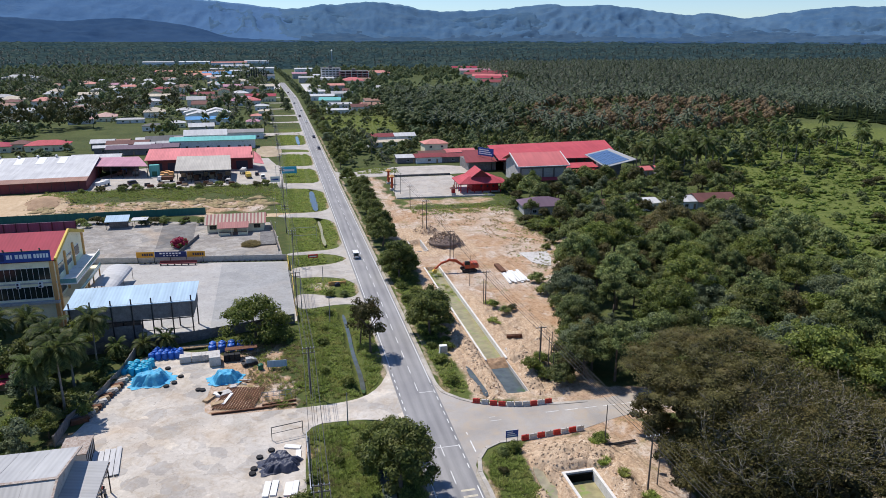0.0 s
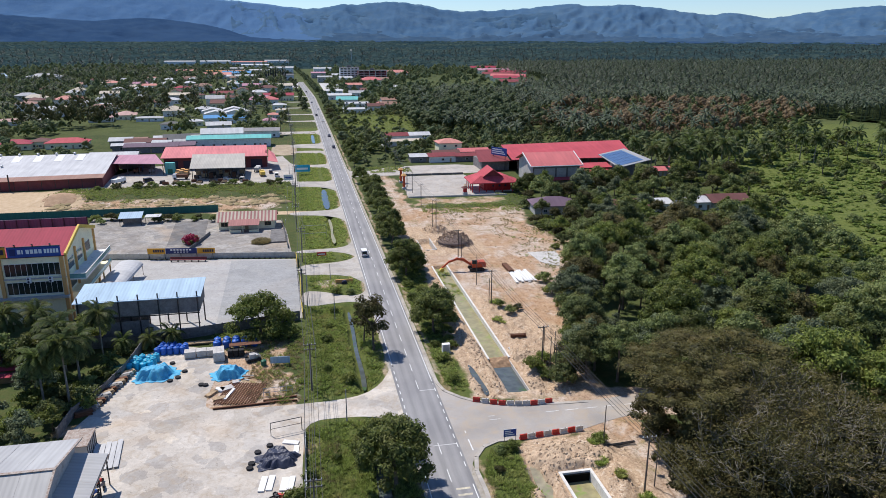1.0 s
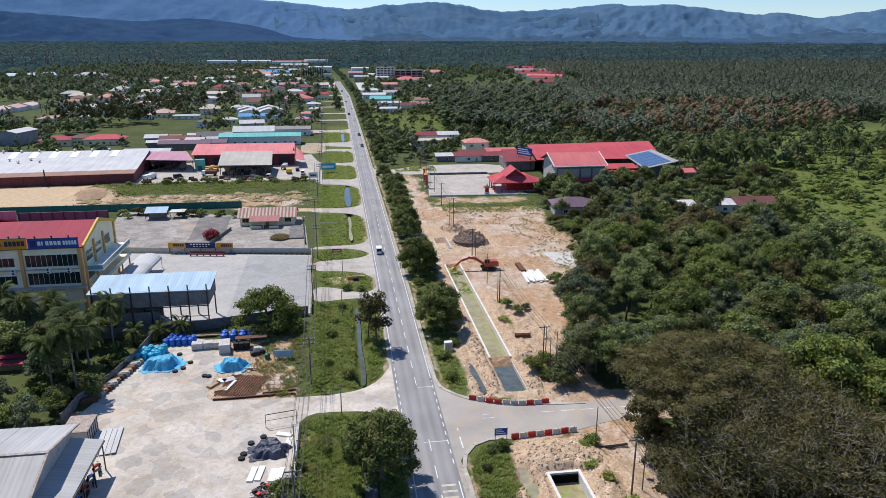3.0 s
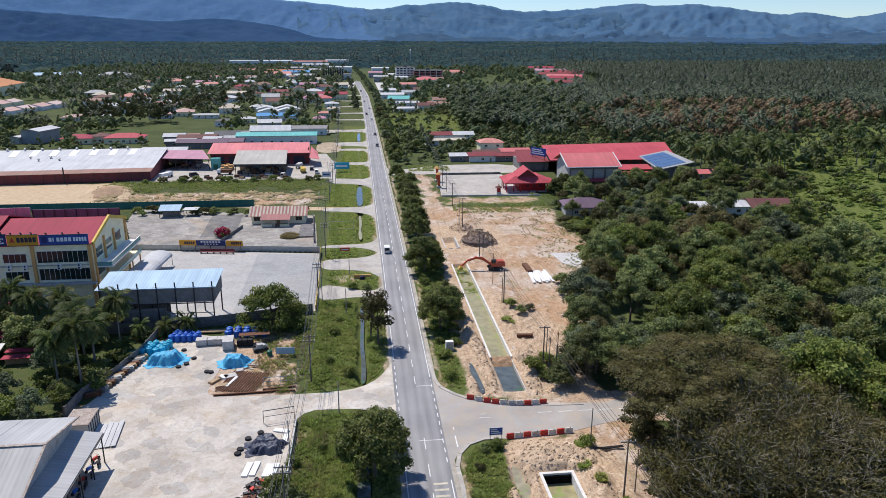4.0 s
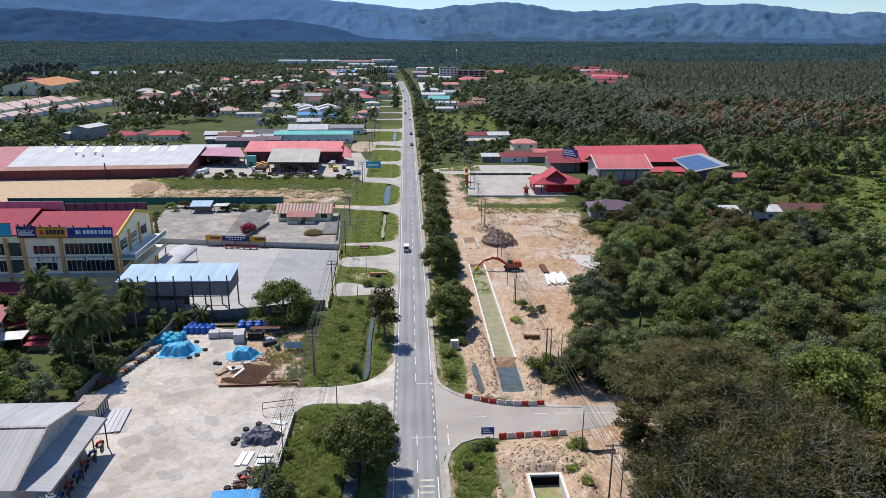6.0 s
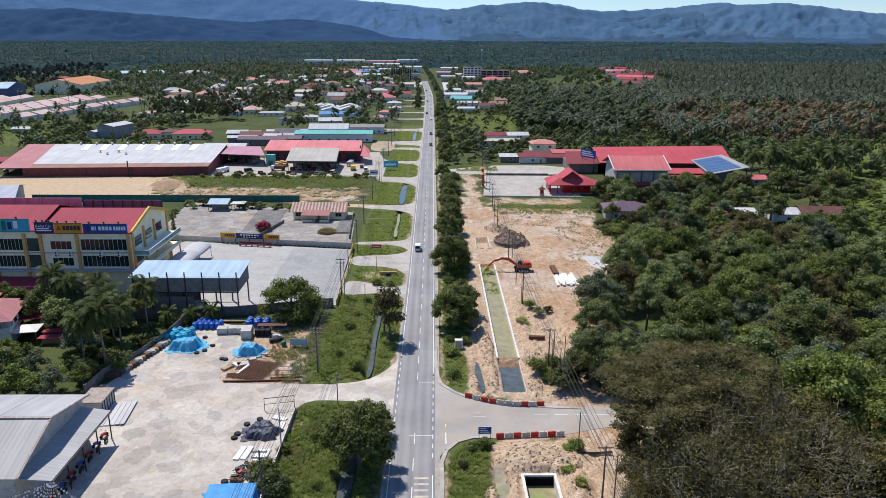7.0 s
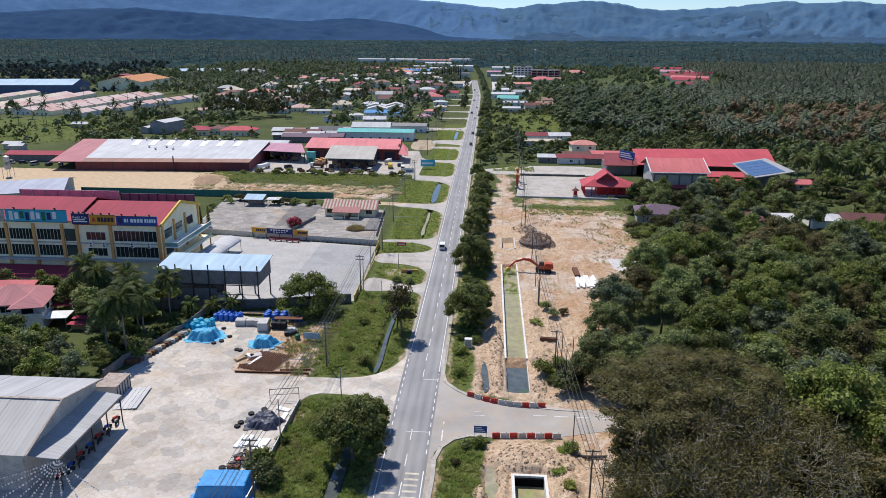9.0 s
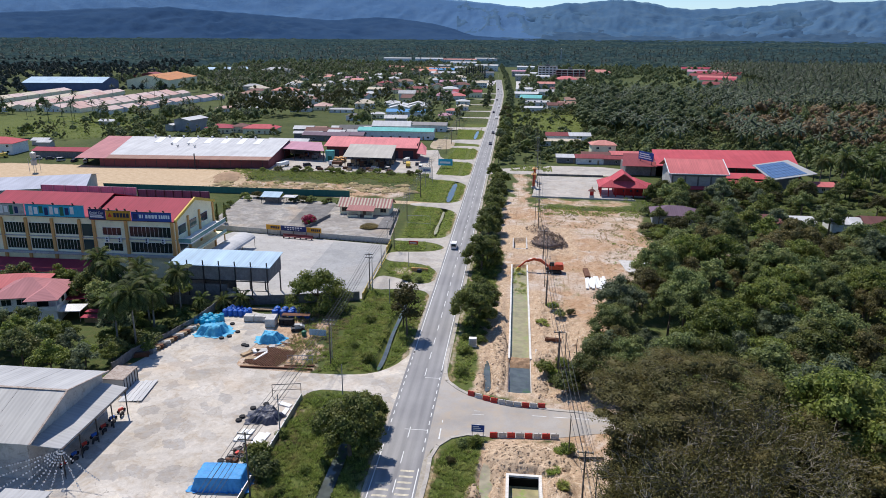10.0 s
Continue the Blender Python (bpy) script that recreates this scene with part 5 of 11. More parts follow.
# big warehouse: white roof with a red strip, dark red wall; its front runs a little askew
def warehouse():
    ob = thing("warehouse", pose(0, 0, 0), "long low warehouse with white sheet roof and dark red walls", "warehouse")
    xr, e, r = -103.0, 3.9, 7.7

    def front(x):
        return 325.0 + (x + 103) * 0.066

    def rear(x):
        return 369.0 + (x + 106) * 0.03

    def wall(x0, y0, x1, y1, z1, t=0.25):
        return [(x0, y0, -0.2), (x1, y1, -0.2), (x1, y1 + t, -0.2), (x0, y0 + t, -0.2), (x0, y0, z1), (x1, y1, z1), (x1, y1 + t, z1), (x0, y0 + t, z1)]

    six = [(3, 2, 1, 0), (4, 5, 6, 7), (0, 1, 5, 4), (1, 2, 6, 5), (2, 3, 7, 6), (3, 0, 4, 7)]
    xl = -186.0
    b = Build().add(wall(xl, front(xl), xr, front(xr), e + 0.35), six).add(wall(xl - 18, rear(xl) - 0.3, xr - 3, rear(xr) - 0.3, r - 0.3), six)
    b.add([(xr - 0.25, front(xr) + 0.26, -0.2), (xr, front(xr) + 0.26, -0.2), (xr - 3.2, rear(xr) - 0.31, -0.2), (xr - 3.45, rear(xr) - 0.31, -0.2), (xr - 0.25, front(xr) + 0.26, e + 0.2), (xr, front(xr) + 0.26, e + 0.2), (xr - 3.2, rear(xr) - 0.31, r - 0.4), (xr - 3.45, rear(xr) - 0.31, r - 0.4)], six)
    part("wall", b, M_OXIDE, ob, "dark red wall")
    for k in range(16):
        x = xl + 2.0 + k * 5.2
        part("wall_post", Build().box(x, front(x) - 0.14, 0, x + 0.2, front(x) - 0.004, e + 0.2), M_STEEL, ob)

    def slope(xa, xb, da, db, mat, nm, lift=0.0, f0=0.0, f1=1.0):
        """A strip of the roof from xa to xb at the eave; the rear end of each side lies da or db further west."""
        def at(x, d, f):
            return (x - d * f, front(x) - 1.0 + (rear(x) + 0.6 - front(x) + 1.0) * f, e + 0.3 + (r - e) * f + lift)
        v = [at(xa, da, f0), at(xb, db, f0), at(xb, db, f1), at(xa, da, f1)]
        part(nm, Build().add(v + [(p[0], p[1], p[2] + 0.12) for p in v], six), mat, ob)

    slope(-182.5, xr + 0.5, 12, 3.4, ROOF["white", "X"], "roof", 0, 0.15)
    slope(-182.5, xr + 0.5, 12, 3.4, ROOF["rust", "X"], "roof_edge", 0, 0.0, 0.15)
    slope(-197.6, -182.5, 10.5, 12, ROOF["faded", "X"], "roof_end")
    for k in range(7):
        x = -168.0 + k * 8.2
        slope(x, x + 3.4, 10.2 - k, 10.2 - k, M_WHITEP, "skylight", 0.14, 0.70, 0.97)
    for k in range(12):
        x = -172 + k * 8.0 if k < 8 else -158 + (k - 8) * 4.5
        f = 0.97 if k < 8 else 0.62 - 0.1 * (k % 2)
        y = front(x) - 1.0 + (rear(x) + 1.6 - front(x)) * f
        part("roof_vent", Build().lathe([(0.35, 0), (0.3, 0.5), (0.65, 0.6), (0.7, 0.95), (0.3, 1.25), (0.05, 1.3)], 10, (x - 9 * f, y, e + 0.42 + (r - e) * f)), M_GALV, ob)
    part("chimney", Build().tube([(-138.5, 321.4, 0), (-138.5, 321.4, 7.2)], 0.3, 8), M_STEEL, ob)


warehouse()
house(-110, 381, 22, 8, 5.6, 1.2, 0, "white", M_GREYR, wins=0, label="pale sheet-roofed store behind the warehouse", name="store")
# open red-roofed bay beside the warehouse
ob = thing("open_bay", pose(0, 0, 0), "open truck bay under a dull red sheet roof", "shed")
part("roof", Build().add([(-105, 352, 5.5), (-81.5, 348.5, 5.3), (-89, 371, 6.5), (-106.5, 371, 6.6), (-105, 352, 5.65), (-81.5, 348.5, 5.45), (-89, 371, 6.65), (-106.5, 371, 6.75)], [(3, 2, 1, 0), (4, 5, 6, 7), (0, 1, 5, 4), (1, 2, 6, 5), (2, 3, 7, 6), (3, 0, 4, 7)]), ROOF["mauve", "X"], ob)
for k in range(5):
    part("post", Build().box(-104 + k * 5.4, 352.6 - 0.8 * k, 0, -103.7 + k * 5.4, 352.9 - 0.8 * k, 5.3), M_STEEL, ob)
part("rear_wall", Build().box(-106, 370, 0, -89.5, 370.2, 6.4), M_SOOT, ob)


# factory with salmon roof and grey front canopy
def factory():
    ob = thing("factory", pose(0, 0, 0), "factory shed with a bright salmon sheet roof and red walls", "factory")
    part("wall", Build().box(-84, 363, 0, -35.3, 363.3, 6.3).box(-35.6, 363.31, 0, -35.3, 374, 8.0).box(-84, 374, 0, -35.3, 374.3, 8.6), M_OXIDE, ob, "dark red wall")
    part("roof", Build().add([(-85, 360.2, 6.0), (-34.6, 359.4, 6.0), (-35.4, 375, 9.2), (-84.6, 376, 9.2), (-85, 360.2, 6.2), (-34.6, 359.4, 6.2), (-35.4, 375, 9.4), (-84.6, 376, 9.4)], [(3, 2, 1, 0), (4, 5, 6, 7), (0, 1, 5, 4), (1, 2, 6, 5), (2, 3, 7, 6), (3, 0, 4, 7)]), ROOF["rosered", "X"], ob)
    part("side_roof", Build().add([(-34.4, 353, 4.6), (-29.5, 354, 3.6), (-31.5, 371, 5.0), (-34.6, 373, 7.4), (-34.4, 353, 4.75), (-29.5, 354, 3.75), (-31.5, 371, 5.15), (-34.6, 373, 7.55)], [(3, 2, 1, 0), (4, 5, 6, 7), (0, 1, 5, 4), (1, 2, 6, 5), (2, 3, 7, 6), (3, 0, 4, 7)]), ROOF["rosered", "Y"], ob)
    # dark panels on the closed wall stand in for shade inside the bays
    for k in range(6):
        part("bay_opening", Build().box(-83 + k * 8.0, 362.9, 0, -77.5 + k * 8.0, 362.995, 4.2), M_SIGNDARK, ob, "dark panel for the shaded inside of a bay")
    can = thing("front_canopy", pose(0, 0, 0), "large grey sheet canopy over an open loading bay", "canopy")
    part("roof", Build().add([(-68, 332.4, 5.4), (-43.6, 331.2, 5.4), (-45, 355, 8.2), (-69.4, 356, 8.2), (-68, 332.4, 5.55), (-43.6, 331.2, 5.55), (-45, 355, 8.35), (-69.4, 356, 8.35)], [(3, 2, 1, 0), (4, 5, 6, 7), (0, 1, 5, 4), (1, 2, 6, 5), (2, 3, 7, 6), (3, 0, 4, 7)]), ROOF["stone", "X"], can)
    for k in range(5):
        part("post", Build().box(-67.2 + k * 5.7, 332.8 - 0.2 * k, 0, -66.9 + k * 5.7, 333.1 - 0.2 * k, 5.4), M_STEEL, can)
        part("post", Build().box(-68.5 + k * 5.7, 354, 0, -68.2 + k * 5.7, 354.3, 8.0), M_STEEL, can)
    part("rear_wall", Build().box(-68.8, 354.8, 0, -45.6, 355, 8.0), M_SOOT, can)
    for k in range(4):
        part("truss", Build().box(-67.0 + k * 5.7, 333.2, 5.0, -66.9 + k * 5.7, 354, 5.3), M_STEEL, can)


factory()

# two-storey house with red hip roof at the edge of the lawn
def villa():
    ob = thing("villa", pose(-93.6, 139.2, 0, 0, 0, 16), "white two-storey house with faded red hipped roofs and a balcony", "house")
    part("wall", Build().box(-6.5, -4.6, -0.2, 4.2, 5, 6.0), M_WHITE, ob)
    part("roof", hip_roof(Build(), 11.4, 9.8, 6.0, 2.9, 1.0), ROOF["faded", "X"], ob, at=pose(-1.1, 0.2, 0))
    part("rear_roof", hip_roof(Build(), 14, 8, 5.4, 2.0, 0.8), ROOF["pink", "X"], ob, at=pose(-7, 6.5, 0.6))
    wing = part("wing_wall", Build().box(1.2, -7.2, -0.2, 6.4, -4.62, 3.1).box(4.22, -4.6, -0.2, 6.4, 3.0, 5.6), M_WHITE, ob)
    part("wing_roof", hip_roof(Build(), 5.8, 11.0, 5.7, 1.9, 0.7), ROOF["faded", "Y"], ob, at=pose(3.7, -2.0, 0.25))
    part("balcony_slab", Build().box(1.0, -7.4, 3.104, 6.7, -4.62, 3.35), M_WHITE, ob)
    for a in ((1.05, -7.35, 1.2, -4.7), (6.5, -7.35, 6.65, -4.7), (1.21, -7.35, 6.49, -7.2)):
        part("parapet", Build().box(a[0], a[1], 3.354, a[2], a[3], 4.2), M_WHITE, ob)
    for x in (1.1, 6.45):
        part("column", Build().box(x, -7.3, 4.204, x + 0.2, -7.1, 5.85), M_WHITE, ob)
    part("balcony_door", Build().box(1.6, -4.66, 3.36, 4.0, -4.605, 5.5), M_GLASS, ob)
    part("porch_roof", Build().box(6.45, -1.2, 3.4, 11.5, 5, 3.55), ROOF["red", "Y"], ob)
    for x in (10.9, 11.2):
        part("porch_post", Build().box(x, -1.0 if x < 11 else 4.6, 0, x + 0.15, -0.85 if x < 11 else 4.75, 3.395), M_WHITE, ob)
    for x, z in ((-5.8, 1.0), (-2.6, 1.0), (-5.8, 3.9), (-2.6, 3.9)):
        add_window(ob, x, z, 2.2, 1.5, -4.6)
    for yy, z in ((-3.6, 1.0), (-0.2, 1.0), (-3.6, 3.7), (-0.2, 3.7)):
        wi = part("window", Build().box(6.404, yy, z, 6.46, yy + 2.0, z + 1.4), M_WHITE, wing)
        part("pane", Build().box(6.44, yy + 0.1, z + 0.1, 6.475, yy + 1.9, z + 1.3), M_GLASS, wi)


villa()
ob = thing("garden_canopy", pose(-84.0, 137.2, 0, 0, 0, 10), "white canvas canopy over garden furniture", "canopy")
part("roof", hip_roof(Build(), 5.2, 4.2, 2.7, 0.9, 0.2), M_WHITEP, ob)
for x in (-2.5, 2.4):
    for y in (-2, 1.9):
        part("post", Build().box(x, y, 0, x + 0.08, y + 0.08, 2.65), M_GALV, ob)
ob = thing("chicken_coop", pose(-76.8, 135.5, 0, 0, 0, 4), "low shed with two rusty red sheet roofs", "shed")
for dy, z in ((0, 1.5), (2.2, 2.0)):
    part("roof", Build().box(-3.6, dy - 1.0, z, 3.6, dy + 1.0, z + 0.1), ROOF["red", "X"], ob)
part("wall", Build().box(-3.2, 0, 0, 3.2, 2.4, 1.5), M_WOOD, ob)


# near warehouse with grey roof and lean-to over machines
def near_store():
    ob = thing("hardware_store", pose(0, 0, 0), "grey weathered sheet-roofed store with a lean-to canopy", "store")
    ye, yr, yb, zr, ze, zb = 78.5, 88.3, 99.3, 9.5, 6.0, 7.3
    xw, xv = -53.2, -52.2
    six = [(3, 2, 1, 0), (4, 5, 6, 7), (0, 1, 5, 4), (1, 2, 6, 5), (2, 3, 7, 6), (3, 0, 4, 7)]
    part("wall", Build().box(-92, ye + 0.5, 0, xw, ye + 0.7, 5.9).box(xw - 0.2, ye + 0.71, 0, xw, yb - 0.6, 6.0).box(-92, yb - 0.8, 0, xw - 0.21, yb - 0.6, 6.9), M_GREYR, ob)
    part("gable", Build().add([(xw - 0.2, ye + 0.5, 6.0), (xw, ye + 0.5, 6.0), (xw, yb - 0.6, 7.1), (xw - 0.2, yb - 0.6, 7.1), (xw - 0.2, yr, zr - 0.1), (xw, yr, zr - 0.1), (xw - 0.2, yb - 0.6, 6.0), (xw, yb - 0.6, 6.0)], [(1, 7, 2, 5), (0, 4, 3, 6), (0, 1, 5, 4), (4, 5, 2, 3), (3, 2, 7, 6)]), M_GREYR, ob)
    for y0, z0, y1, z1, mt, lb, nm in ((ye, ze, yr, zr, "weathered", "front slope of pale sheets", "roof"), (yr + 0.01, zr, yb, zb, "grey", "rear slope of grey sheets", "rear_roof")):
        for k in range(10):
            a, c = -92 + (xv + 92) * k / 10, -92 + (xv + 92) * (k + 1) / 10 - 0.03
            v = [(a, y0, z0), (c, y0, z0), (c, y1, z1), (a, y1, z1)]
            part(nm + "_sheet", Build().add(v + [(p[0], p[1], p[2] + 0.15 + 0.015 * (k % 2)) for p in v], six), ROOF[mt, "X"], ob, lb)
    for y0, z0, y1, z1 in ((ye - 0.1, ze, yr, zr), (yr, zr, yb + 0.1, zb)):
        v = [(xv - 0.25, y0, z0 + 0.18), (xv + 0.06, y0, z0 + 0.18), (xv + 0.06, y1, z1 + 0.18), (xv - 0.25, y1, z1 + 0.18)]
        part("barge_flashing", Build().add(v + [(p[0], p[1], p[2] + 0.1) for p in v], six), M_FLASH, ob, "pale rusting edge flashing")
    part("ridge_cap", Build().box(-92, yr - 0.25, zr + 0.16, xv, yr + 0.25, zr + 0.26), M_FLASH, ob, "rusting ridge cap")
    v = [(xw + 0.02, 79.2, 5.6), (-48.7, 80.0, 4.75), (-48.9, 98.6, 4.85), (xw + 0.02, 98.3, 5.7)]
    part("lean_to_roof", Build().add(v + [(p[0], p[1], p[2] + 0.12) for p in v], six), ROOF["grey", "Y"], ob, "grey lean-to roof")
    part("gutter", Build().add([(-48.75, 80.0, 4.6), (-48.55, 80.0, 4.6), (-48.75, 98.6, 4.7), (-48.95, 98.6, 4.7), (-48.75, 80.0, 4.74), (-48.55, 80.0, 4.74), (-48.75, 98.6, 4.84), (-48.95, 98.6, 4.84)], six), M_STEEL, ob)
    for k in range(5):
        part("post", Build().box(-49.2, 80.5 + k * 4.4, 0, -49.05, 80.65 + k * 4.4, 4.7), M_STEEL, ob)


near_store()
ob = thing("container", pose(-55.8, 108.0, 0, 0, 0, 1), "small corrugated steel container with pale roof", "container")
b = Build().box(-1.9, -2.6, 0.1, 1.9, 2.6, 2.5)
part("body", b, ROOF["grey", "Y"], ob)
part("roof", Build().box(-2.05, -2.75, 2.5, 2.05, 2.75, 2.65), M_FLASH, ob)
for k in range(6):
    part("rib", Build().box(1.9, -2.4 + k * 0.95, 0.1, 1.99, -2.25 + k * 0.95, 2.5), M_STEEL, ob)
sheet_ob = thing("roof_sheet_stack", pose(-51.6, 106.1, 0, 0, 0, 6.5), "stack of white roofing sheets leaning low on the yard", "roofing sheets")
for k in range(5):
    part("roof_sheet", Build().box(-1.9 + k * 0.85, -4, 0.1 + 0.05 * k, -1.15 + k * 0.85, 4 - 0.3 * (k % 2), 0.16 + 0.05 * k), ROOF["white", "X"], sheet_ob)


# temple: pavilion, hall and long building
def temple():
    ob = thing("temple_pavilion", pose(60.5, 290.5, 0, 0, 0, -2), "red temple pavilion with a tiled hip-and-gable roof", "pavilion")
    part("floor", Build().box(-9, -6, -0.1, 9, 6, 0.3), M_CONC, ob)
    part("wall", Build().box(-3.5, -4.5, 0.3, 8, 5, 4.0), M_RED, ob, "deep red wall")
    rb = Build()
    rb.add([(-10, -8, 3.9), (10, -8, 3.9), (10, 7, 3.9), (-10, 7, 3.9), (-10, -8, 4.2), (10, -8, 4.2), (10, 7, 4.2), (-10, 7, 4.2), (-5, -4.2, 6.6), (5, -4.2, 6.6), (5, 3.4, 6.6), (-5, 3.4, 6.6)],
           [(3, 2, 1, 0), (0, 1, 5, 4), (1, 2, 6, 5), (2, 3, 7, 6), (3, 0, 4, 7), (4, 5, 9, 8), (5, 6, 10, 9), (6, 7, 11, 10), (7, 4, 8, 11), (8, 9, 10, 11)])
    part("lower_roof", rb, ROOF["brightred", "X"], ob)
    rb = Build()
    gable_roof(rb, 7.6, 10.2, 6.5, 2.8, 0.5, 0.25, "Y")
    part("upper_roof", rb, ROOF["brightred", "Y"], ob)
    part("gable", Build().add([(-3.7, -4.6, 6.3), (3.7, -4.6, 6.3), (0, -4.6, 9.1), (-3.7, -4.4, 6.3), (3.7, -4.4, 6.3), (0, -4.4, 9.1)], [(0, 1, 2), (5, 4, 3), (0, 3, 4, 1), (1, 4, 5, 2), (2, 5, 3, 0)]), ROOF["maroon", "X"], ob)
    for x in (-9, -6, -3, 0.5, 4, 8.3):
        part("column", Build().tube([(x, -7, 0.2), (x, -7, 4.0)], 0.22, 8), M_RED, ob)
    for x in (-9,):
        for y in (-3, 1, 5):
            part("column", Build().tube([(x, y, 0.2), (x, y, 4.0)], 0.22, 8), M_RED, ob)
    for x in (0.5, 3.2, 5.8):
        part("round_window", Build().tube([(x, -4.58, 2.3), (x, -4.48, 2.3)], 0.5, 12), M_SIGNDARK, ob)
    part("side_roof", Build().add([(8, -4, 4.0), (13, -4, 3.0), (13, 8, 3.0), (8, 8, 4.4), (8, -4, 4.15), (13, -4, 3.15), (13, 8, 3.15), (8, 8, 4.55)], [(3, 2, 1, 0), (4, 5, 6, 7), (0, 1, 5, 4), (1, 2, 6, 5), (2, 3, 7, 6), (3, 0, 4, 7)]), ROOF["brightred", "Y"], ob)

    ob = thing("assembly_hall", pose(0, 0, 0), "tall grey-walled hall with a bright red roof and white verge", "hall")
    x0, x1, y0, y1, e = 81.6, 103.0, 295.5, 316.0, 8.4
    part("wall", Build().box(x0, y0, -0.2, x1, y1, e), M_GREYR, ob)
    r = Build()
    prof = [(y0 - 1.6, e - 0.1), (306, 12.5), (y1 + 1.6, e - 0.1), (y1 + 1.6, e + 0.15), (306, 12.75), (y0 - 1.6, e + 0.15)]
    v = [(x0 - 1.6, a, c) for a, c in prof] + [(x1 + 1.0, a, c) for a, c in prof]
    r.add(v, [(0, 1, 4, 5), (1, 2, 3, 4), (6, 11, 10, 7), (7, 10, 9, 8)] + [(i, i + 6, 6 + (i + 1) % 6, (i + 1) % 6) for i in range(6)])
    part("roof", r, ROOF["pink", "X"], ob)
    fl = Build()
    for a in (x0 - 1.95, x1 + 1.02):
        fl.add([(a, y0 - 1.7, e - 0.15), (a + 0.33, y0 - 1.7, e - 0.15), (a + 0.33, 306, 12.5), (a, 306, 12.5), (a, y0 - 1.7, e + 0.35), (a + 0.33, y0 - 1.7, e + 0.35), (a + 0.33, 306, 13.0), (a, 306, 13.0)], [(3, 2, 1, 0), (4, 5, 6, 7), (0, 1, 5, 4), (1, 2, 6, 5), (2, 3, 7, 6), (3, 0, 4, 7)])
    fl.box(x0 - 1.9, y0 - 2.0, e - 0.2, x1 + 1.3, y0 - 1.62, e + 0.12)
    part("verge", fl, M_WHITEP, ob, "white verge and gutter")
    part("gable", Build().add([(x0, y0, e), (x0 + 0.2, y0, e), (x0 + 0.2, y1, e), (x0, y1, e), (x0, 306, 12.4), (x0 + 0.2, 306, 12.4)], [(0, 1, 5, 4), (1, 2, 5), (2, 3, 4, 5), (3, 0, 4)]), M_GREYR, ob)
    for k in range(5):
        x = x0 + 0.1 + k * 5.25
        part("pillar", Build().box(x - 0.3, y0 - 0.3, 0, x + 0.3, y0 - 0.004, e), M_DARKCONC, ob, "dark pillar")
    part("string_course", Build().box(x0 - 0.3, y0 - 0.35, e - 1.2, x1 + 0.3, y0 - 0.305, e - 0.5), M_SOOT, ob)
    part("skirt_roof", Build().add([(x0 - 0.5, y0 - 3.2, 2.2), (x1 + 0.5, y0 - 3.2, 2.2), (x1 + 0.5, y0 - 0.36, 3.0), (x0 - 0.5, y0 - 0.36, 3.0), (x0 - 0.5, y0 - 3.2, 2.35), (x1 + 0.5, y0 - 3.2, 2.35), (x1 + 0.5, y0 - 0.36, 3.15), (x0 - 0.5, y0 - 0.36, 3.15)], [(3, 2, 1, 0), (4, 5, 6, 7), (0, 1, 5, 4), (1, 2, 6, 5), (2, 3, 7, 6), (3, 0, 4, 7)]), ROOF["brightred", "X"], ob)

    ob = thing("long_hall", pose(0, 0, 0), "long temple building under a single bright red sheet roof", "hall")
    part("wall", Build().box(82, 333, -0.2, 146, 333.3, 6.0).box(82, 349, 0, 146, 349.3, 8.5).box(82, 333.31, 0, 82.3, 348.9, 6).box(145.7, 333.31, 0, 146, 348.9, 6), M_SOOT, ob)
    v = [(80, 322, 6.6), (143, 322, 6.2), (148, 350.5, 10.4), (82.5, 350.5, 9.6)]
    part("roof", Build().add(v + [(a, c, d + 0.2) for a, c, d in v], [(3, 2, 1, 0), (4, 5, 6, 7), (0, 1, 5, 4), (1, 2, 6, 5), (2, 3, 7, 6), (3, 0, 4, 7)]), ROOF["brightred", "X"], ob)
    for k in range(9):
        part("column", Build().box(106 + k * 4.6, 322.6, 0, 106.3 + k * 4.6, 322.9, 6.3), M_RED, ob)
    for a, c, e2, f2, z in ((103.6, 124, 306, 313, 4.6), (103.6, 122, 296.5, 304, 3.0)):
        v = [(a, e2, z), (c, e2, z), (c, f2, z + 1.2), (a, f2, z + 1.2)]
        part("porch_roof", Build().add(v + [(q[0], q[1], q[2] + 0.12) for q in v], [(3, 2, 1, 0), (4, 5, 6, 7), (0, 1, 5, 4), (1, 2, 6, 5), (2, 3, 7, 6), (3, 0, 4, 7)]), ROOF["brightred", "X"], ob)

    # solar roof
    ob = thing("solar_roof_building", pose(0, 0, 0), "pavilion whose hipped roof is covered with blue solar panels", "building")
    part("wall", Build().box(124, 301, -0.2, 133, 309, 7.2), M_SOOT, ob)
    for x, y in ((121.5, 292.2), (132, 299.6), (142.5, 306.9)):
        part("post", Build().box(x, y, -0.2, x + 0.3, y + 0.3, 7.15), M_STEEL, ob)
    lo = [(119.9, 290.6, 7.1), (144.5, 307.9, 7.1), (135.6, 319.4, 10.9), (116.2, 305.1, 10.9)]
    n3 = (Vector(lo[1]) - Vector(lo[0])).cross(Vector(lo[2]) - Vector(lo[0]))
    lo[3] = (lo[3][0], lo[3][1], lo[0][2] - (n3.x * (lo[3][0] - lo[0][0]) + n3.y * (lo[3][1] - lo[0][1])) / n3.z)
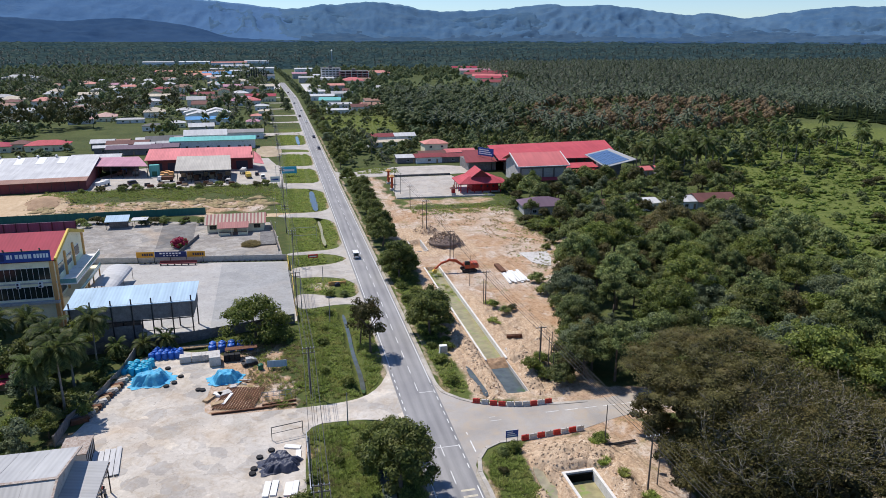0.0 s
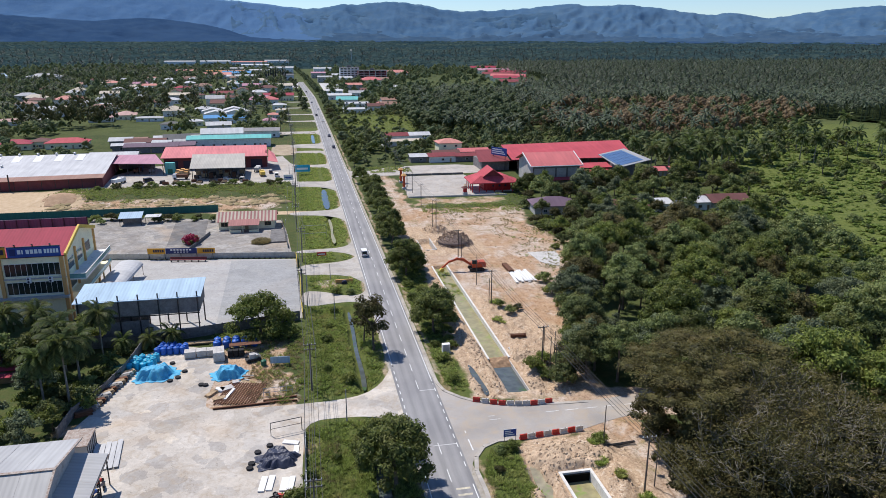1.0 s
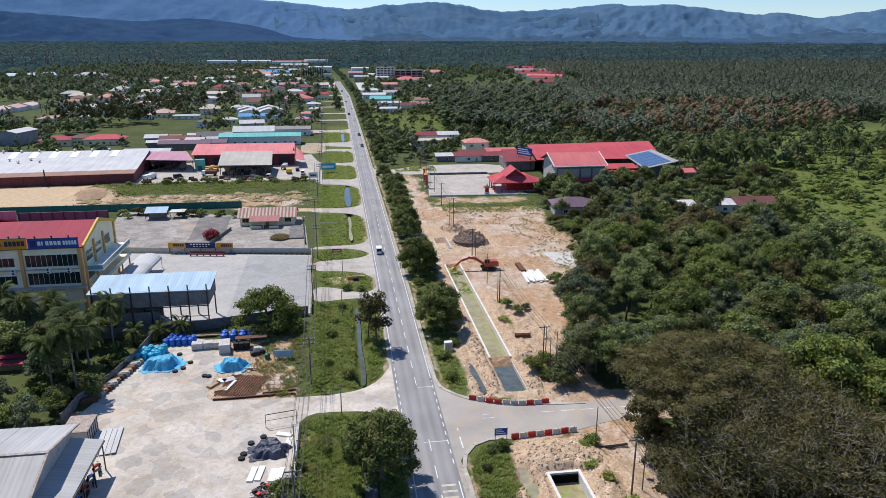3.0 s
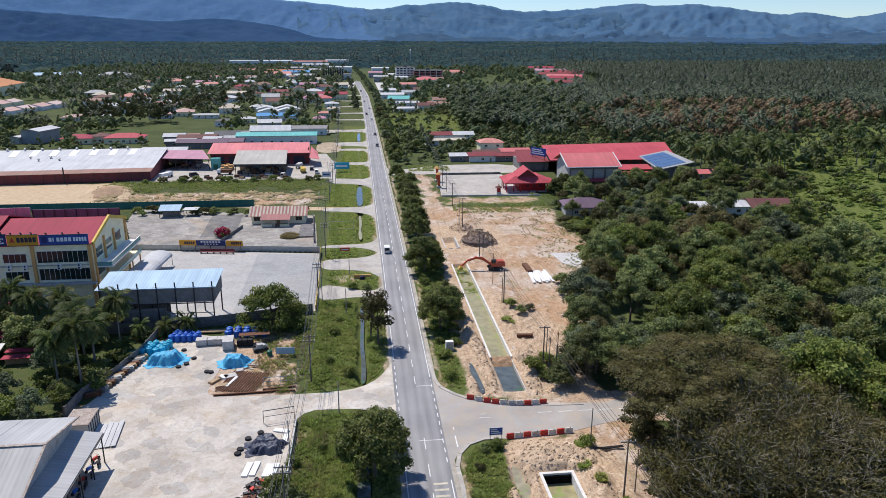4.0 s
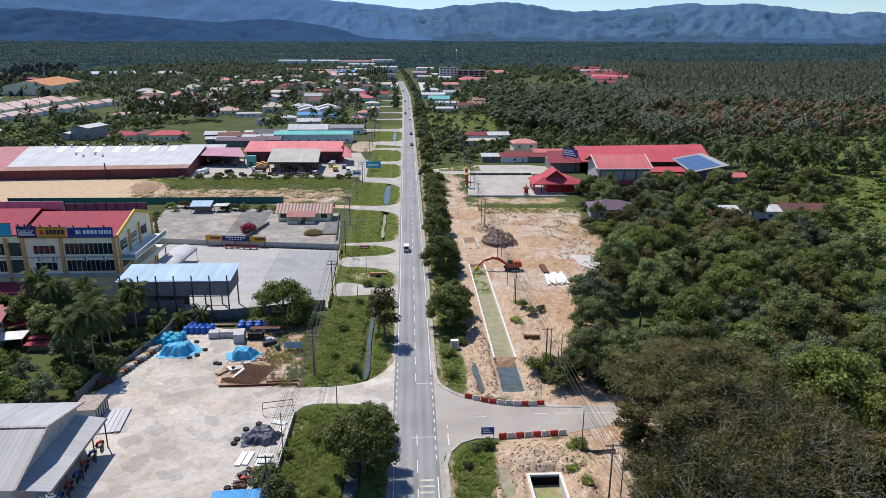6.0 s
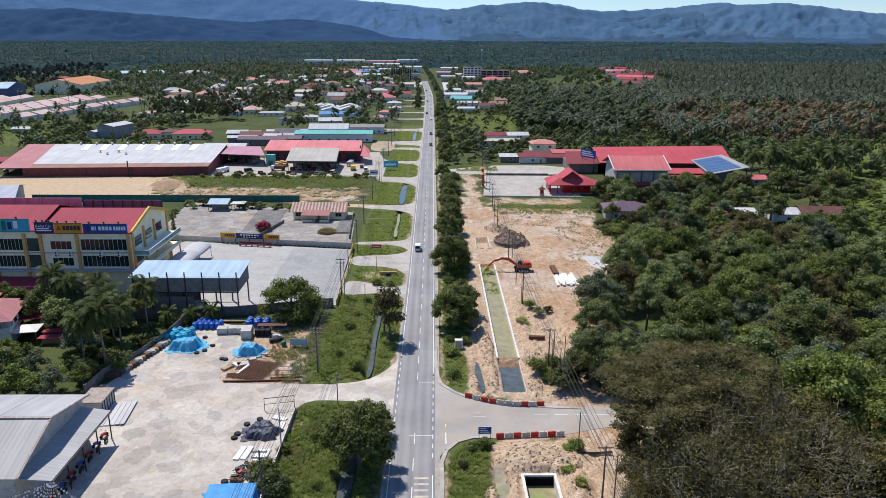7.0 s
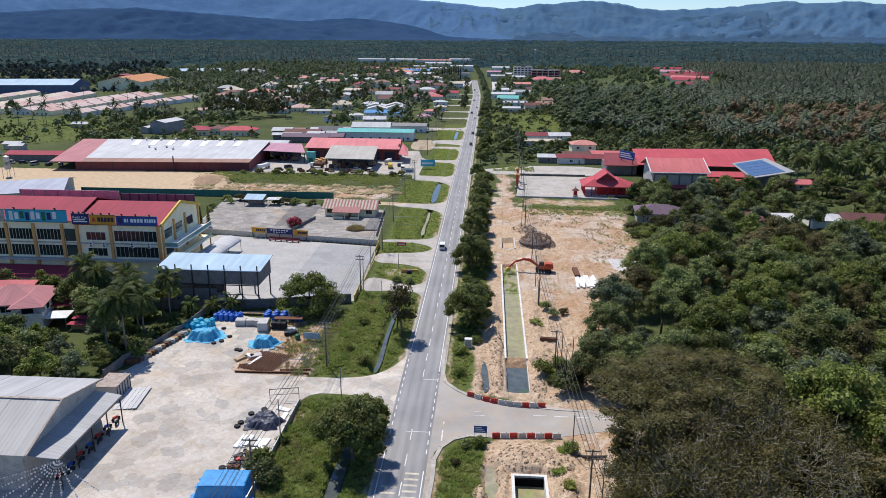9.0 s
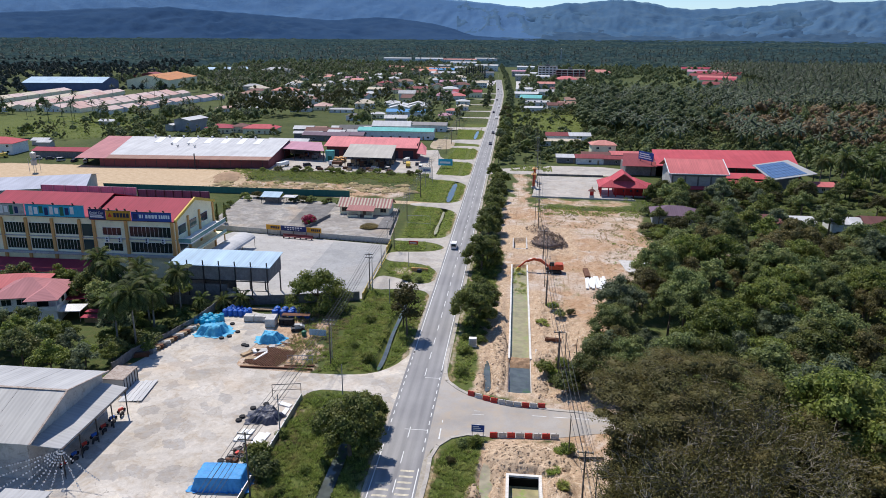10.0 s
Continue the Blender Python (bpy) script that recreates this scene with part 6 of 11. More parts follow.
    part("roof", Build().add(lo + [(a, c, d + 0.25) for a, c, d in lo], [(3, 2, 1, 0), (4, 5, 6, 7), (0, 1, 5, 4), (1, 2, 6, 5), (2, 3, 7, 6), (3, 0, 4, 7)]), ROOF["grey", "X"], ob)
    P = [Vector(q) + Vector((0, 0, 0.32)) for q in lo]
    for i in range(5):
        for j in range(9):
            def at(u, v2):
                return (P[0] * (1 - u) + P[3] * u) * (1 - v2) + (P[1] * (1 - u) + P[2] * u) * v2
            u0, u1, v0, v1 = 0.08 + i * 0.17, 0.08 + i * 0.17 + 0.16, 0.05 + j * 0.085, 0.05 + j * 0.085 + 0.079
            c4 = [at(u0, v0), at(u0, v1), at(u1, v1), at(u1, v0)]
            b = Build().add([tuple(q) for q in c4] + [tuple(q + Vector((0, 0, 0.06))) for q in c4], [(3, 2, 1, 0), (4, 5, 6, 7), (0, 1, 5, 4), (1, 2, 6, 5), (2, 3, 7, 6), (3, 0, 4, 7)])
            part("solar_panel", b, M_SOLAR, ob)

    ob = thing("store_roofs", pose(0, 0, 0), "low store with a dark red roof beside the hall", "store")
    part("wall", Build().box(68, 333, -0.2, 86, 350, 4.6), M_SOOT, ob)
    v = [(66, 330.5, 4.6), (87, 330.5, 4.6), (84, 351, 7.4), (69, 351, 7.4)]
    part("roof", Build().add(v + [(a, c, d + 0.15) for a, c, d in v], [(3, 2, 1, 0), (4, 5, 6, 7), (0, 1, 5, 4), (1, 2, 6, 5), (2, 3, 7, 6), (3, 0, 4, 7)]), ROOF["maroon", "X"], ob)
    ob = thing("billboard", pose(77.5, 336, 0, 0, 0, -58), "blue and white billboard on steel legs beside the hall roof", "billboard")
    part("board", Build().box(-5, -0.15, 6.8, 5, 0.15, 10.6), M_SIGNBLUE, ob)
    for k in range(3):
        part("printed_bar", Build().box(-4.4, -0.19, 7.5 + k * 0.95, 4.2 - k, -0.152, 8.0 + k * 0.95), M_LETTER, ob)
    for x in (-4, 3.8):
        part("leg", Build().box(x, 0.16, 0, x + 0.2, 0.36, 10), M_STEEL, ob)

    ob = thing("gate_shrine", pose(47.3, 281, 0), "small red shrine lantern house with an upswept roof", "shrine")
    part("base", Build().box(-0.9, -0.9, 0, 0.9, 0.9, 1.1), M_CONC, ob)
    part("body", Build().box(-0.7, -0.7, 1.1, 0.7, 0.7, 2.9), M_RED, ob)
    part("roof", Build().prism([(-1.4, -1.4), (1.4, -1.4), (1.4, 1.4), (-1.4, 1.4)], 2.9, 3.6, None, [(-0.5, -0.5), (0.5, -0.5), (0.5, 0.5), (-0.5, 0.5)]), ROOF["brown", "X"], ob)
    part("finial", Build().lathe([(0.35, 3.6), (0.15, 4.0), (0.3, 4.2), (0.02, 4.7)], 8), M_OCHRE, ob)
    for gx, gy in ((24.2, 297), (24.9, 311)):
        ob = thing("dragon_pillar", pose(gx, gy, 0), "orange carved gate pillar of the temple yard", "gate pillar", "temple gate pillars")
        part("base", Build().box(-0.9, -0.9, 0, 0.9, 0.9, 0.8), M_CONC, ob)
        part("shaft", Build().lathe([(0.55, 0.8), (0.5, 1.6), (0.75, 2.1), (0.55, 2.6), (0.5, 5.2), (0.8, 5.5), (0.55, 5.9)], 10), M_ORANGE, ob)
        part("cap", Build().prism([(-1.2, -1.2), (1.2, -1.2), (1.2, 1.2), (-1.2, 1.2)], 5.9, 6.7, None, [(-0.3, -0.3), (0.3, -0.3), (0.3, 0.3), (-0.3, 0.3)]), M_OCHRE, ob)
    panel_wall("temple_wall", [(23.2, 279), (64.2, 277)], 0.6, M_CONC, "low pale kerb wall of the temple yard", 5.0, post=False)
    panel_wall("temple_wall_back", [(26.4, 326.3), (57, 325.8)], 0.9, M_DARKCONC, "low dark wall behind the temple yard", 5.0, post=False)


temple()

# scattered houses: x, y, width, depth, wall height, roof rise, turn
def row(group, specs, roof, wall, label, kind="gable", along="X", wins=2, storeys=1, name="house"):
    for i, (x, y, w, d, h, rh, rz) in enumerate(specs):
        rf = roof if isinstance(roof, str) else roof[i % len(roof)]
        wl = wall if not isinstance(wall, (list, tuple)) else wall[i % len(wall)]
        house(x, y, w, d, h, rh, rz, rf, wl, kind, along, wins, label if isinstance(label, str) else label[i % len(label)], storeys, name, group)


row("", [(73, 246.5, 16, 11, 3.4, 2.4, -6)], "plum", M_GREYR, "low house with a dull plum-brown hipped roof among trees", "hip")
row("", [(99, 241, 16, 10, 3.2, 1.6, 2), (141, 241, 15, 11, 3.2, 2.0, -4)], ["brown", "brown"], M_GREYR, "low house with a rusty brown roof in the scrub", "gable", "X")
row("", [(113, 243, 9, 9, 3.0, 1.0, 2), (129, 242.5, 11, 10, 3.2, 1.2, -4)], "white", M_WHITE, "white sheet-roofed annexe of a scrub house", "gable", "X", 1)
row("", [(146, 307, 9, 7, 2.8, 1.2, 0), (158, 307, 9, 7, 2.8, 1.2, 0)], "pink", M_GREYR, "small faded red-roofed shed in the trees", "gable", "X", 1)
row("", [(41.5, 440, 14, 9, 4.2, 1.4, 3)], "maroon", M_WHITE, "pale bungalow half under a dark red roof", "gable", "X", 2)
row("", [(55, 440.6, 12.5, 9, 4.2, 1.4, 3)], "white", M_WHITE, "pale bungalow half under a white roof", "gable", "X", 2)
row("", [(63.5, 391, 13, 10, 6.2, 2.0, 3)], "salmon", M_CREAM, "two-storey cream house with a faded salmon roof", "hip", "X", 2, 2)
row("sheds beside the temple lane", [(43, 366, 11, 8, 3.0, 1.0, 0), (54, 364.5, 14, 9, 3.2, 1.2, 2), (67, 364, 12, 8, 3.0, 1.0, 0), (74, 376, 16, 8, 3.4, 1.2, 0), (58, 373, 14, 6, 3.4, 1.0, 0)], ["white", "maroon", "maroon", "pink", "brown"], [M_SOOT, M_WHITE], "low lean-to shop with a sheet roof", "gable", "X", 1)
row("", [(42, 424, 24, 7, 3.0, 0.8, 3)], "cream", M_WHITE, "long white marquee roof beside the bungalow", "gable", "X", 0, 1, "marquee")
row("", [(-203, 458, 12, 19, 7.5, 1.2, -14)], "white", M_SHEDG, "tall grey sheet-clad barn with a white roof", "gable", "Y", 0, 1, "barn")
row("", [(-214, 452, 6, 6, 4.0, 0.6, -14)], "white", M_GREYR, "small lean-to of the grey barn", "gable", "Y", 0, 1, "shed")
row("red-roofed bungalows", [(-178, 449, 17, 12, 3.6, 2.0, 3), (-166, 453, 10, 9, 4.0, 1.8, 3), (-151, 450, 22, 12, 3.6, 2.2, 3)], ["red", "brown", "brightred"], M_CREAM, "bungalow with a red hipped roof", "hip", "X", 3)
row("", [(-262, 352, 22, 14, 6.0, 2.6, 4)], "brightred", M_WHITE, "white two-storey house with a red roof", "hip", "X", 4, 2)
row("", [(-218, 345, 34, 9, 3.6, 1.2, 2)], "red", M_SOOT, "long open red-roofed vehicle shed", "gable", "X", 0, 1, "shed")
row("", [(-258, 381, 9, 6, 3.0, 1.0, 5), (-251, 374, 7, 5, 3.0, 0.8, 5), (-271, 474, 12, 6, 3.0, 1.0, -6)], "white", M_GREYR, "small pale-roofed hut in the field", "gable", "X", 0, 1, "hut")
row("dark-roofed workshops", [(-121, 447, 12, 10, 4.2, 1.4, 4), (-100, 424, 28, 9, 3.6, 1.4, -1), (-88, 452, 20, 12, 4.0, 2.2, 8), (-106, 440, 22, 9, 4.0, 1.6, 0), (-84, 425, 14, 9, 3.8, 1.4, 0)], ["white", "plum", "darkgrey", "brown", "plum"], M_SOOT, "low workshop with a patched dark sheet roof", "gable", "X", 2)
row("patched workshops", [(-118, 431, 9, 6, 3.4, 0.9, 6), (-109, 432, 7, 5, 3.6, 0.7, 2), (-96, 434, 10, 6, 4.2, 0.9, -4), (-92, 444, 8, 6, 4.4, 1.0, 8), (-112, 449, 10, 7, 4.0, 1.2, 0), (-99, 452, 9, 6, 4.4, 1.0, 5), (-86, 436, 7, 5, 4.4, 0.8, 0), (-77, 449, 9, 7, 4.6, 1.2, 6)], ["white", "grey", "white", "darkgrey", "rust", "white", "grey", "weathered"], M_SOOT, "small workshop under odd sheets of roofing", "gable", "X", 1, 1, "shed")
row("", [(-59, 439, 47, 11, 5.2, 1.4, 0)], "teal", M_WHITE, "long white shop row under a turquoise roof", "gable", "X", 8)
row("", [(-64.5, 455, 24, 12, 6.4, 2.4, 2)], "white", M_WHITE, "white barrel-roofed hall beside the road", "gable", "X", 2, 1, "hall")
row("", [(-50, 478, 38, 9, 4.4, 1.4, -1)], "patched", M_WHITE, "long row with a black and white patched roof", "gable", "X", 6)
row("", [(-73, 520, 16, 10, 3.8, 1.8, 6)], "white", M_GREYR, "white-roofed house beside the lane", "gable", "X", 2)
row("", [(-72, 563, 30, 12, 4.2, 1.6, 3)], "blue", M_WHITE, "long house with a bright blue sheet roof", "gable", "X", 3)
row("white-roofed houses", [(-82, 592, 16, 12, 4.4, 2.0, 4), (-68, 598, 15, 12, 4.4, 2.0, 4), (-86, 612, 16, 12, 4.6, 2.0, 2), (-70, 618, 16, 12, 4.6, 2.2, 4), (-62, 608, 10, 10, 4.0, 1.6, 4)], "white", M_WHITE, "pale house with a white sheet roof", "gable", "Y", 2)
row("pink-roofed houses", [(-60, 716, 18, 13, 4.6, 2.8, 3), (-44, 719, 16, 12, 4.4, 2.6, 3), (-52, 732, 22, 12, 4.6, 2.6, 3)], ["mauve", "pink", "mauve"], M_WHITE, "house with a dull pink roof", "hip", "X", 2)
row("", [(-36, 756, 30, 12, 5.5, 2.0, -2), (-96, 800, 24, 11, 5.0, 2.0, 0)], ["red", "maroon"], M_CREAM, "long low school block with a red roof", "gable", "X", 5)
row("", [(-34, 663, 12, 9, 4, 1.6, 0), (-31, 620, 10, 8, 3.6, 1.4, 4), (-37, 585, 9, 8, 3.4, 1.5, 0)], ["white", "cream", "salmon"], M_WHITE, "small roadside house with a pale roof", "hip", "X", 2)
row("houses among trees", [(-228, 738, 27, 16, 5.6, 3.0, 5), (-209, 729, 15, 10, 3.8, 1.8, 5), (-229, 662, 13, 11, 3.8, 1.8, 6), (-216, 666, 13, 11, 4.2, 1.8, 6), (-166, 590, 17, 20, 3.6, 2.6, 9), (-151, 604, 15, 17, 3.6, 2.6, 9), (-183, 676, 18, 12, 4.2, 2.2, 5), (-168, 694, 17, 12, 4.2, 2.2, 5), (-118, 622, 16, 13, 4.6, 3.4, 4), (-170, 769, 17, 11, 4.4, 2.0, 5), (-225, 575, 18, 10, 3.0, 1.6, 4), (-207, 584, 10, 9, 3.0, 1.6, 4), (-130, 584, 19, 9, 2.8, 0.9, 3), (-39, 546, 9, 8, 3.4, 1.8, 0), (-106, 532, 13, 10, 3.6, 1.5, -5), (-92, 548, 10, 8, 3.4, 1.4, 10), (-96, 640, 14, 10, 3.8, 1.8, 3)],
    ["salmon", "maroon", "white", "cream", "rosepale", "rosepale", "white", "rosepale", "cream", "grey", "rosepale", "white", "grey", "mauve", "darkgrey", "white", "white"], [M_WHITE, M_CREAM], "suburban house half hidden by trees", "hip", "X", 2)
row("houses far along the road", [(-136, 735, 14, 11, 4, 2, 4), (-120, 790, 15, 11, 4, 2, 3), (-100, 860, 16, 12, 4.4, 2.2, 3), (-150, 900, 17, 12, 4.4, 2.2, -4), (-210, 930, 16, 12, 4.4, 2.2, 5), (-180, 1000, 16, 12, 4.4, 2.2, 3), (-90, 980, 16, 12, 4.4, 2.2, 0), (-250, 1010, 18, 13, 4.4, 2.2, 4), (-300, 900, 18, 13, 4.4, 2.2, 0)],
    ["white", "brown", "white", "red", "cream", "white", "teal", "salmon", "brown"], [M_WHITE, M_CREAM], "distant house half hidden by trees", "hip", "X", 2)
for r0, (xa, ya, dx, n) in enumerate(((-462, 600, -1.0, 7), (-408, 548, -2.0, 9), (-392, 556, -1.6, 9), (-362, 556, 1.4, 9), (-344, 552, 1.6, 9), (-313, 545, 4.2, 8))):
    for k in range(n):
        house(xa + dx * k, ya + k * 19.5, 15.5, 19.2, 3.4, 2.2, 3 - dx * 1.5, (("cream", "cream", "blush") if r0 < 2 else ("blush", "rosepale", "blush"))[(k + r0 + k // 3) % 3], M_WHITE if r0 % 2 else M_CREAM, "gable", "Y", 2, "terraced bungalow with a faded sheet roof", 1, "house", "terrace bungalows", 0.15)
# pale roof colour paints in the sheen of a blue sheet roof
row("", [(-489, 772, 86, 48, 9, 5.0, 9)], "paleblue", M_BLUEWALL, "very long factory with a pale blue ridged roof", "gable", "X", 0, 1, "factory")
row("", [(-415, 842, 50, 88, 10, 5.5, 4)], "orange", M_CREAM, "big cream hall with an orange roof", "gable", "Y", 8, 1, "hall")
row("", [(-462, 905, 40, 24, 9, 4.0, 4)], "maroon", M_OXIDE, "distant brick-red hall behind the factory", "gable", "Y", 0, 1, "hall")
row("", [(-463, 1160, 62, 36, 6, 3.0, 30)], "paleblue", M_WHITE, "long distant shed with a blue roof", "gable", "X", 0, 1, "shed")
row("", [(-362, 1108, 44, 26, 8, 4.0, 3)], "grey", M_WHITE, "distant white hall with a pale grey hipped roof", "hip", "X", 6)
row("market halls", [(-140, 1172, 50, 22, 6, 3, 3), (-108, 1200, 44, 22, 7, 3, 3), (-128, 1225, 60, 20, 7, 3, 3)], ["salmon", "blue", "orange"], M_WHITE, "distant market hall with a low roof", "gable", "X", 5)
row("distant shophouses", [(-250, 1600, 60, 24, 12, 1.5, 2), (-180, 1604, 60, 24, 12, 1.5, 2), (-108, 1560, 70, 24, 12, 1.5, 2), (-55, 1640, 50, 24, 12, 1.5, 2), (-90, 1420, 50, 20, 11, 1.5, 2)], ["grey", "white", "salmon", "grey", "white"], M_WHITE, "distant pale shophouse block", "gable", "X", 8, 3)
row("", [(30, 706, 20, 14, 4.6, 2.4, -8)], "teal", M_WHITE, "house with a turquoise roof among palms", "gable", "X", 2)
row("roadside shops", [(30, 617, 20, 8, 3.6, 1.0, 2), (50, 640, 14, 10, 4.0, 2.0, 2), (62, 655, 18, 12, 4.0, 2.0, 2), (26, 760, 24, 16, 4.5, 1.5, 0), (48, 790, 20, 12, 4.5, 2.0, 0), (24, 830, 18, 12, 4.0, 1.5, 0), (70, 700, 16, 11, 4.0, 2.0, 4)], ["white", "brown", "salmon", "white", "grey", "white", "rust"], M_WHITE, "roadside shop with a sheet roof", "gable", "X", 3)
row("town shops", [(35.5, 668, 24, 7, 3.8, 1.2, 1), (64, 650, 17, 10, 4.4, 2.0, 2), (24, 1052, 22, 14, 7.5, 1.5, 0), (52, 1040, 18, 12, 7.0, 1.5, 3), (25, 905, 14, 12, 4.2, 1.5, 0), (50, 890, 22, 12, 6.6, 2.0, 2), (62, 835, 16, 11, 4.2, 2.0, 2), (48, 1120, 34, 14, 7, 1.6, 2), (18, 1160, 22, 14, 8, 1.6, 0), (100, 1010, 18, 12, 6.5, 2, 3), (95, 880, 18, 12, 4.2, 2, 3), (110, 1100, 22, 12, 5, 2, 3)], ["white", "rust", "grey", "white", "white", "salmon", "brown", "white", "mauve", "rust", "white", "salmon"], [M_WHITE, M_CREAM, M_GREYR], "pale town shop with a low sheet roof", "gable", "X", 4, 2)
row("offices beside the road", [(-40, 1105, 40, 16, 8, 1.5, 0), (-95, 1100, 40, 14, 7, 2, 2), (-30, 900, 16, 12, 6, 2, 0), (-70, 905, 22, 13, 6, 2.2, 3), (-40, 1320, 40, 18, 10, 1.5, 0), (-120, 1320, 50, 18, 9, 1.5, 0), (-80, 1265, 40, 18, 8, 1.5, 0), (-200, 1280, 40, 18, 7, 2, 3), (30, 1300, 30, 18, 9, 1.5, 0)], ["darkgrey", "white", "cream", "mauve", "white", "grey", "white", "salmon", "white"], [M_WHITE, M_GREYR], "distant pale office block with a low roof", "gable", "X", 6, 2)
row("", [(80, 962, 28, 18, 8, 4, 2)], "pink", M_CREAM, "two-storey building with a pink hipped roof", "hip", "X", 4, 2)
row("", [(147, 1203, 40, 20, 6, 4, 4)], "salmon", M_WHITE, "distant hall with a salmon roof", "hip", "X", 3)
row("school blocks", [(346, 1348, 72, 16, 7, 3.0, 0), (330, 1236, 66, 14, 7, 3.0, -20), (332, 1180, 66, 14, 7, 3.0, -28), (300, 1104, 58, 14, 7, 3.0, -28), (296, 1050, 52, 13, 7, 3.0, -28), (284, 1002, 46, 13, 7, 3.0, -28), (266, 926, 38, 13, 6, 3.0, -28)], ["red", "mauve", "red", "maroon", "pink", "red", "maroon"], M_CREAM, "distant school block with a dull red roof", "gable", "X", 6, 2)
row("far sheds in the plantation", [(905, 1290, 40, 16, 6, 2, -30), (925, 1230, 60, 14, 5, 2, -30), (1390, 1500, 80, 20, 7, 3, -40), (560, 1150, 20, 12, 5, 2, -10), (640, 1180, 34, 10, 4, 2, -14)], ["white", "blue", "pink", "white", "grey"], M_WHITE, "distant shed standing in the palms", "gable", "X", 0, 1, "shed")


# more houses of the suburb, spread loosely between the lanes
rs = random.Random(44)
spot = [tuple(o.matrix_basis.translation.xy) for o in scene.objects if o.parent is None and o.name.split(".")[0] == "house"]
got = 0
for _ in range(3000):
    x, y = rs.uniform(-290, -36), rs.uniform(560, 1120)
    if got >= 44 or any(abs(x - a) < 20 and abs(y - c) < 19 for a, c in spot) or abs(x + 118) < 9 or inside(x, y, LAWN_A) > -8 or inside(x, y, LAWN_B) > -8 or y < 560:
        continue
    spot.append((x, y))
    w, d, two = rs.uniform(11, 21), rs.uniform(9, 14), rs.random() < 0.5
    rf = rs.choice(["white", "white", "salmon", "grey", "brown", "rust", "cream", "mauve", "white"])
    tone = {"white": "white", "salmon": "salmon pink", "pink": "pink", "grey": "grey", "brown": "brown", "rust": "rusty", "blue": "blue", "teal": "turquoise", "cream": "cream", "red": "red", "mauve": "mauve"}[rf]
    house(x, y, w, d, 6.4 if two else 4.0, rs.uniform(1.8, 3.0), rs.choice([3, 4, 93, -4, 6]), rf, rs.choice([M_WHITE, M_CREAM, M_WHITE, M_GREYR]), rs.choice(["hip", "gable"]), "X", 2, "%s suburban house with a %s roof" % ("two-storey" if two else "single-storey", tone), 2 if two else 1, "house", "suburban houses")
    got += 1


# pale apartment block and its red-brick neighbour, far down the road
def block(x, y, w, d, floors, wall, label, rz=0):
    ob = thing("apartment_block", pose(x, y, 0, 0, 0, rz), label, "apartment block")
    h = floors * 3.3
    part("wall", Build().box(-w / 2, -d / 2, -0.3, w / 2, d / 2, h), wall, ob)
    for f in range(floors):
        part("slab_edge", Build().box(-w / 2 - 0.6, -d / 2 - 0.9, f * 3.3 + 3.0, w / 2 + 0.6, -d / 2 - 0.01, f * 3.3 + 3.3), M_WHITE, ob)
        for k in range(5):
            part("window", Build().box(-w / 2 + 1 + k * (w - 2) / 5, -d / 2 - 0.08, f * 3.3 + 0.9, -w / 2 + 0.6 + (k + 0.8) * (w - 2) / 5, -d / 2 - 0.005, f * 3.3 + 2.6), M_GLASS, ob)
    for k in range(6):
        x2 = -w / 2 - 0.4 + k * (w + 0.4) / 5
        part("column", Build().box(x2, -d / 2 - 0.95, 0, x2 + 0.5, -d / 2 - 0.5, h), M_WHITE, ob)
    part("roof", Build().box(-w / 2 - 0.4, -d / 2 - 0.4, h + 0.004, w / 2 + 0.4, d / 2 + 0.4, h + 0.5).box(-2.5, -2, h + 0.5, 2.5, 2, h + 3.2), M_DARKCONC, ob)


block(59, 1062, 27, 16, 6, M_WHITE, "pale six-storey apartment block")
block(90, 1040, 40, 14, 5, ROOF["maroon", "X"], "five-storey red-brick block under construction")
ob = thing("lattice_mast", pose(119, 1780, 0), "tall lattice mast at the far end of the road", "mast")
part("shaft", Build().tube([(0, 0, 0), (0, 0, 34)], [1.6, 0.5], 4), M_GALV, ob)
part("dish", Build().lathe([(2.2, 30), (2.6, 31.5), (0.5, 33)], 8), M_GALV, ob)

# ---------------------------------------------------------------- trees and plants
def leaf_quads(rs, pos, nrm, size, slim=0.55):
    """Pointed leaf sprays at the given places, facing roughly the given ways."""
    n = len(pos)
    r = rs.normal(size=(n, 3))
    t = np.cross(nrm, r)
    t /= np.linalg.norm(t, axis=1, keepdims=True) + 1e-9
    b = np.cross(nrm, t)
    L = (size * rs.uniform(0.65, 1.35, n))[:, None] if np.ndim(size) == 0 else size[:, None]
    a, c = t * L * 0.5, b * L * 0.5 * slim
    lift = nrm * L * 0.10
    return np.stack([pos - a, pos + c + lift, pos + a, pos - c + lift], 1).reshape(-1, 3), np.arange(4 * n).reshape(n, 4)


def ball(c, r, rs, nu=8, nv=5, jig=0.12):
    u, v = np.meshgrid(np.arange(nu) * 2 * np.pi / nu, np.linspace(0.18, np.pi - 0.18, nv))
    k = 1 + rs.uniform(-jig, jig, u.shape)
    p = np.stack([c[0] + r[0] * k * np.sin(v) * np.cos(u), c[1] + r[1] * k * np.sin(v) * np.sin(u), c[2] + r[2] * k * np.cos(v)], -1).reshape(-1, 3)
    i = np.arange(nu * nv).reshape(nv, nu)
    f = np.stack([i[:-1], i[1:], np.roll(i[1:], -1, 1), np.roll(i[:-1], -1, 1)], -1).reshape(-1, 4)
    return p, f


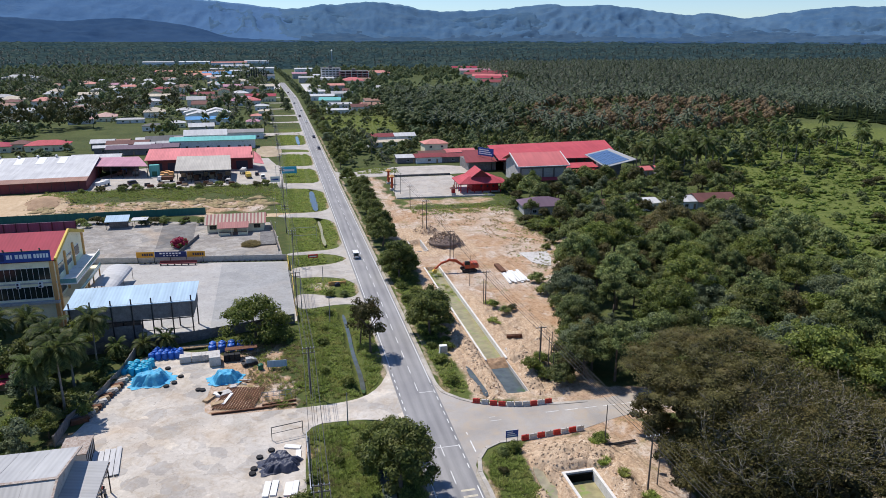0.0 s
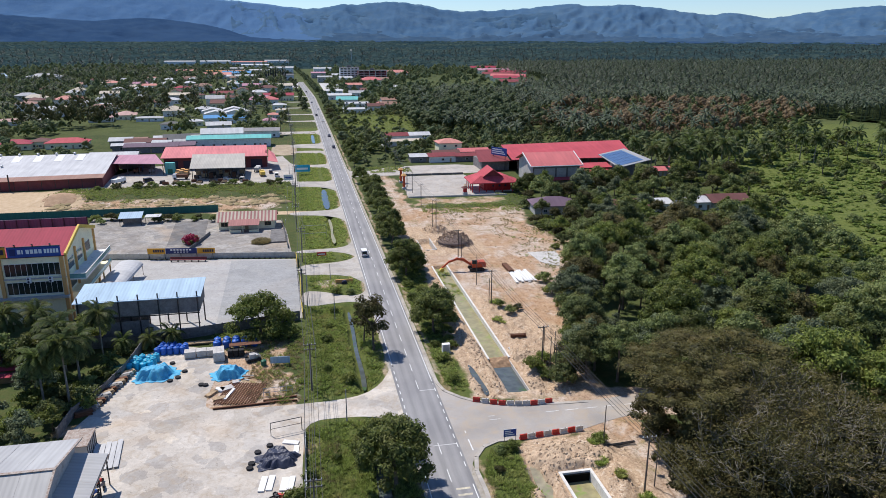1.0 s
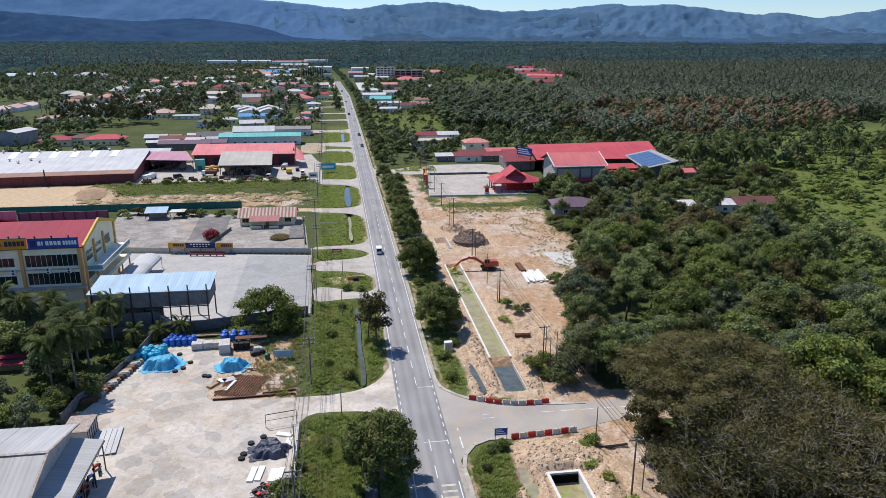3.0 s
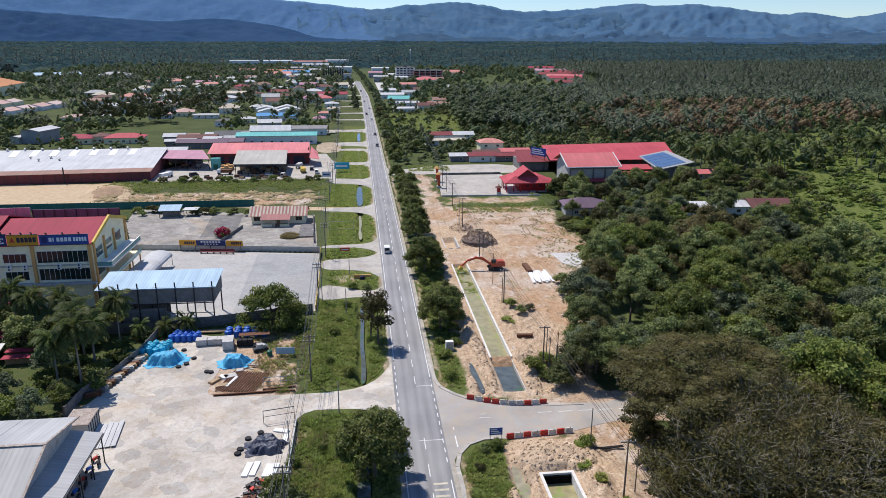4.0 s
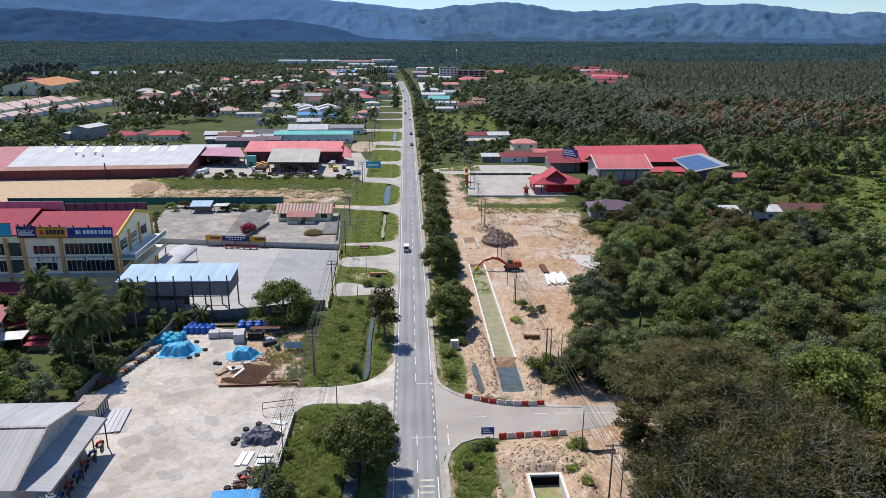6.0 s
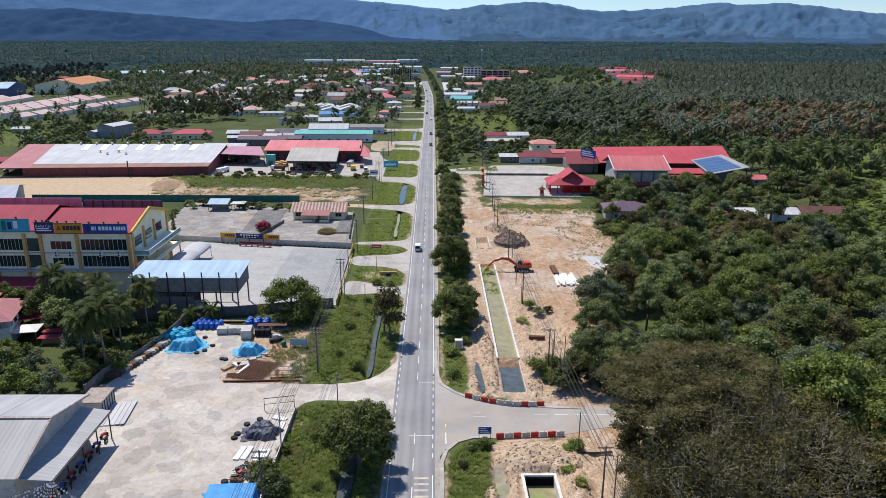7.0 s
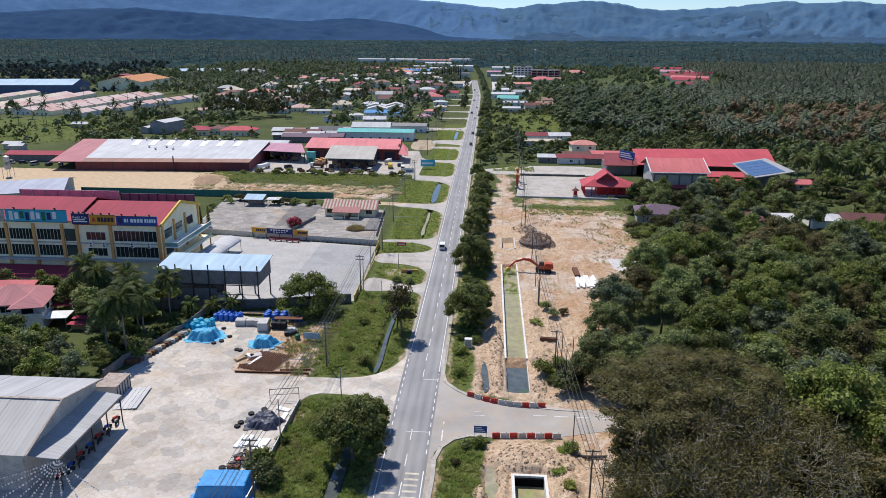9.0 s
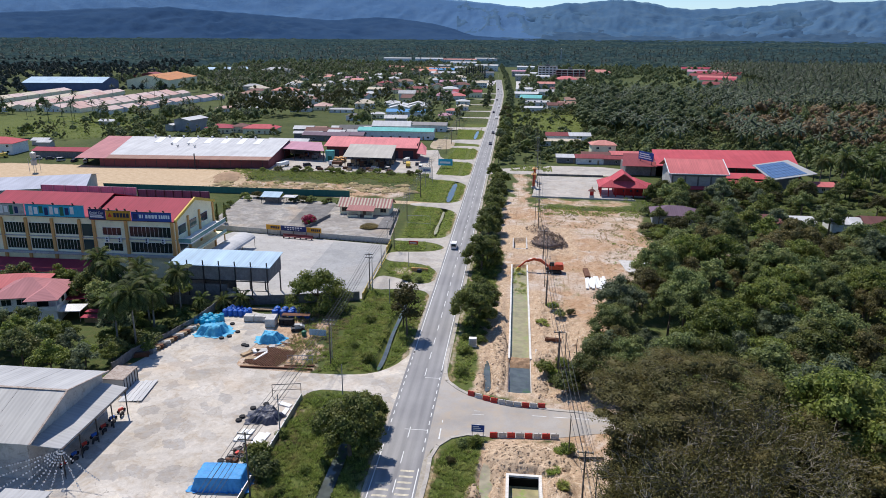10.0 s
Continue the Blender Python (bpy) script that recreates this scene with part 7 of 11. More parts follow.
def join(parts):
    v, f, n = [], [], 0
    for p, q in parts:
        v.append(p)
        f.append(q + n)
        n += len(p)
    return np.concatenate(v), np.concatenate(f)


def crown(seed, lobes, n, size, core=0.72, low=-0.45, spread=0.2, up=0.35, slim=0.55, cu=8, cv=5, jit=0.55):
    """Leaf sprays over the shells of several lobes, with an inner mass that shuts out the light."""
    rs = np.random.default_rng(seed)
    lobes = np.asarray(lobes, float)
    area = lobes[:, 3] * lobes[:, 4] + lobes[:, 3] * lobes[:, 5]
    k = rs.choice(len(lobes), n, p=area / area.sum())
    u = rs.normal(size=(n * 2, 3))
    u /= np.linalg.norm(u, axis=1, keepdims=True)
    u = u[u[:, 2] > low]
    while len(u) < n:
        u = np.concatenate([u, u])
    u = u[:n]
    pos = lobes[k, :3] + lobes[k, 3:] * u * rs.uniform(1 - spread * 1.4, 1 + spread, n)[:, None]
    nrm = u + rs.normal(size=(n, 3)) * jit + (0, 0, up)
    nrm /= np.linalg.norm(nrm, axis=1, keepdims=True)
    parts = [leaf_quads(rs, pos, nrm, size, slim)]
    if core:
        parts += [ball(l[:3], l[3:] * core, rs, cu, cv, 0.2 if core >= 1 else 0.12) for l in lobes]
    return join(parts)


def random_lobes(seed, n, rx, rz, z, r0, r1, flatten=0.8):
    rs = np.random.default_rng(seed)
    out = [(0, 0, z + rz * 0.2, r1 * 1.1, r1 * 1.1, r1 * flatten)]
    for i in range(n):
        a = 2.4 * i + rs.uniform(-0.4, 0.4)
        d = rx * math.sqrt((i + 0.7) / n)
        r = rs.uniform(r0, r1)
        out.append((d * math.cos(a), d * math.sin(a), z + rz * (0.5 - (d / rx) ** 2 * 0.9) + rs.uniform(-0.3, 0.3) * rz, r, r, r * flatten))
    return out


def trunk(h, r, seed, limbs=4, spread=2.5, top=None, lean=0.3):
    rs = random.Random(seed)
    b = Build()
    fork = h * 0.55
    dx, dy = rs.uniform(-lean, lean), rs.uniform(-lean, lean)
    b.tube([(0, 0, -0.3), (0, 0, 0.2), (dx * 0.5, dy * 0.5, fork * 0.6), (dx, dy, fork)], [r * 1.5, r * 1.1, r * 0.9, r * 0.75], 7)
    for k in range(limbs):
        a = 2 * math.pi * k / limbs + rs.uniform(-0.4, 0.4)
        e = spread * rs.uniform(0.7, 1.1)
        zt = (top or h) * rs.uniform(0.8, 0.95)
        b.tube([(dx, dy, fork * 0.95), (dx + math.cos(a) * e * 0.45, dy + math.sin(a) * e * 0.45, fork + (zt - fork) * 0.5), (dx + math.cos(a) * e, dy + math.sin(a) * e, zt)], [r * 0.6, r * 0.38, r * 0.12], 5)
    return b


TREES = {}


def tree_kind(key, mats, bark, h, r, seeds, lobes_of, n, size, limbs=4, spread=2.5, **kw):
    """Several variants of a kind of tree, each as a pair of meshes."""
    out = []
    for i, s in enumerate(seeds):
        v, f = crown(s, lobes_of(s), n, size, **kw)
        out.append((trunk(h, r, s, limbs, spread).mesh("trunk", bark, True), raw_mesh("crown", v, f, mats[i % len(mats)])))
    TREES[key] = out


def plant(key, i, x, y, s=1.0, label="", group="", name="tree", rz=None, sz=None, z=None):
    tm, cm = TREES[key][i % len(TREES[key])]
    rz = (x * 37.7 + y * 91.3) % 360 if rz is None else rz
    zz = float(land(x, y)) if z is None else z
    ob = thing(name, pose(x, y, zz, 0, 0, rz), label, "palm tree" if "palm" in name else ("bush" if name == "bush" else "tree"), group)
    ob.scale = (s, s, sz or s)
    part("trunk", tm, None, ob)
    part("crown", cm, None, ob)
    return ob


tree_kind("round", [L_MANGO], M_BARK, 5.2, 0.2, (11, 12, 13), lambda s: random_lobes(s, 20, 3.1, 3.0, 4.4, 0.8, 1.35, 0.9), 3200, 0.42, limbs=5, slim=0.6, core=0.74, cu=6, cv=4)
tree_kind("dense", [L_MANGO], M_BARK, 5.2, 0.2, (14, 15, 16), lambda s: random_lobes(s, 38, 3.2, 3.6, 4.0, 0.65, 1.05, 0.9), 6200, 0.30, limbs=5, slim=0.6, core=0.78, cu=6, cv=4)
tree_kind("forest", [L_FOREST, L_GREY, L_FOREST, L_BRIGHT, L_FOREST, L_MANGO, L_TAWNY], M_BARK, 9.0, 0.28, (21, 22, 23, 24, 25, 26, 27), lambda s: random_lobes(s, 30, 4.8, 4.4, 8.4, 0.8, 1.7, 0.72), 4600, 0.43, limbs=5, slim=0.55, core=0.70, spread=0.24, cu=6, cv=4)
tree_kind("mid", [L_FOREST, L_MANGO, L_BRIGHT, L_OLIVE, L_GREY], M_BARK, 5.5, 0.2, (31, 32, 33, 34, 35), lambda s: random_lobes(s, 16, 3.0, 3.0, 5.0, 0.7, 1.3, 0.85), 1900, 0.48, slim=0.55, core=0.68, cu=6, cv=4)
tree_kind("bush", [L_BRIGHT, L_FOREST, L_OLIVE, L_BRIGHT], M_BARK, 1.2, 0.08, (41, 42, 43, 44), lambda s: random_lobes(s, 9, 1.5, 1.1, 1.1, 0.5, 0.9, 0.8), 800, 0.32, limbs=3, low=-0.2, cu=6, cv=3)
tree_kind("airy", [L_OLIVE], M_BARK, 7.5, 0.16, (51, 52), lambda s: random_lobes(s, 12, 1.9, 4.6, 5.6, 0.6, 1.1, 1.0), 1500, 0.42, limbs=5, core=0.4, cu=6, cv=4)
tree_kind("dry", [L_DRY, L_OLIVE], M_PALEBARK, 7.0, 0.2, (61, 62), lambda s: random_lobes(s, 8, 3.2, 2.6, 6.6, 1.3, 2.0, 0.8), 700, 0.62, core=0.5, cu=6, cv=4)
tree_kind("spread", [L_BRIGHT], M_BARK, 5.5, 0.28, (71,), lambda s: random_lobes(s, 30, 6.6, 5.2, 4.6, 1.2, 2.0, 0.7), 6400, 0.46, limbs=7, spread=5.0, core=0.6, cu=6, cv=4, slim=0.6)
tree_kind("cypress", [L_MANGO], M_BARK, 6, 0.2, (81,), lambda s: [(0, 0, 2 + 2.2 * k, 1.7 - 0.2 * k, 1.7 - 0.2 * k, 2.0) for k in range(7)], 420, 1.0, cu=6, cv=3)


# palms: a bent ringed trunk and arching fronds with leaflets
def palm_meshes(seed, h, fronds, L, leaflets, mat, segs=7):
    rs = random.Random(seed)
    lean = (rs.uniform(-0.6, 0.6), rs.uniform(-0.6, 0.6))
    pts = [(lean[0] * (k / 5) ** 2, lean[1] * (k / 5) ** 2, h * k / 5 - (0.3 if k == 0 else 0)) for k in range(6)]
    tb = Build().tube(pts, [0.26, 0.2, 0.17, 0.15, 0.14, 0.13], 7)
    V, F = [], []
    for i in range(fronds):
        a = 2.39996 * i + rs.uniform(-0.2, 0.2)
        el = radians(75 - 105 * (i / fronds) + rs.uniform(-8, 8))
        l = L * rs.uniform(0.85, 1.1)
        p = Vector(pts[-1])
        d = Vector((math.cos(a) * math.cos(el), math.sin(a) * math.cos(el), math.sin(el)))
        spine = [p.copy()]
        for k in range(segs):
            p = p + d * (l / segs)
            d = (d + Vector((0, 0, -0.24 - 0.02 * k))).normalized()
            spine.append(p.copy())
        for k in range(segs):
            dd = (spine[k + 1] - spine[k]).normalized()
            sd = dd.cross(Vector((0, 0, 1)))
            sd = sd.normalized() if sd.length > 1e-3 else Vector((1, 0, 0))
            up = sd.cross(dd)
            for j in range(leaflets):
                q = spine[k].lerp(spine[k + 1], (j + 0.5) / leaflets)
                f = (k + (j + 0.5) / leaflets) / segs
                w = l * 0.26 * (0.45 + 0.9 * math.sin(math.pi * min(1, f * 0.85 + 0.12))) * rs.uniform(0.85, 1.15)
                hw = l / segs / leaflets * 0.72
                for sg in (-1, 1):
                    tip = q + sd * sg * w * 0.78 + dd * w * 0.5 - up * w * 0.42
                    n = len(V)
                    mid = q.lerp(tip, 0.5) + up * w * 0.06
                    V += [q, mid - dd * hw, tip, mid + dd * hw]
                    F.append((n, n + 1, n + 2, n + 3))
    return tb, np.array([tuple(v) for v in V]), np.array(F)


for key, args in {"palm": [(91, 9.0, 22, 4.2, 5), (92, 11.0, 24, 4.4, 5), (93, 7.5, 22, 4.0, 5)], "fan": [(94, 2.2, 16, 3.4, 3), (95, 3.0, 16, 3.6, 3)], "coco": [(96, 9.0, 20, 4.6, 3), (97, 11.0, 20, 4.8, 3), (98, 8.0, 18, 4.4, 3)]}.items():
    TREES[key] = []
    for a in args:
        leafm = L_GPALM
        tb, v, f = palm_meshes(*a, leafm)
        TREES[key].append((tb.mesh("trunk", M_PALEBARK, True), raw_mesh("crown", v, f, leafm)))

def scatter(rs, poly, n, gap, taken, keep=lambda x, y: True):
    xs, ys = [p[0] for p in poly], [p[1] for p in poly]
    out = []
    for _ in range(n * 30):
        if len(out) >= n:
            break
        x, y = rs.uniform(min(xs), max(xs)), rs.uniform(min(ys), max(ys))
        if inside(x, y, poly) > 0 and keep(x, y) and all((x - a) ** 2 + (y - c) ** 2 > gap * gap for a, c in taken):
            out.append((x, y))
            taken.append((x, y))
    return out


# roadside row on the site side
for i, (x, y, s) in enumerate([(7.6, 143.5, 1.05), (8.8, 150.0, 0.9), (7.6, 183, 1.08), (8.9, 190.5, 0.85), (7.8, 214, 0.9), (8.4, 223, 0.95), (8.0, 236, 0.9), (9.0, 248, 1.0), (8.2, 259, 0.95), (9.5, 270, 1.0)]):
    plant("dense" if i < 6 else "round", i, x, y, s * (1.4 if i < 6 else 1.15), "dense dark green round-headed roadside tree", "roadside trees")
yy = 282.0
i = 0
while yy < 620:
    if not 321 < yy < 349:
        plant("round" if yy < 420 else "mid", i, float(road_x(yy)) + 9.2 + 1.6 * math.sin(i * 1.7), yy, 0.95 + 0.2 * math.sin(i * 2.3), "dark green roadside tree in a close row", "roadside trees")
    yy += 10.5 + 2.5 * math.sin(i * 3.1)
    i += 1
for i, (x, y) in enumerate(scatter(random.Random(31), [(6.5, 128), (11.5, 128), (11.5, 203), (6.5, 203)], 26, 3.0, [])):
    plant("bush", 3 * (i % 2), x, y, 0.6 + 0.6 * ((i * 7) % 5) / 5, "leafy green bush between the roadside trees", "roadside bushes", "bush")
# trees by the road on the built-up side
plant("dense", 0, -8.2, 90.0, 1.55, "dense dark green tree beside the ditch", "", rz=40)
plant("dense", 1, -10.6, 97.5, 1.05, "small dense dark green tree beside the ditch", "", rz=10)
plant("dense", 2, -7.2, 98.8, 0.95, "young dark green tree beside the road", "")
plant("airy", 0, -6.4, 136.8, 1.4, "slender airy tree beside the road ditch", "")
plant("airy", 1, -8.0, 141.5, 1.1, "slender airy tree beside the road ditch", "")
plant("spread", 0, -29.8, 150.0, 1.02, "broad light green tree leaning over the yard wall", "", rz=25, sz=1.1)
plant("bush", 0, -24.5, 147.5, 1.5, "leafy bush under the broad tree", "", "bush")
for i, (x, y) in enumerate(scatter(random.Random(5), [(-20.5, 118.5), (-19.5, 160), (-13, 162), (-11.6, 122)], 5, 2.6, [])):
    plant("bush", 3 * (i % 2), x, y, 0.5 + 0.4 * ((i * 7) % 5) / 5, "tangled green shrub on the ditch bank", "ditch shrubs", "bush")
for i, (x, y) in enumerate(scatter(random.Random(6), [(-20.5, 70), (-20.5, 106), (-12, 107), (-11.6, 70)], 5, 3.0, [])):
    plant("bush", 3 * (i % 2), x, y, 0.4 + 0.3 * ((i * 7) % 5) / 5, "tangled green shrub on the ditch bank", "ditch shrubs", "bush")
# big olive rain tree and its half bare neighbour at the forest edge
leafy = [l for k, l in enumerate(random_lobes(5, 210, 15.0, 5.0, 14.8, 1.5, 2.4, 0.34) + random_lobes(6, 70, 12.5, 3.0, 9.0, 1.5, 2.3, 0.45)) if not (l[0] > -4.5 and l[1] < 3.0 + 0.25 * l[0] and k % 8)]
v, f = crown(5, leafy, 46000, 0.33, core=0.66, low=-0.25, spread=0.3, up=1.3, slim=0.42, cu=6, cv=3)
ob = thing("tree", pose(43.5, 88.5, 0), "very broad olive-brown rain tree with a flat layered crown", "tree")
part("trunk", trunk(13.5, 0.45, 5, 9, 9.0, 13.5), M_BARK, ob, "", True)
part("crown", raw_mesh("crown", v, f, L_RAIN), None, ob)


v, f = crown(8, random_lobes(8, 90, 10.8, 4.0, 7.0, 1.2, 1.9, 0.5), 17000, 0.33, core=0.5, low=-0.3, spread=0.3, up=0.8, slim=0.45, cu=6, cv=3)
ob = thing("tree", pose(38.8, 77.0, 0), "olive-brown rain tree with a lower ragged crown", "tree")
part("trunk", trunk(9.5, 0.35, 8, 7, 6.5, 9.5), M_BARK, ob, "", True)
part("crown", raw_mesh("crown", v, f, L_RAIN), None, ob)
M_TWIG = surface("grey_twig", (0.27, 0.245, 0.185), 0.95, big=1.2, fine=8.0, vary=0.2)


def bare_tree(x, y, h, spread, seed, leaves, label):
    rs = random.Random(seed)
    b = Build()
    tips = []

    def grow(p, d, l, r, lvl):
        q = p + d * l
        mid = p.lerp(q, 0.5) + Vector((rs.uniform(-1, 1), rs.uniform(-1, 1), rs.uniform(-0.4, 0.8))) * l * 0.08
        b.tube([p, mid, q], [max(r, 0.042), max(r * 0.8, 0.038), max(r * 0.6, 0.030)], 5 if lvl < 3 else 3, cap=False)
        if lvl >= 6:
            tips.append(q)
            return
        for _ in range(3 if lvl < 4 else 2):
            e = (d + Vector((rs.uniform(-1, 1), rs.uniform(-1, 1), rs.uniform(-0.45, 0.5))) * 0.85).normalized()
            grow(q, e, l * rs.uniform(0.58, 0.82), r * 0.58, lvl + 1)

    for k in range(4):
        a = k * 1.6 + 0.4
        grow(Vector((0, 0, h * 0.30)), Vector((math.cos(a) * 0.8, math.sin(a) * 0.8, 0.75)).normalized(), spread * 0.34, 0.16, 1)
    b.tube([(0, 0, -0.4), (0, 0, h * 0.31)], [0.4, 0.28], 7)
    ob = thing("tree", pose(x, y, 0), label, "tree")
    part("trunk", b, M_TWIG, ob)
    rsn = np.random.default_rng(seed)
    tp = np.array([tuple(t) for t in tips])
    pos = tp[rsn.integers(0, len(tp), leaves)] + rsn.normal(size=(leaves, 3)) * (1.0, 1.0, 0.6)
    nr = rsn.normal(size=(leaves, 3)) + (0, 0, 0.8)
    nr /= np.linalg.norm(nr, axis=1, keepdims=True)
    v, f = leaf_quads(rsn, pos, nr, 0.36, 0.45)
    part("crown", raw_mesh("crown", v, f, L_RAIN), None, ob)


for i, (x, y, h, w, n) in enumerate([(44.5, 86.5, 16.0, 15.0, 5600), (49.5, 82.0, 15.0, 14.0, 5600), (37.5, 80.0, 13.0, 13.0, 5200), (44.0, 76.5, 13.0, 14.0, 5200), (51.0, 74.5, 12.0, 13.0, 5200), (39.0, 71.0, 11.0, 12.0, 4200)]):
    bare_tree(x, y, h, w, 3 + 5 * i, n, "half bare spreading tree with pale grey twigs")


rs = random.Random(17)
taken = [(43.5, 88.5)]
FOREST = [(31.5, 113), (35.5, 131), (40, 146), (47, 163), (55.5, 180), (64, 193), (80, 196), (104, 196), (126, 176), (130, 140), (150, 100), (170, 60), (100, 30), (48, 46), (50, 62), (66, 74), (62, 92), (40, 99)]
lab = ["tall leafy forest tree with an uneven dark green crown", "silvery green forest tree with a broken crown", "tall leafy forest tree with a dense green crown", "bright green forest tree in full leaf", "tawny brown-green forest tree with dry leaves"]
deep = []
for i, (x, y) in enumerate(scatter(rs, FOREST, 200, 4.6, taken, lambda x, y: not (99 < y < 112 and x < 50) and math.hypot(x - 43.5, y - 88.5) > 12)):
    k = rs.randrange(7)
    s = rs.uniform(0.7, 1.3)
    if x < 60 and y > 112:
        s *= 0.88
    if x > 112 or y < 62:
        deep.append((x, y))
    else:
        plant("forest", k, x, y, s, lab[(0, 1, 2, 3, 0, 2, 4)[k]], "forest trees", sz=s * rs.uniform(0.85, 1.2))
for x, y, s in ((32.0, 84, 0.8), (31.4, 78, 0.8), (31.6, 71, 0.9), (33.4, 90, 0.9), (34.5, 96.5, 0.85), (32.2, 65, 0.9)):
    plant("mid", 3, x, y, s, "dusky olive shrub below the rain tree", "shade shrubs")
for x, y, k, s in ((63.5, 92.0, 3, 1.45), (70.0, 86.0, 3, 1.3), (66.0, 100.5, 1, 1.25)):
    plant("forest", k, x, y, s, ("silvery green forest tree with a broken crown" if k == 1 else "bright green forest tree in full leaf"), "forest trees", sz=s * 1.05)
shade = scatter(rs, [(33.5, 90), (34, 60), (40, 44), (100, 30), (90, 70), (70, 98), (60, 99), (40, 98)], 270, 2.2, taken, lambda x, y: not (98 < y < 113))
# close edge trees beside the dirt
for i, (x, y, s) in enumerate([(32.3, 116.5, 0.85), (34.0, 122, 0.8), (36.2, 129, 0.95), (34.0, 126, 0.65), (38.6, 138, 0.9), (41.8, 147, 0.9), (47, 156, 0.95), (37.5, 113.8, 0.95), (45, 114.5, 1.0), (53, 115, 1.0), (62, 116, 1.05), (67.5, 101.0, 1.25), (70.0, 93.5, 1.1)]):
    plant("forest", 3 if i > 10 else i, x, y, s, lab[0], "forest trees")
# scrub and trees between the forest and the temple
SCRUB = [(60, 203), (66, 232), (68, 258), (66, 274), (106, 292), (122, 284), (150, 300), (176, 300), (165, 262), (150, 228), (138, 190), (110, 200), (84, 206)]
houses_r = [(73, 246.5, 10), (99, 241, 11), (113, 243, 8), (129, 242, 9), (141, 241, 10), (146, 307, 6), (158, 307, 6)]
clear = lambda x, y: all(math.hypot(x - a, y - c) > r for a, c, r in houses_r) and not (all((abs(y - 205 - (x - 68) * 0.25) < 3.5, 60 < x < 118))) and not (222 < y < 234 and 92 < x < 150 and (int(x) % 3))
for i, (x, y) in enumerate(scatter(rs, SCRUB, 62, 5.4, taken, clear)):
    k = rs.randrange(5)
    plant("mid", k, x, y, rs.uniform(0.7, 1.45), "scrubby green tree of the overgrown plot", "scrub trees")
for i, (x, y, s) in enumerate([(75, 283, 1.1), (110, 288, 1.25), (117, 284, 1.3), (126, 281, 1.2), (133, 288, 1.1), (112, 295, 1.0), (150, 292, 1.1), (158, 298, 1.0), (70.5, 279, 0.9)]):
    plant("round", i, x, y, s, "dense dark tree in front of the temple", "temple trees")
for i, (x, y) in enumerate(scatter(rs, [(60, 222), (64, 270), (100, 290), (200, 300), (160, 230), (135, 170), (80, 208)], 90, 3.5, taken, clear)):
    plant("bush", rs.randrange(4), x, y, rs.uniform(0.8, 1.7), "low green bush in rough grass", "scrub bushes", "bush")
for i, (x, y, s) in enumerate([(66, 239, 0.9), (81, 238.5, 1.05), (88, 236, 1.1), (95, 233.5, 0.8), (103, 232.5, 1.15), (120, 233, 1.45), (122, 238, 1.2), (136, 232, 0.8), (68, 231, 0.7), (92, 247, 1.1), (76, 256, 1.2), (86, 262, 1.0)]):
    plant("mid", i, x, y, s, "leafy green tree before the scrub houses", "scrub trees")
for i, (x, y, s) in enumerate([(-91, 262, 1.1), (-88, 258, 0.9), (-86, 263, 1.3), (-82, 262, 1.2), (-79, 260, 0.8), (-69, 257, 1.1), (-66, 258.5, 1.2), (-63, 257, 0.9), (-57, 256.5, 0.8), (-50, 254.5, 1.1), (-47, 253, 0.9), (-92, 250, 0.8), (-91, 244, 0.7)]):
    plant("bush", i, x, y, s, "dark overgrown shrub at the back of the old lot", "lot shrubs", "bush")
# meadow bushes and small trees
MEAD = [(165, 262), (150, 225), (140, 180), (134, 140), (150, 105), (300, 90), (340, 300), (330, 430), (215, 340), (185, 300)]
for i, (x, y) in enumerate(scatter(rs, MEAD, 60, 7.0, taken)):
    kind = "mid" if rs.random() < 0.12 else "bush"
    plant(kind, rs.randrange(5), x, y, rs.uniform(0.6, 1.2) if kind == "mid" else rs.uniform(1.2, 2.4), "lone green shrub standing in the meadow", "meadow shrubs", "tree" if kind == "mid" else "bush")
for i, (x, y) in enumerate(scatter(rs, [(160, 320), (185, 300), (230, 345), (330, 430), (345, 330), (280, 300), (250, 300), (205, 370)], 26, 9, taken)):
    plant("coco", i, x, y, rs.uniform(1.05, 1.4), "coconut palm at the edge of the meadow", "coconut palms", "palm_tree")
for i, (x, y) in enumerate([(162, 322), (168, 316), (174, 322), (160, 332), (178, 332), (170, 340), (154, 345), (185, 345)]):
    plant("coco", i, x, y, 1.15, "coconut palm behind the temple", "coconut palms", "palm_tree")
for i, (x, y, s) in enumerate([(150, 318, 1.3), (156, 312, 1.25), (163, 308, 1.35), (171, 309, 1.2), (180, 306, 1.3), (188, 312, 1.2), (196, 318, 1.3), (206, 330, 1.25), (176, 318, 1.35), (215, 322, 1.2)]):
    plant("coco", i, x, y, s, "tall coconut palm above the meadow bushes", "coconut palms", "palm_tree")
# garden and palms west of the yard
gtaken = [(-65.8, 124.5), (-61.5, 124.0), (-62.2, 133.0), (-66, 138.0), (-60, 141.5)]
for i, (x, y) in enumerate(scatter(random.Random(9), [(-58.5, 121), (-56.5, 131), (-55.5, 146.5), (-86, 150), (-88, 141), (-72, 134), (-66, 120)], 34, 2.3, gtaken)):
    plant("bush", (1, 0, 1, 3)[i % 4], x, y, 0.8 + 0.7 * ((i * 7) % 5) / 5, "leafy garden shrub under the palms", "garden shrubs", "bush")
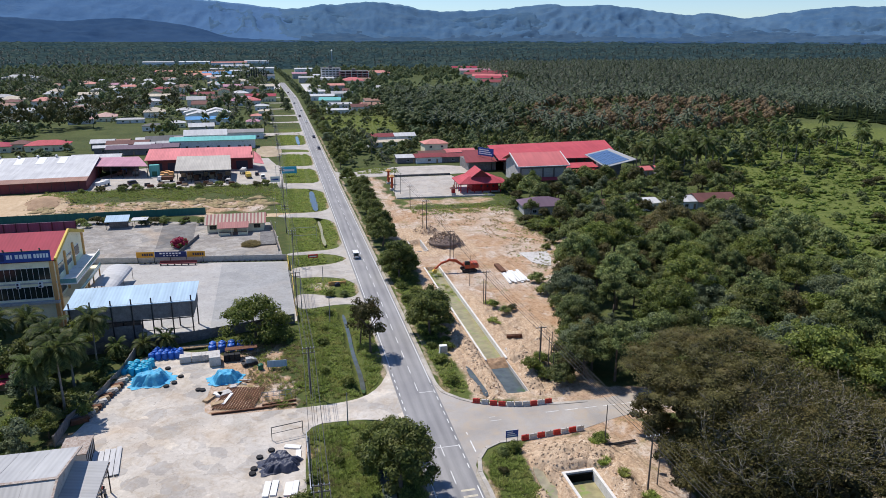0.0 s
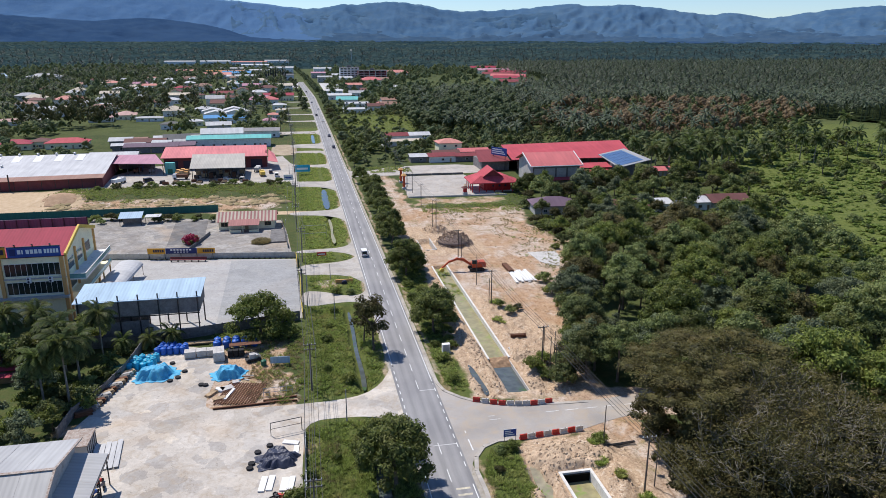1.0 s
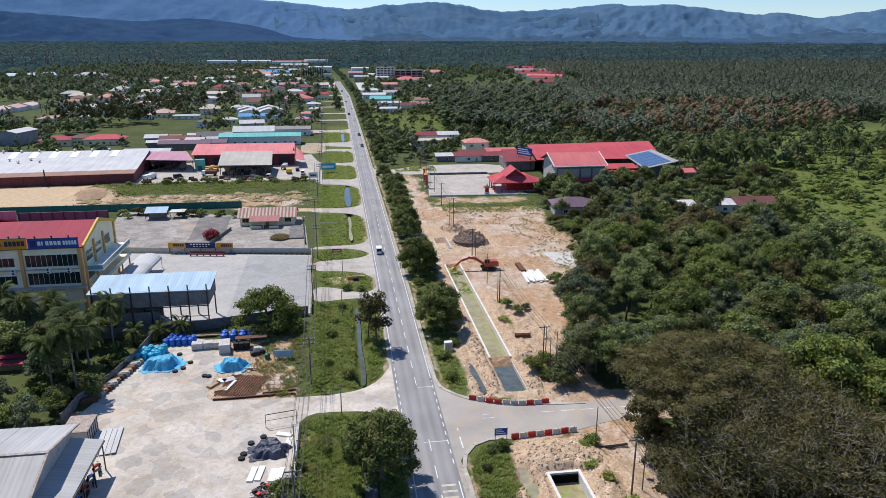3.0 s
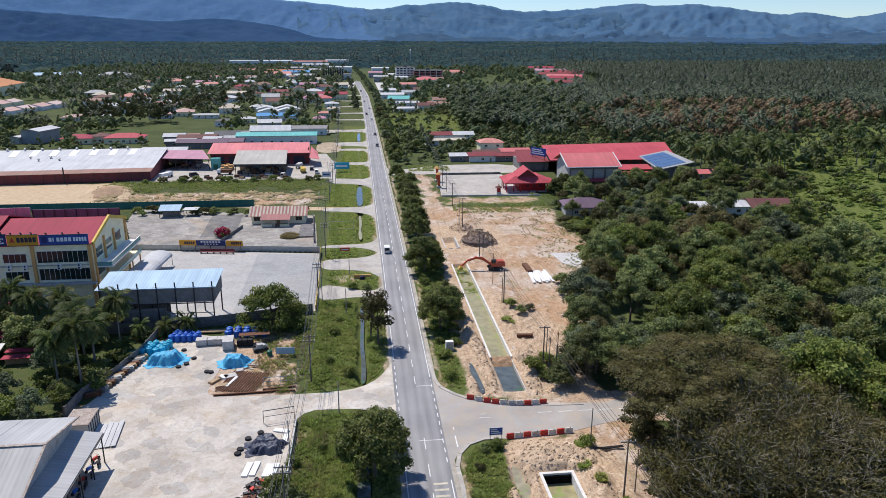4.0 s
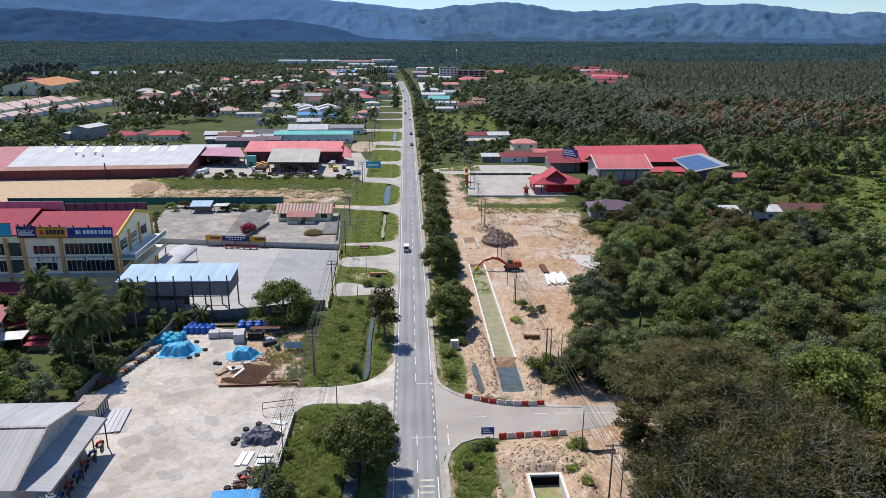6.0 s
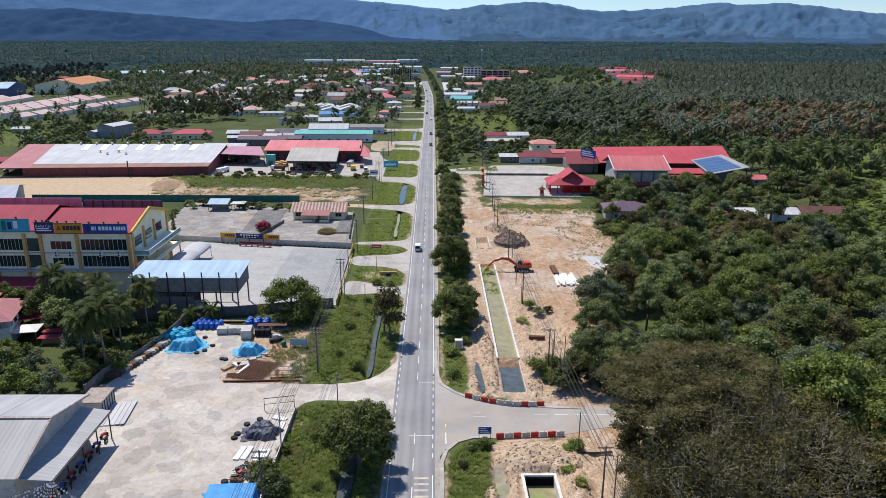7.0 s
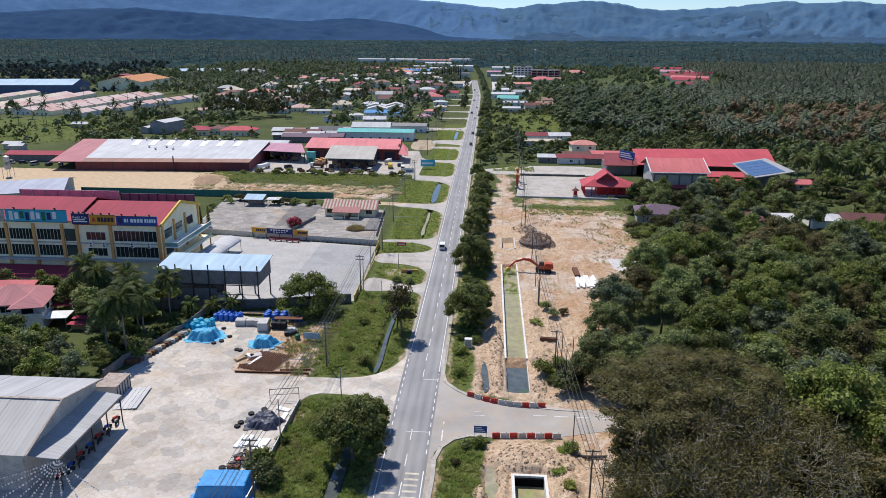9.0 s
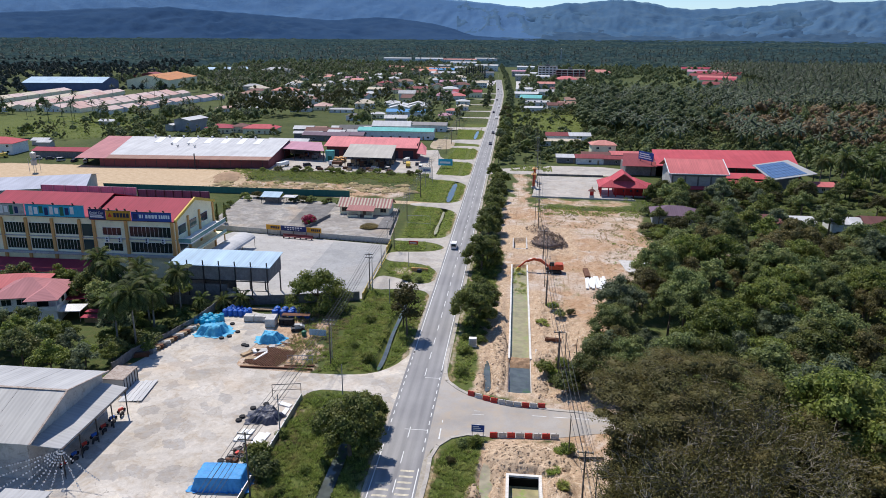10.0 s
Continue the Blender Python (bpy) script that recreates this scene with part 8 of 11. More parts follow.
# garden palms proper
for i, (x, y, s) in enumerate([(-65.8, 124.5, 1.05), (-61.5, 124.0, 1.1), (-62.2, 133.0, 1.15), (-66, 138.0, 1.1), (-60, 141.5, 0.95), (-70.5, 144, 1.0), (-78, 146, 1.1), (-83, 148.5, 1.0), (-74, 150, 1.1)]):
    plant("palm", i, x, y, s, "slender palm with drooping fronds in the garden", "garden palms", "palm_tree")
for i, (x, y, s) in enumerate([(-52, 147.3, 1.0), (-47.5, 147.4, 0.9), (-58.5, 139, 0.8), (-57.5, 146, 0.8), (-56.5, 133.5, 0.6)]):
    plant("fan", i, x, y, s, "low bushy palm beside the wall", "low palms", "palm_tree")
for i, (x, y, s, k) in enumerate([(-68, 128, 1.0, 4), (-72, 138, 1.1, 1), (-64, 146, 1.1, 2), (-78, 140, 1.1, 0), (-86, 144, 1.0, 1), (-70, 147, 1.0, 2), (-90, 120, 1.0, 0), (-84, 117, 1.0, 2), (-78, 112, 1.1, 0), (-70, 109, 1.0, 2), (-64.5, 110, 0.9, 4), (-62, 116, 0.6, 2), (-92, 112, 1.1, 1), (-98, 124, 1.1, 0), (-104, 130, 1.2, 1), (-88, 151, 1.0, 0), (-96, 152, 1.0, 2), (-106, 150, 1.1, 0), (-76, 120, 0.6, 2)]):
    plant("mid", k, x, y, s, "leafy garden tree beside the palms", "garden trees")
for i, (x, y, s) in enumerate([(-58.6, 103.4, 0.5), (-84.5, 120.5, 1.0), (-79, 118.5, 0.95), (-75, 121.5, 0.8), (-71.5, 117, 0.85), (-87, 126, 0.95), (-66.5, 114, 0.75), (-62.8, 118.5, 0.6), (-80.5, 124, 0.8), (-90, 122, 1.0)]):
    plant("mid", (0, 2, 0, 2, 4)[i % 5], x, y, s, "leafy shrubby tree at the edge of the lawn", "garden trees")
for i, (x, y, s) in enumerate([(-61, 106, 1.0), (-58, 108.5, 0.9), (-80, 123, 0.9), (-72, 117, 0.8), (-22.5, 88, 1.2), (-20, 84, 1.4), (-83, 262, 1.2), (-70, 262, 1.0), (-77, 263, 1.1), (-63, 260, 1.0), (-56, 259, 0.9), (-45, 258, 0.8), (7.0, 120, 0.8), (9, 95, 0.6), (7.5, 90, 0.5), (11, 95.5, 0.7), (25.5, 94.5, 0.8), (27, 115, 1.6), (29.5, 117.5, 1.7), (22.8, 120.5, 1.1), (26.5, 124, 1.0), (29.5, 122, 1.3), (31.5, 126, 1.2), (25, 118, 0.9), (34, 130, 1.3), (37, 136, 1.4), (40, 143, 1.5), (41, 152, 1.2), (42, 162, 1.4), (43, 171, 1.2), (52, 176, 1.3), (55, 183, 1.5), (58, 190, 1.2), (61, 205, 1.4), (63, 214, 1.3), (60, 222, 1.0), (57, 200, 0.8), (27.5, 151, 0.8), (30, 153, 0.7), (26, 155, 0.75), (-12, 172.5, 0.8), (-8.5, 171.5, 0.7), (-88, 323, 1.2), (-83, 323.5, 1.0), (-68, 323, 0.9)]):
    plant("bush", i, x, y, s, "weedy green bush in rough ground", "bushes", "bush")
plant("bush", 0, -54, 226.5, 1.35, "bush covered in magenta bloom in the old lot", "", "bush").children[1].data = raw_mesh("crown", *crown(49, random_lobes(49, 6, 1.5, 1.0, 1.2, 0.7, 1.1, 0.8), 900, 0.36, low=-0.2), L_FLOWER)
for i, (x, y, s) in enumerate([(-88, 222, 1.0), (-85.5, 222.5, 0.9), (-83, 223, 0.8)]):
    plant("cypress", 0, x, y, 0.45, "small dark clipped cypress behind the shop", "lot cypresses")


# ---------------------------------------------------------------- countless plants, one mesh each
def copies(tv, tf, xy, z, s, seed, sz=None):
    r = np.random.default_rng(seed)
    n = len(xy)
    a = r.uniform(0, 2 * np.pi, n)
    c, q = np.cos(a), np.sin(a)
    s = np.asarray(s, float)
    h = s * (r.uniform(0.85, 1.2, n) if sz is None else sz)
    X = (tv[None, :, 0] * c[:, None] - tv[None, :, 1] * q[:, None]) * s[:, None] + xy[:, 0, None]
    Y = (tv[None, :, 0] * q[:, None] + tv[None, :, 1] * c[:, None]) * s[:, None] + xy[:, 1, None]
    Z = tv[None, :, 2] * h[:, None] + z[:, None]
    V = np.stack([X, Y, Z], -1).reshape(-1, 3)
    F = (tf[None] + (np.arange(n) * len(tv))[:, None, None]).reshape(-1, tf.shape[1])
    return V, F


def stuff(name, parts, mat, label, category):
    v, f = join(parts) if isinstance(parts, list) else parts
    return tagged(new(name, raw_mesh(name, v, f, mat)), label, category, "", "stuff")


R = np.random.default_rng(23)


def spots(n, x0, x1, y0, y1, keep):
    p = np.stack([R.uniform(x0, x1, n), R.uniform(y0, y1, n)], 1)
    return p[keep(p[:, 0], p[:, 1])]


tuft = []
for k in range(7):
    a = k * 0.9
    d = np.array([math.cos(a), math.sin(a)]) * 0.16
    tuft += [(d[0] * 0.2, d[1] * 0.2, 0), (d[0] * 1.4 + 0.06 * math.sin(a), d[1] * 1.4 - 0.06 * math.cos(a), 0.24), (d[0] * 2.9, d[1] * 2.9, 0.36 + 0.06 * (k % 3)), (d[0] * 1.4 - 0.06 * math.sin(a), d[1] * 1.4 + 0.06 * math.cos(a), 0.24)]
tuft_v, tuft_f = np.array(tuft), np.arange(28).reshape(7, 4)


def thin(p, gap):
    cell = np.floor(p / gap).astype(int)
    _, i = np.unique(cell, axis=0, return_index=True)
    return p[np.sort(i)]


def lie(p):
    return land(p[:, 0], p[:, 1])


def ditch_off(x, y):
    return np.abs(x + 9.9) > 1.2 + 0.5 * wobble(x * 3, y, 3.0)


verge = np.concatenate([spots(6800, -20.5, -4.6, 60, 109, lambda x, y: ditch_off(x, y) & (x < -4.8 - 0.5 * np.sin(y)) & (inside(x, y, [(-21, 60), (-21, 108), (-18, 109.5), (-10, 109), (-6, 107), (-4.6, 102), (-4.6, 60)]) > 0)),
                        spots(5200, -20.5, -4.6, 118, 164, lambda x, y: ditch_off(x, y) & (inside(x, y, [(-20.5, 118), (-20, 163), (-12, 164.5), (-6.5, 163), (-4.8, 158), (-4.8, 130), (-7.4, 122.5), (-11, 119)]) > 0)),
                        spots(1800, 4.9, 12, 62, 97, lambda x, y: inside(x, y, [(5, 60), (5.2, 90), (7.5, 96), (12, 96.5), (11.5, 86), (14, 60)]) > 0),
                        spots(2600, 5, 13.0, 116, 205, lambda x, y: x < np.clip(9.0 + 0.06 * (y - 135), 9.0, 12.0) + 0.7 * np.sin(y * 0.7)), spots(900, -30, -20, 117.6, 141, lambda x, y: (wobble(x, y, 3) > -0.2) & ((x > -25.5) | (y > 127))), spots(500, -40, -20, 141, 152, lambda x, y: x > -60)])
verge = verge[wobble(verge[:, 0], verge[:, 1], 2.2, 5.0) + R.uniform(-0.5, 0.5, len(verge)) > -0.4]
stuff("weeds", copies(tuft_v, tuft_f, verge, lie(verge), R.uniform(0.5, 1.15, len(verge)) * (1.0 + 0.5 * np.clip(wobble(verge[:, 0], verge[:, 1], 3.0), 0, 1)), 1), L_WEED, "tall green weeds along the ditches and verges", "weeds")
isl = []
for pts in ([(-19.5, 186.5), (-16, 187.2), (-7, 184.5), (-4.9, 178.9), (-5.2, 173), (-9.5, 170.4), (-15, 175), (-19, 177.2)], [(-21, 208.5), (-12.2, 209), (-5.5, 203), (-9, 199.7), (-20.5, 198.4)], [(-20.9, 256.5), (-7.8, 252.3), (-4.6, 241), (-5, 223), (-8.3, 214.2), (-20.1, 213.6)], [(-27, 309.5), (-10.8, 306), (-5, 294), (-4.6, 281), (-8, 264), (-24, 264.8)],
            [(-19.5, 358.5), (-7, 354.4), (-4.6, 336), (-6, 320.5), (-20, 320.3)], [(-18.4, 403), (-6.5, 400.6), (-5, 382.6), (-6, 365), (-19.7, 366)], [(-23.8, 485.8), (-6.6, 484.8), (-6.6, 439.3), (-20.9, 440)]):
    a = np.array(pts)
    isl.append(spots(int(2.2 * (np.ptp(a[:, 0]) * np.ptp(a[:, 1]))), a[:, 0].min(), a[:, 0].max(), a[:, 1].min(), a[:, 1].max(), lambda x, y, q=pts: (inside(x, y, [tuple(w) for w in q]) > 0.3) & (np.abs(x + 9.9) > 0.9)))
isl = np.concatenate(isl)
stuff("island_grass", copies(tuft_v, tuft_f, isl, lie(isl), R.uniform(0.7, 1.5, len(isl)), 2), L_WEED, "rough green grass on the verge islands", "grass")
vd = verge[R.random(len(verge)) < 0.05] + R.uniform(-0.6, 0.6, (1, 2))
dry = np.concatenate([vd, spots(900, -31, -20.5, 117.5, 146, lambda x, y: wobble(x, y, 3) > -0.3), spots(700, -21, -15.5, 66, 108, lambda x, y: wobble(x, y, 4) > -0.15 + 0.12 * (x + 20)), spots(500, 12, 62, 112, 262, lambda x, y: (wobble(x, y, 4) > 0.35) & (np.abs(x - 18) > 3)), spots(900, 25, 64, 232, 262, lambda x, y: wobble(x, y, 5, 1) > 0.1), spots(700, -45, -22, 219, 237, lambda x, y: (np.hypot(x + 32.8, y - 224) < 3.2)), spots(2600, -118, -26, 270, 322, lambda x, y: wobble(x, y, 5) > 0), spots(1300, 43, 66, 158, 232, lambda x, y: wobble(x, y, 5) > -0.25 + 0.03 * (56 - x)), spots(1500, -34, -7, 440, 690, lambda x, y: (wobble(x, y, 8) > -0.1) & (x < road_x(y) - 6))])
q = spots(900, -36, -29, 220.5, 227.5, lambda x, y: np.hypot(x + 32.6, y - 224) < 2.9)
stuff("grass_clump", copies(tuft_v, tuft_f, q, np.full(len(q), 0.05) + 1.3 * np.clip(1 - np.hypot(q[:, 0] + 32.6, q[:, 1] - 224) / 2.9, 0, 1) * R.random(len(q)), R.uniform(0.9, 1.7, len(q)), 7), L_STRAW, "tall clump of dry grass in the old lot", "grass")
q = np.concatenate([spots(90, cx - r, cx + r, cy - r, cy + r, lambda x, y, c=cx, d=cy, e=r: np.hypot(x - c, y - d) < e) for cx, cy, r in ((24.7, 94.3, 1.3), (22.9, 88.2, 1.0), (24.2, 84.0, 0.8), (26.2, 79.5, 1.1), (24.5, 121.0, 1.4), (26.5, 118.5, 1.3), (23.3, 146.0, 1.5), (26.0, 158.0, 1.6))])
stuff("site_grass", copies(tuft_v, tuft_f, q, lie(q), R.uniform(0.6, 1.35, len(q)), 8), L_WEED, "tall green grass tufts on the dug soil", "grass")
stuff("dry_grass", copies(tuft_v, tuft_f, dry, lie(dry), R.uniform(0.5, 1.1, len(dry)), 3), L_STRAW, "straw-coloured dry grass in tufts", "grass")
wplot = np.concatenate([spots(1500, 45, 68, 158, 232, lambda x, y: wobble(x, y, 4, 2.0) > 0.1 + 0.035 * (56 - x)), spots(1300, 25, 62, 250, 264, lambda x, y: wobble(x, y, 6) > -0.3), spots(2600, 14, 66, 336, 352, lambda x, y: (x < 34) & (wobble(x, y, 6) > -0.4)), spots(2200, 14, 66, 446, 640, lambda x, y: wobble(x, y, 14) > -0.35)])
stuff("plot_weeds", copies(tuft_v, tuft_f, wplot, lie(wplot), np.where(wplot[:, 1] > 400, 1.6, 1.0) * R.uniform(0.5, 1.3, len(wplot)), 6), L_WEED, "low green weeds creeping over the bare plot", "weeds")
bank = spots(3600, -118, -24, 288, 322, lambda x, y: y > 300 - 14 * wobble(x, y, 9))
mead = np.concatenate([spots(5200, 130, 340, 90, 430, lambda x, y: inside(x, y, [tuple(q) for q in MEAD]) > -10), spots(1800, 60, 160, 200, 300, lambda x, y: np.hypot(x - 110, y - 240) > 12), spots(1500, -330, -235, 405, 545, lambda x, y: x > -400)])
mead = mead[wobble(mead[:, 0], mead[:, 1], 7.0, 3.0) > -0.35]
stuff("meadow_grass", copies(tuft_v, tuft_f, mead, lie(mead), R.uniform(0.9, 2.2, len(mead)), 4), L_MEAD, "lush green meadow growth", "grass")

stuff("bank_weeds", copies(tuft_v, tuft_f, bank, lie(bank), R.uniform(0.8, 1.9, len(bank)), 5), L_WEED, "yellow-green weeds on the bank of the empty plot", "weeds")

# woods behind the temple and the suburb, then plantation and far canopy
mv, mf = crown(301, random_lobes(301, 9, 3.0, 3.2, 5.0, 0.9, 1.6, 0.85), 240, 0.62, core=0.84, spread=0.2, cu=6, cv=4, slim=0.6, jit=0.4)
tv, tf = crown(303, random_lobes(303, 11, 2.6, 6.4, 6.4, 0.7, 1.2, 1.0), 150, 0.8, core=0.85, spread=0.26, cu=5, cv=3, slim=0.4, jit=0.3)
nv, nf = crown(302, random_lobes(302, 6, 2.7, 3.2, 4.8, 1.1, 1.8, 0.9), 110, 0.8, core=0.86, spread=0.2, cu=6, cv=3, slim=0.6, jit=0.4)
gv, gf = crown(304, random_lobes(304, 18, 4.8, 4.4, 8.4, 1.0, 1.8, 0.75), 460, 0.9, core=0.86, cu=6, cv=4, slim=0.6, jit=0.3)
p = np.array(deep)
dv, df = crown(305, random_lobes(305, 24, 4.8, 4.4, 8.4, 0.9, 1.7, 0.75), 1700, 0.52, core=0.78, cu=6, cv=3, slim=0.55, spread=0.24)
stuff("forest_depth", copies(dv, df, p, lie(p), R.uniform(0.85, 1.3, len(p)), 28), L_FOREST, "closed green forest crowns beyond the first trees", "forest")
p = spots(900, 132, 330, 110, 400, lambda x, y: (inside(x, y, [tuple(q) for q in MEAD]) > -6) & (wobble(x, y, 11, 2.0) > 0.34))
p = thin(p, 4.0)
stuff("meadow_thicket", copies(mv, mf, p, lie(p) - 0.8, R.uniform(0.3, 0.72, len(p)), 27), L_FOREST, "green thickets in the overgrown meadow", "bushes")
lv, lf = crown(306, [(0, 0, 1.0, 1.5, 1.3, 0.9), (1.3, 0.5, 0.8, 1.1, 1.0, 0.7), (-0.9, 0.9, 0.8, 1.0, 1.1, 0.8)], 30, 0.8, core=0.9, spread=0.16, cu=6, cv=3, slim=0.6, jit=0.4, low=-0.1)
p = thin(spots(9500, 128, 345, 95, 440, lambda x, y: (inside(x, y, [tuple(q) for q in MEAD]) > -8) & (wobble(x, y, 15, 4.0) + 0.35 * wobble(x, y, 4, 1.0) > -0.35)), 2.3)
stuff("meadow_growth", copies(lv, lf, p, lie(p) - 0.15, 0.35 + 0.9 * R.random(len(p)) ** 2, 26, R.uniform(0.5, 0.9, len(p))), L_MEAD, "soft green creepers and low growth over the meadow", "grass")
p = np.array(shade)
stuff("undergrowth", copies(mv * 0.8, mf, p, lie(p), R.uniform(0.4, 0.85, len(p)), 29), L_OLIVE, "shady undergrowth below the tall trees", "undergrowth")
built = [(o.matrix_basis.translation.x, o.matrix_basis.translation.y, o.name) for o in scene.objects if o.parent is None and o.name.split(".")[0] in ("house", "hall", "shed", "factory", "store", "barn", "apartment_block", "hut", "marquee")]
bx = np.array([(b[0], b[1], 1.6 if b[2][:4] in ("hall", "fact", "apar") else 1.0) for b in built if b[:2] != (0.0, 0.0)])


def off_built(x, y, r=11.0):
    """Clear of the buildings, and a little of the ground before them."""
    ok = np.ones(x.shape, bool)
    for a, c, k in bx:
        ok &= ~((np.abs(x - a) < r * k) & (y - c < 0.8 * r * k) & (y - c > -(1.5 if c < 460 else 2.5) * r * k))
    return ok


TERR = [(-485, 530), (-298, 530), (-262, 720), (-330, 745), (-480, 745)]
sub = thin(spots(9600, -520, -24, 400, 1540, lambda x, y: off_built(x, y, 10) & (np.abs(x - road_x(y)) > 24) & (inside(x, y, TERR) < 3) & (inside(x, y, FIELD_W) < 0) & (inside(x, y, LAWN_A) < 0) & (inside(x, y, LAWN_B) < 0) & (y > 480 - 0.12 * (x + 120)) & (wobble(x, y, 21) > np.where(y < 780, 0.15, np.where(y < 1000, 0.0, -0.3))) & (np.abs(x + 118) > 9) & ~((x > -560) & (x < -436) & (y < 815)) & ~((np.abs(x + 413) < 32) & (y > 730) & (y < 892)) & ~((x > -270) & (y > 1525))), 10.0)
subn = np.concatenate([thin(spots(260, -300, -120, 400, 440, lambda x, y: off_built(x, y, 11) & (wobble(x, y, 17) > -0.1)), 10), thin(spots(160, -235, -210, 405, 470, lambda x, y: off_built(x, y, 10)), 9), thin(spots(300, -300, -172, 455, 520, lambda x, y: off_built(x, y, 12) & (wobble(x, y, 19) > 0.1)), 9)])
rgt = thin(spots(4600, 14, 330, 360, 760, lambda x, y: off_built(x, y, 9) & (inside(x, y, FIELD) < 0) & (x > 16) & ((y > 396) | (x > 86)) & (y < 640 + 0.25 * x) & (y > 340 + 0.15 * x) & (inside(x, y, MEADOW) < 0)), 7.0)
rgt = rgt[(rgt[:, 1] > 352) & ~((rgt[:, 0] > 78) & (rgt[:, 0] < 150) & (rgt[:, 1] < 356))]
town = thin(spots(3000, 20, 360, 640, 1400, lambda x, y: off_built(x, y, 12) & (x < 0.30 * y) & ((wobble(x, y, 40) > -0.3) | (x > 110)) & ((inside(x, y, [(110, 900), (190, 860), (300, 850), (385, 1180), (290, 1250), (150, 1130)]) < 0) | (wobble(x, y, 26, 2.0) > 0.25))), 9.5)
dryz = lambda p: (inside(p[:, 0], p[:, 1], [(140, 455), (190, 415), (330, 455), (410, 540), (390, 590), (310, 610), (215, 600), (160, 520)]) > 16 * wobble(p[:, 0], p[:, 1], 22))
belt = thin(spots(900, 120, 420, 300, 480, lambda x, y: (inside(x, y, [(125, 330), (190, 300), (215, 318), (300, 400), (345, 440), (300, 480), (180, 440)]) > 0) & (wobble(x, y, 14) > -0.35) & off_built(x, y, 10)), 6.0)
mixp = np.concatenate([sub[sub[:, 1] < 620], subn, rgt, belt])
mixp = mixp[~((mixp[:, 0] > 84) & (mixp[:, 0] < 153) & (mixp[:, 1] > 296) & (mixp[:, 1] < 352))]
pd = dryz(mixp)
pick = R.integers(0, 4, len(mixp))
for k, (sel, mt, lb, vf) in enumerate((((pick == 0) & ~pd, L_WOODC, "dark green woodland trees among the houses", (mv, mf)), ((pick == 1) & ~pd, L_WOODB, "lighter green woodland trees among the houses", (mv, mf)), ((pick == 2) & ~pd, L_WOODA, "tall green woodland trees among the houses", (tv, tf)), ((pick == 3) & ~pd, L_WOODD, "olive green woodland trees among the houses", (tv, tf)), (pd & (pick < 2), L_DRY, "dry brown-leaved trees before the palm plantation", (mv, mf)))):
    p = mixp[sel]
    stuff("woodland", copies(*vf, p, lie(p) - 1.3, np.where((p[:, 0] < 0) & (p[:, 1] > 480), 0.7 + 1.0 * R.random(len(p)) ** 1.5, R.uniform(0.6, 1.25, len(p))) * (0.85 if k > 1 else 1.0), 30 + k), mt, lb, "trees")
p = np.concatenate([sub[sub[:, 1] >= 620], town])
half = R.random(len(p)) < 0.55
for k, (q, mt) in enumerate(((p[half], L_WOODA), (p[~half], L_WOODC))):
    stuff("town_trees", copies(nv, nf, q, lie(q) - 1.6, 0.75 + 1.05 * R.random(len(q)) ** 1.6, 40 + k), mt, ("green trees among the distant houses", "dark green trees among the distant houses")[k], "trees")
lane = np.concatenate([thin(spots(50, 12, 34, 356, 436, lambda x, y: off_built(x, y, 5)), 5.5), thin(spots(120, 34, 84, 378, 436, lambda x, y: off_built(x, y, 8)), 6.0), thin(spots(60, 12, 30, 440, 640, lambda x, y: off_built(x, y, 7)), 6.5), thin(spots(60, 30, 68, 452, 600, lambda x, y: off_built(x, y, 7)), 12)])
for k, mt in enumerate((L_WOODC, L_WOODB)):
    p = lane[k::2]
    stuff("lane_trees", copies(mv, mf, p, lie(p) - 0.9, R.uniform(0.35, 0.8, len(p)), 46 + k), mt, ("dark leafy trees round the lane houses", "light green trees round the lane houses")[k], "trees")
tallw = thin(spots(420, 62, 150, 470, 700, lambda x, y: off_built(x, y, 9) & (x > 62 + 0.04 * (y - 470))), 9.0)
stuff("tall_woods", copies(gv, gf, tallw, lie(tallw), R.uniform(0.9, 1.4, len(tallw)), 48), L_WOODC, "tall dark wood behind the lane houses", "forest")
for sx in (1, -1):
    p = np.array([(float(road_x(q)) + sx * (11 + 2 * math.sin(q)), q) for q in np.arange(450 if sx > 0 else 640, 1500, 7.0)])
    p = p[R.random(len(p)) < (0.9 if sx > 0 else 0.5)]
    stuff("avenue_trees", copies(nv, nf, p, lie(p) - 1.4, R.uniform(0.45, 1.15, len(p)), 44 + sx), L_WOODC, "dark trees lining the far road", "trees")


tree_kind("cypress", [L_FAR], M_BARK, 9.0, 0.3, (61, 62), lambda s: [(0, 0, 3.5, 1.5, 1.5, 3.2), (0.1, 0, 8.0, 1.7, 1.7, 3.6), (0, 0.1, 12.5, 1.5, 1.5, 3.4), (0, 0, 16.5, 1.0, 1.0, 3.0), (0, 0, 19.6, 0.5, 0.5, 2.2)], 420, 0.9, limbs=2, slim=0.5, core=0.85, cu=6, cv=4)
for k in range(9):
    plant("cypress", k, -58 + 3.3 * k, 1052 + 2 * (k % 3), 0.85 + 0.05 * (k * 5 % 4), "slim dark green columnar cypress", "cypress row")


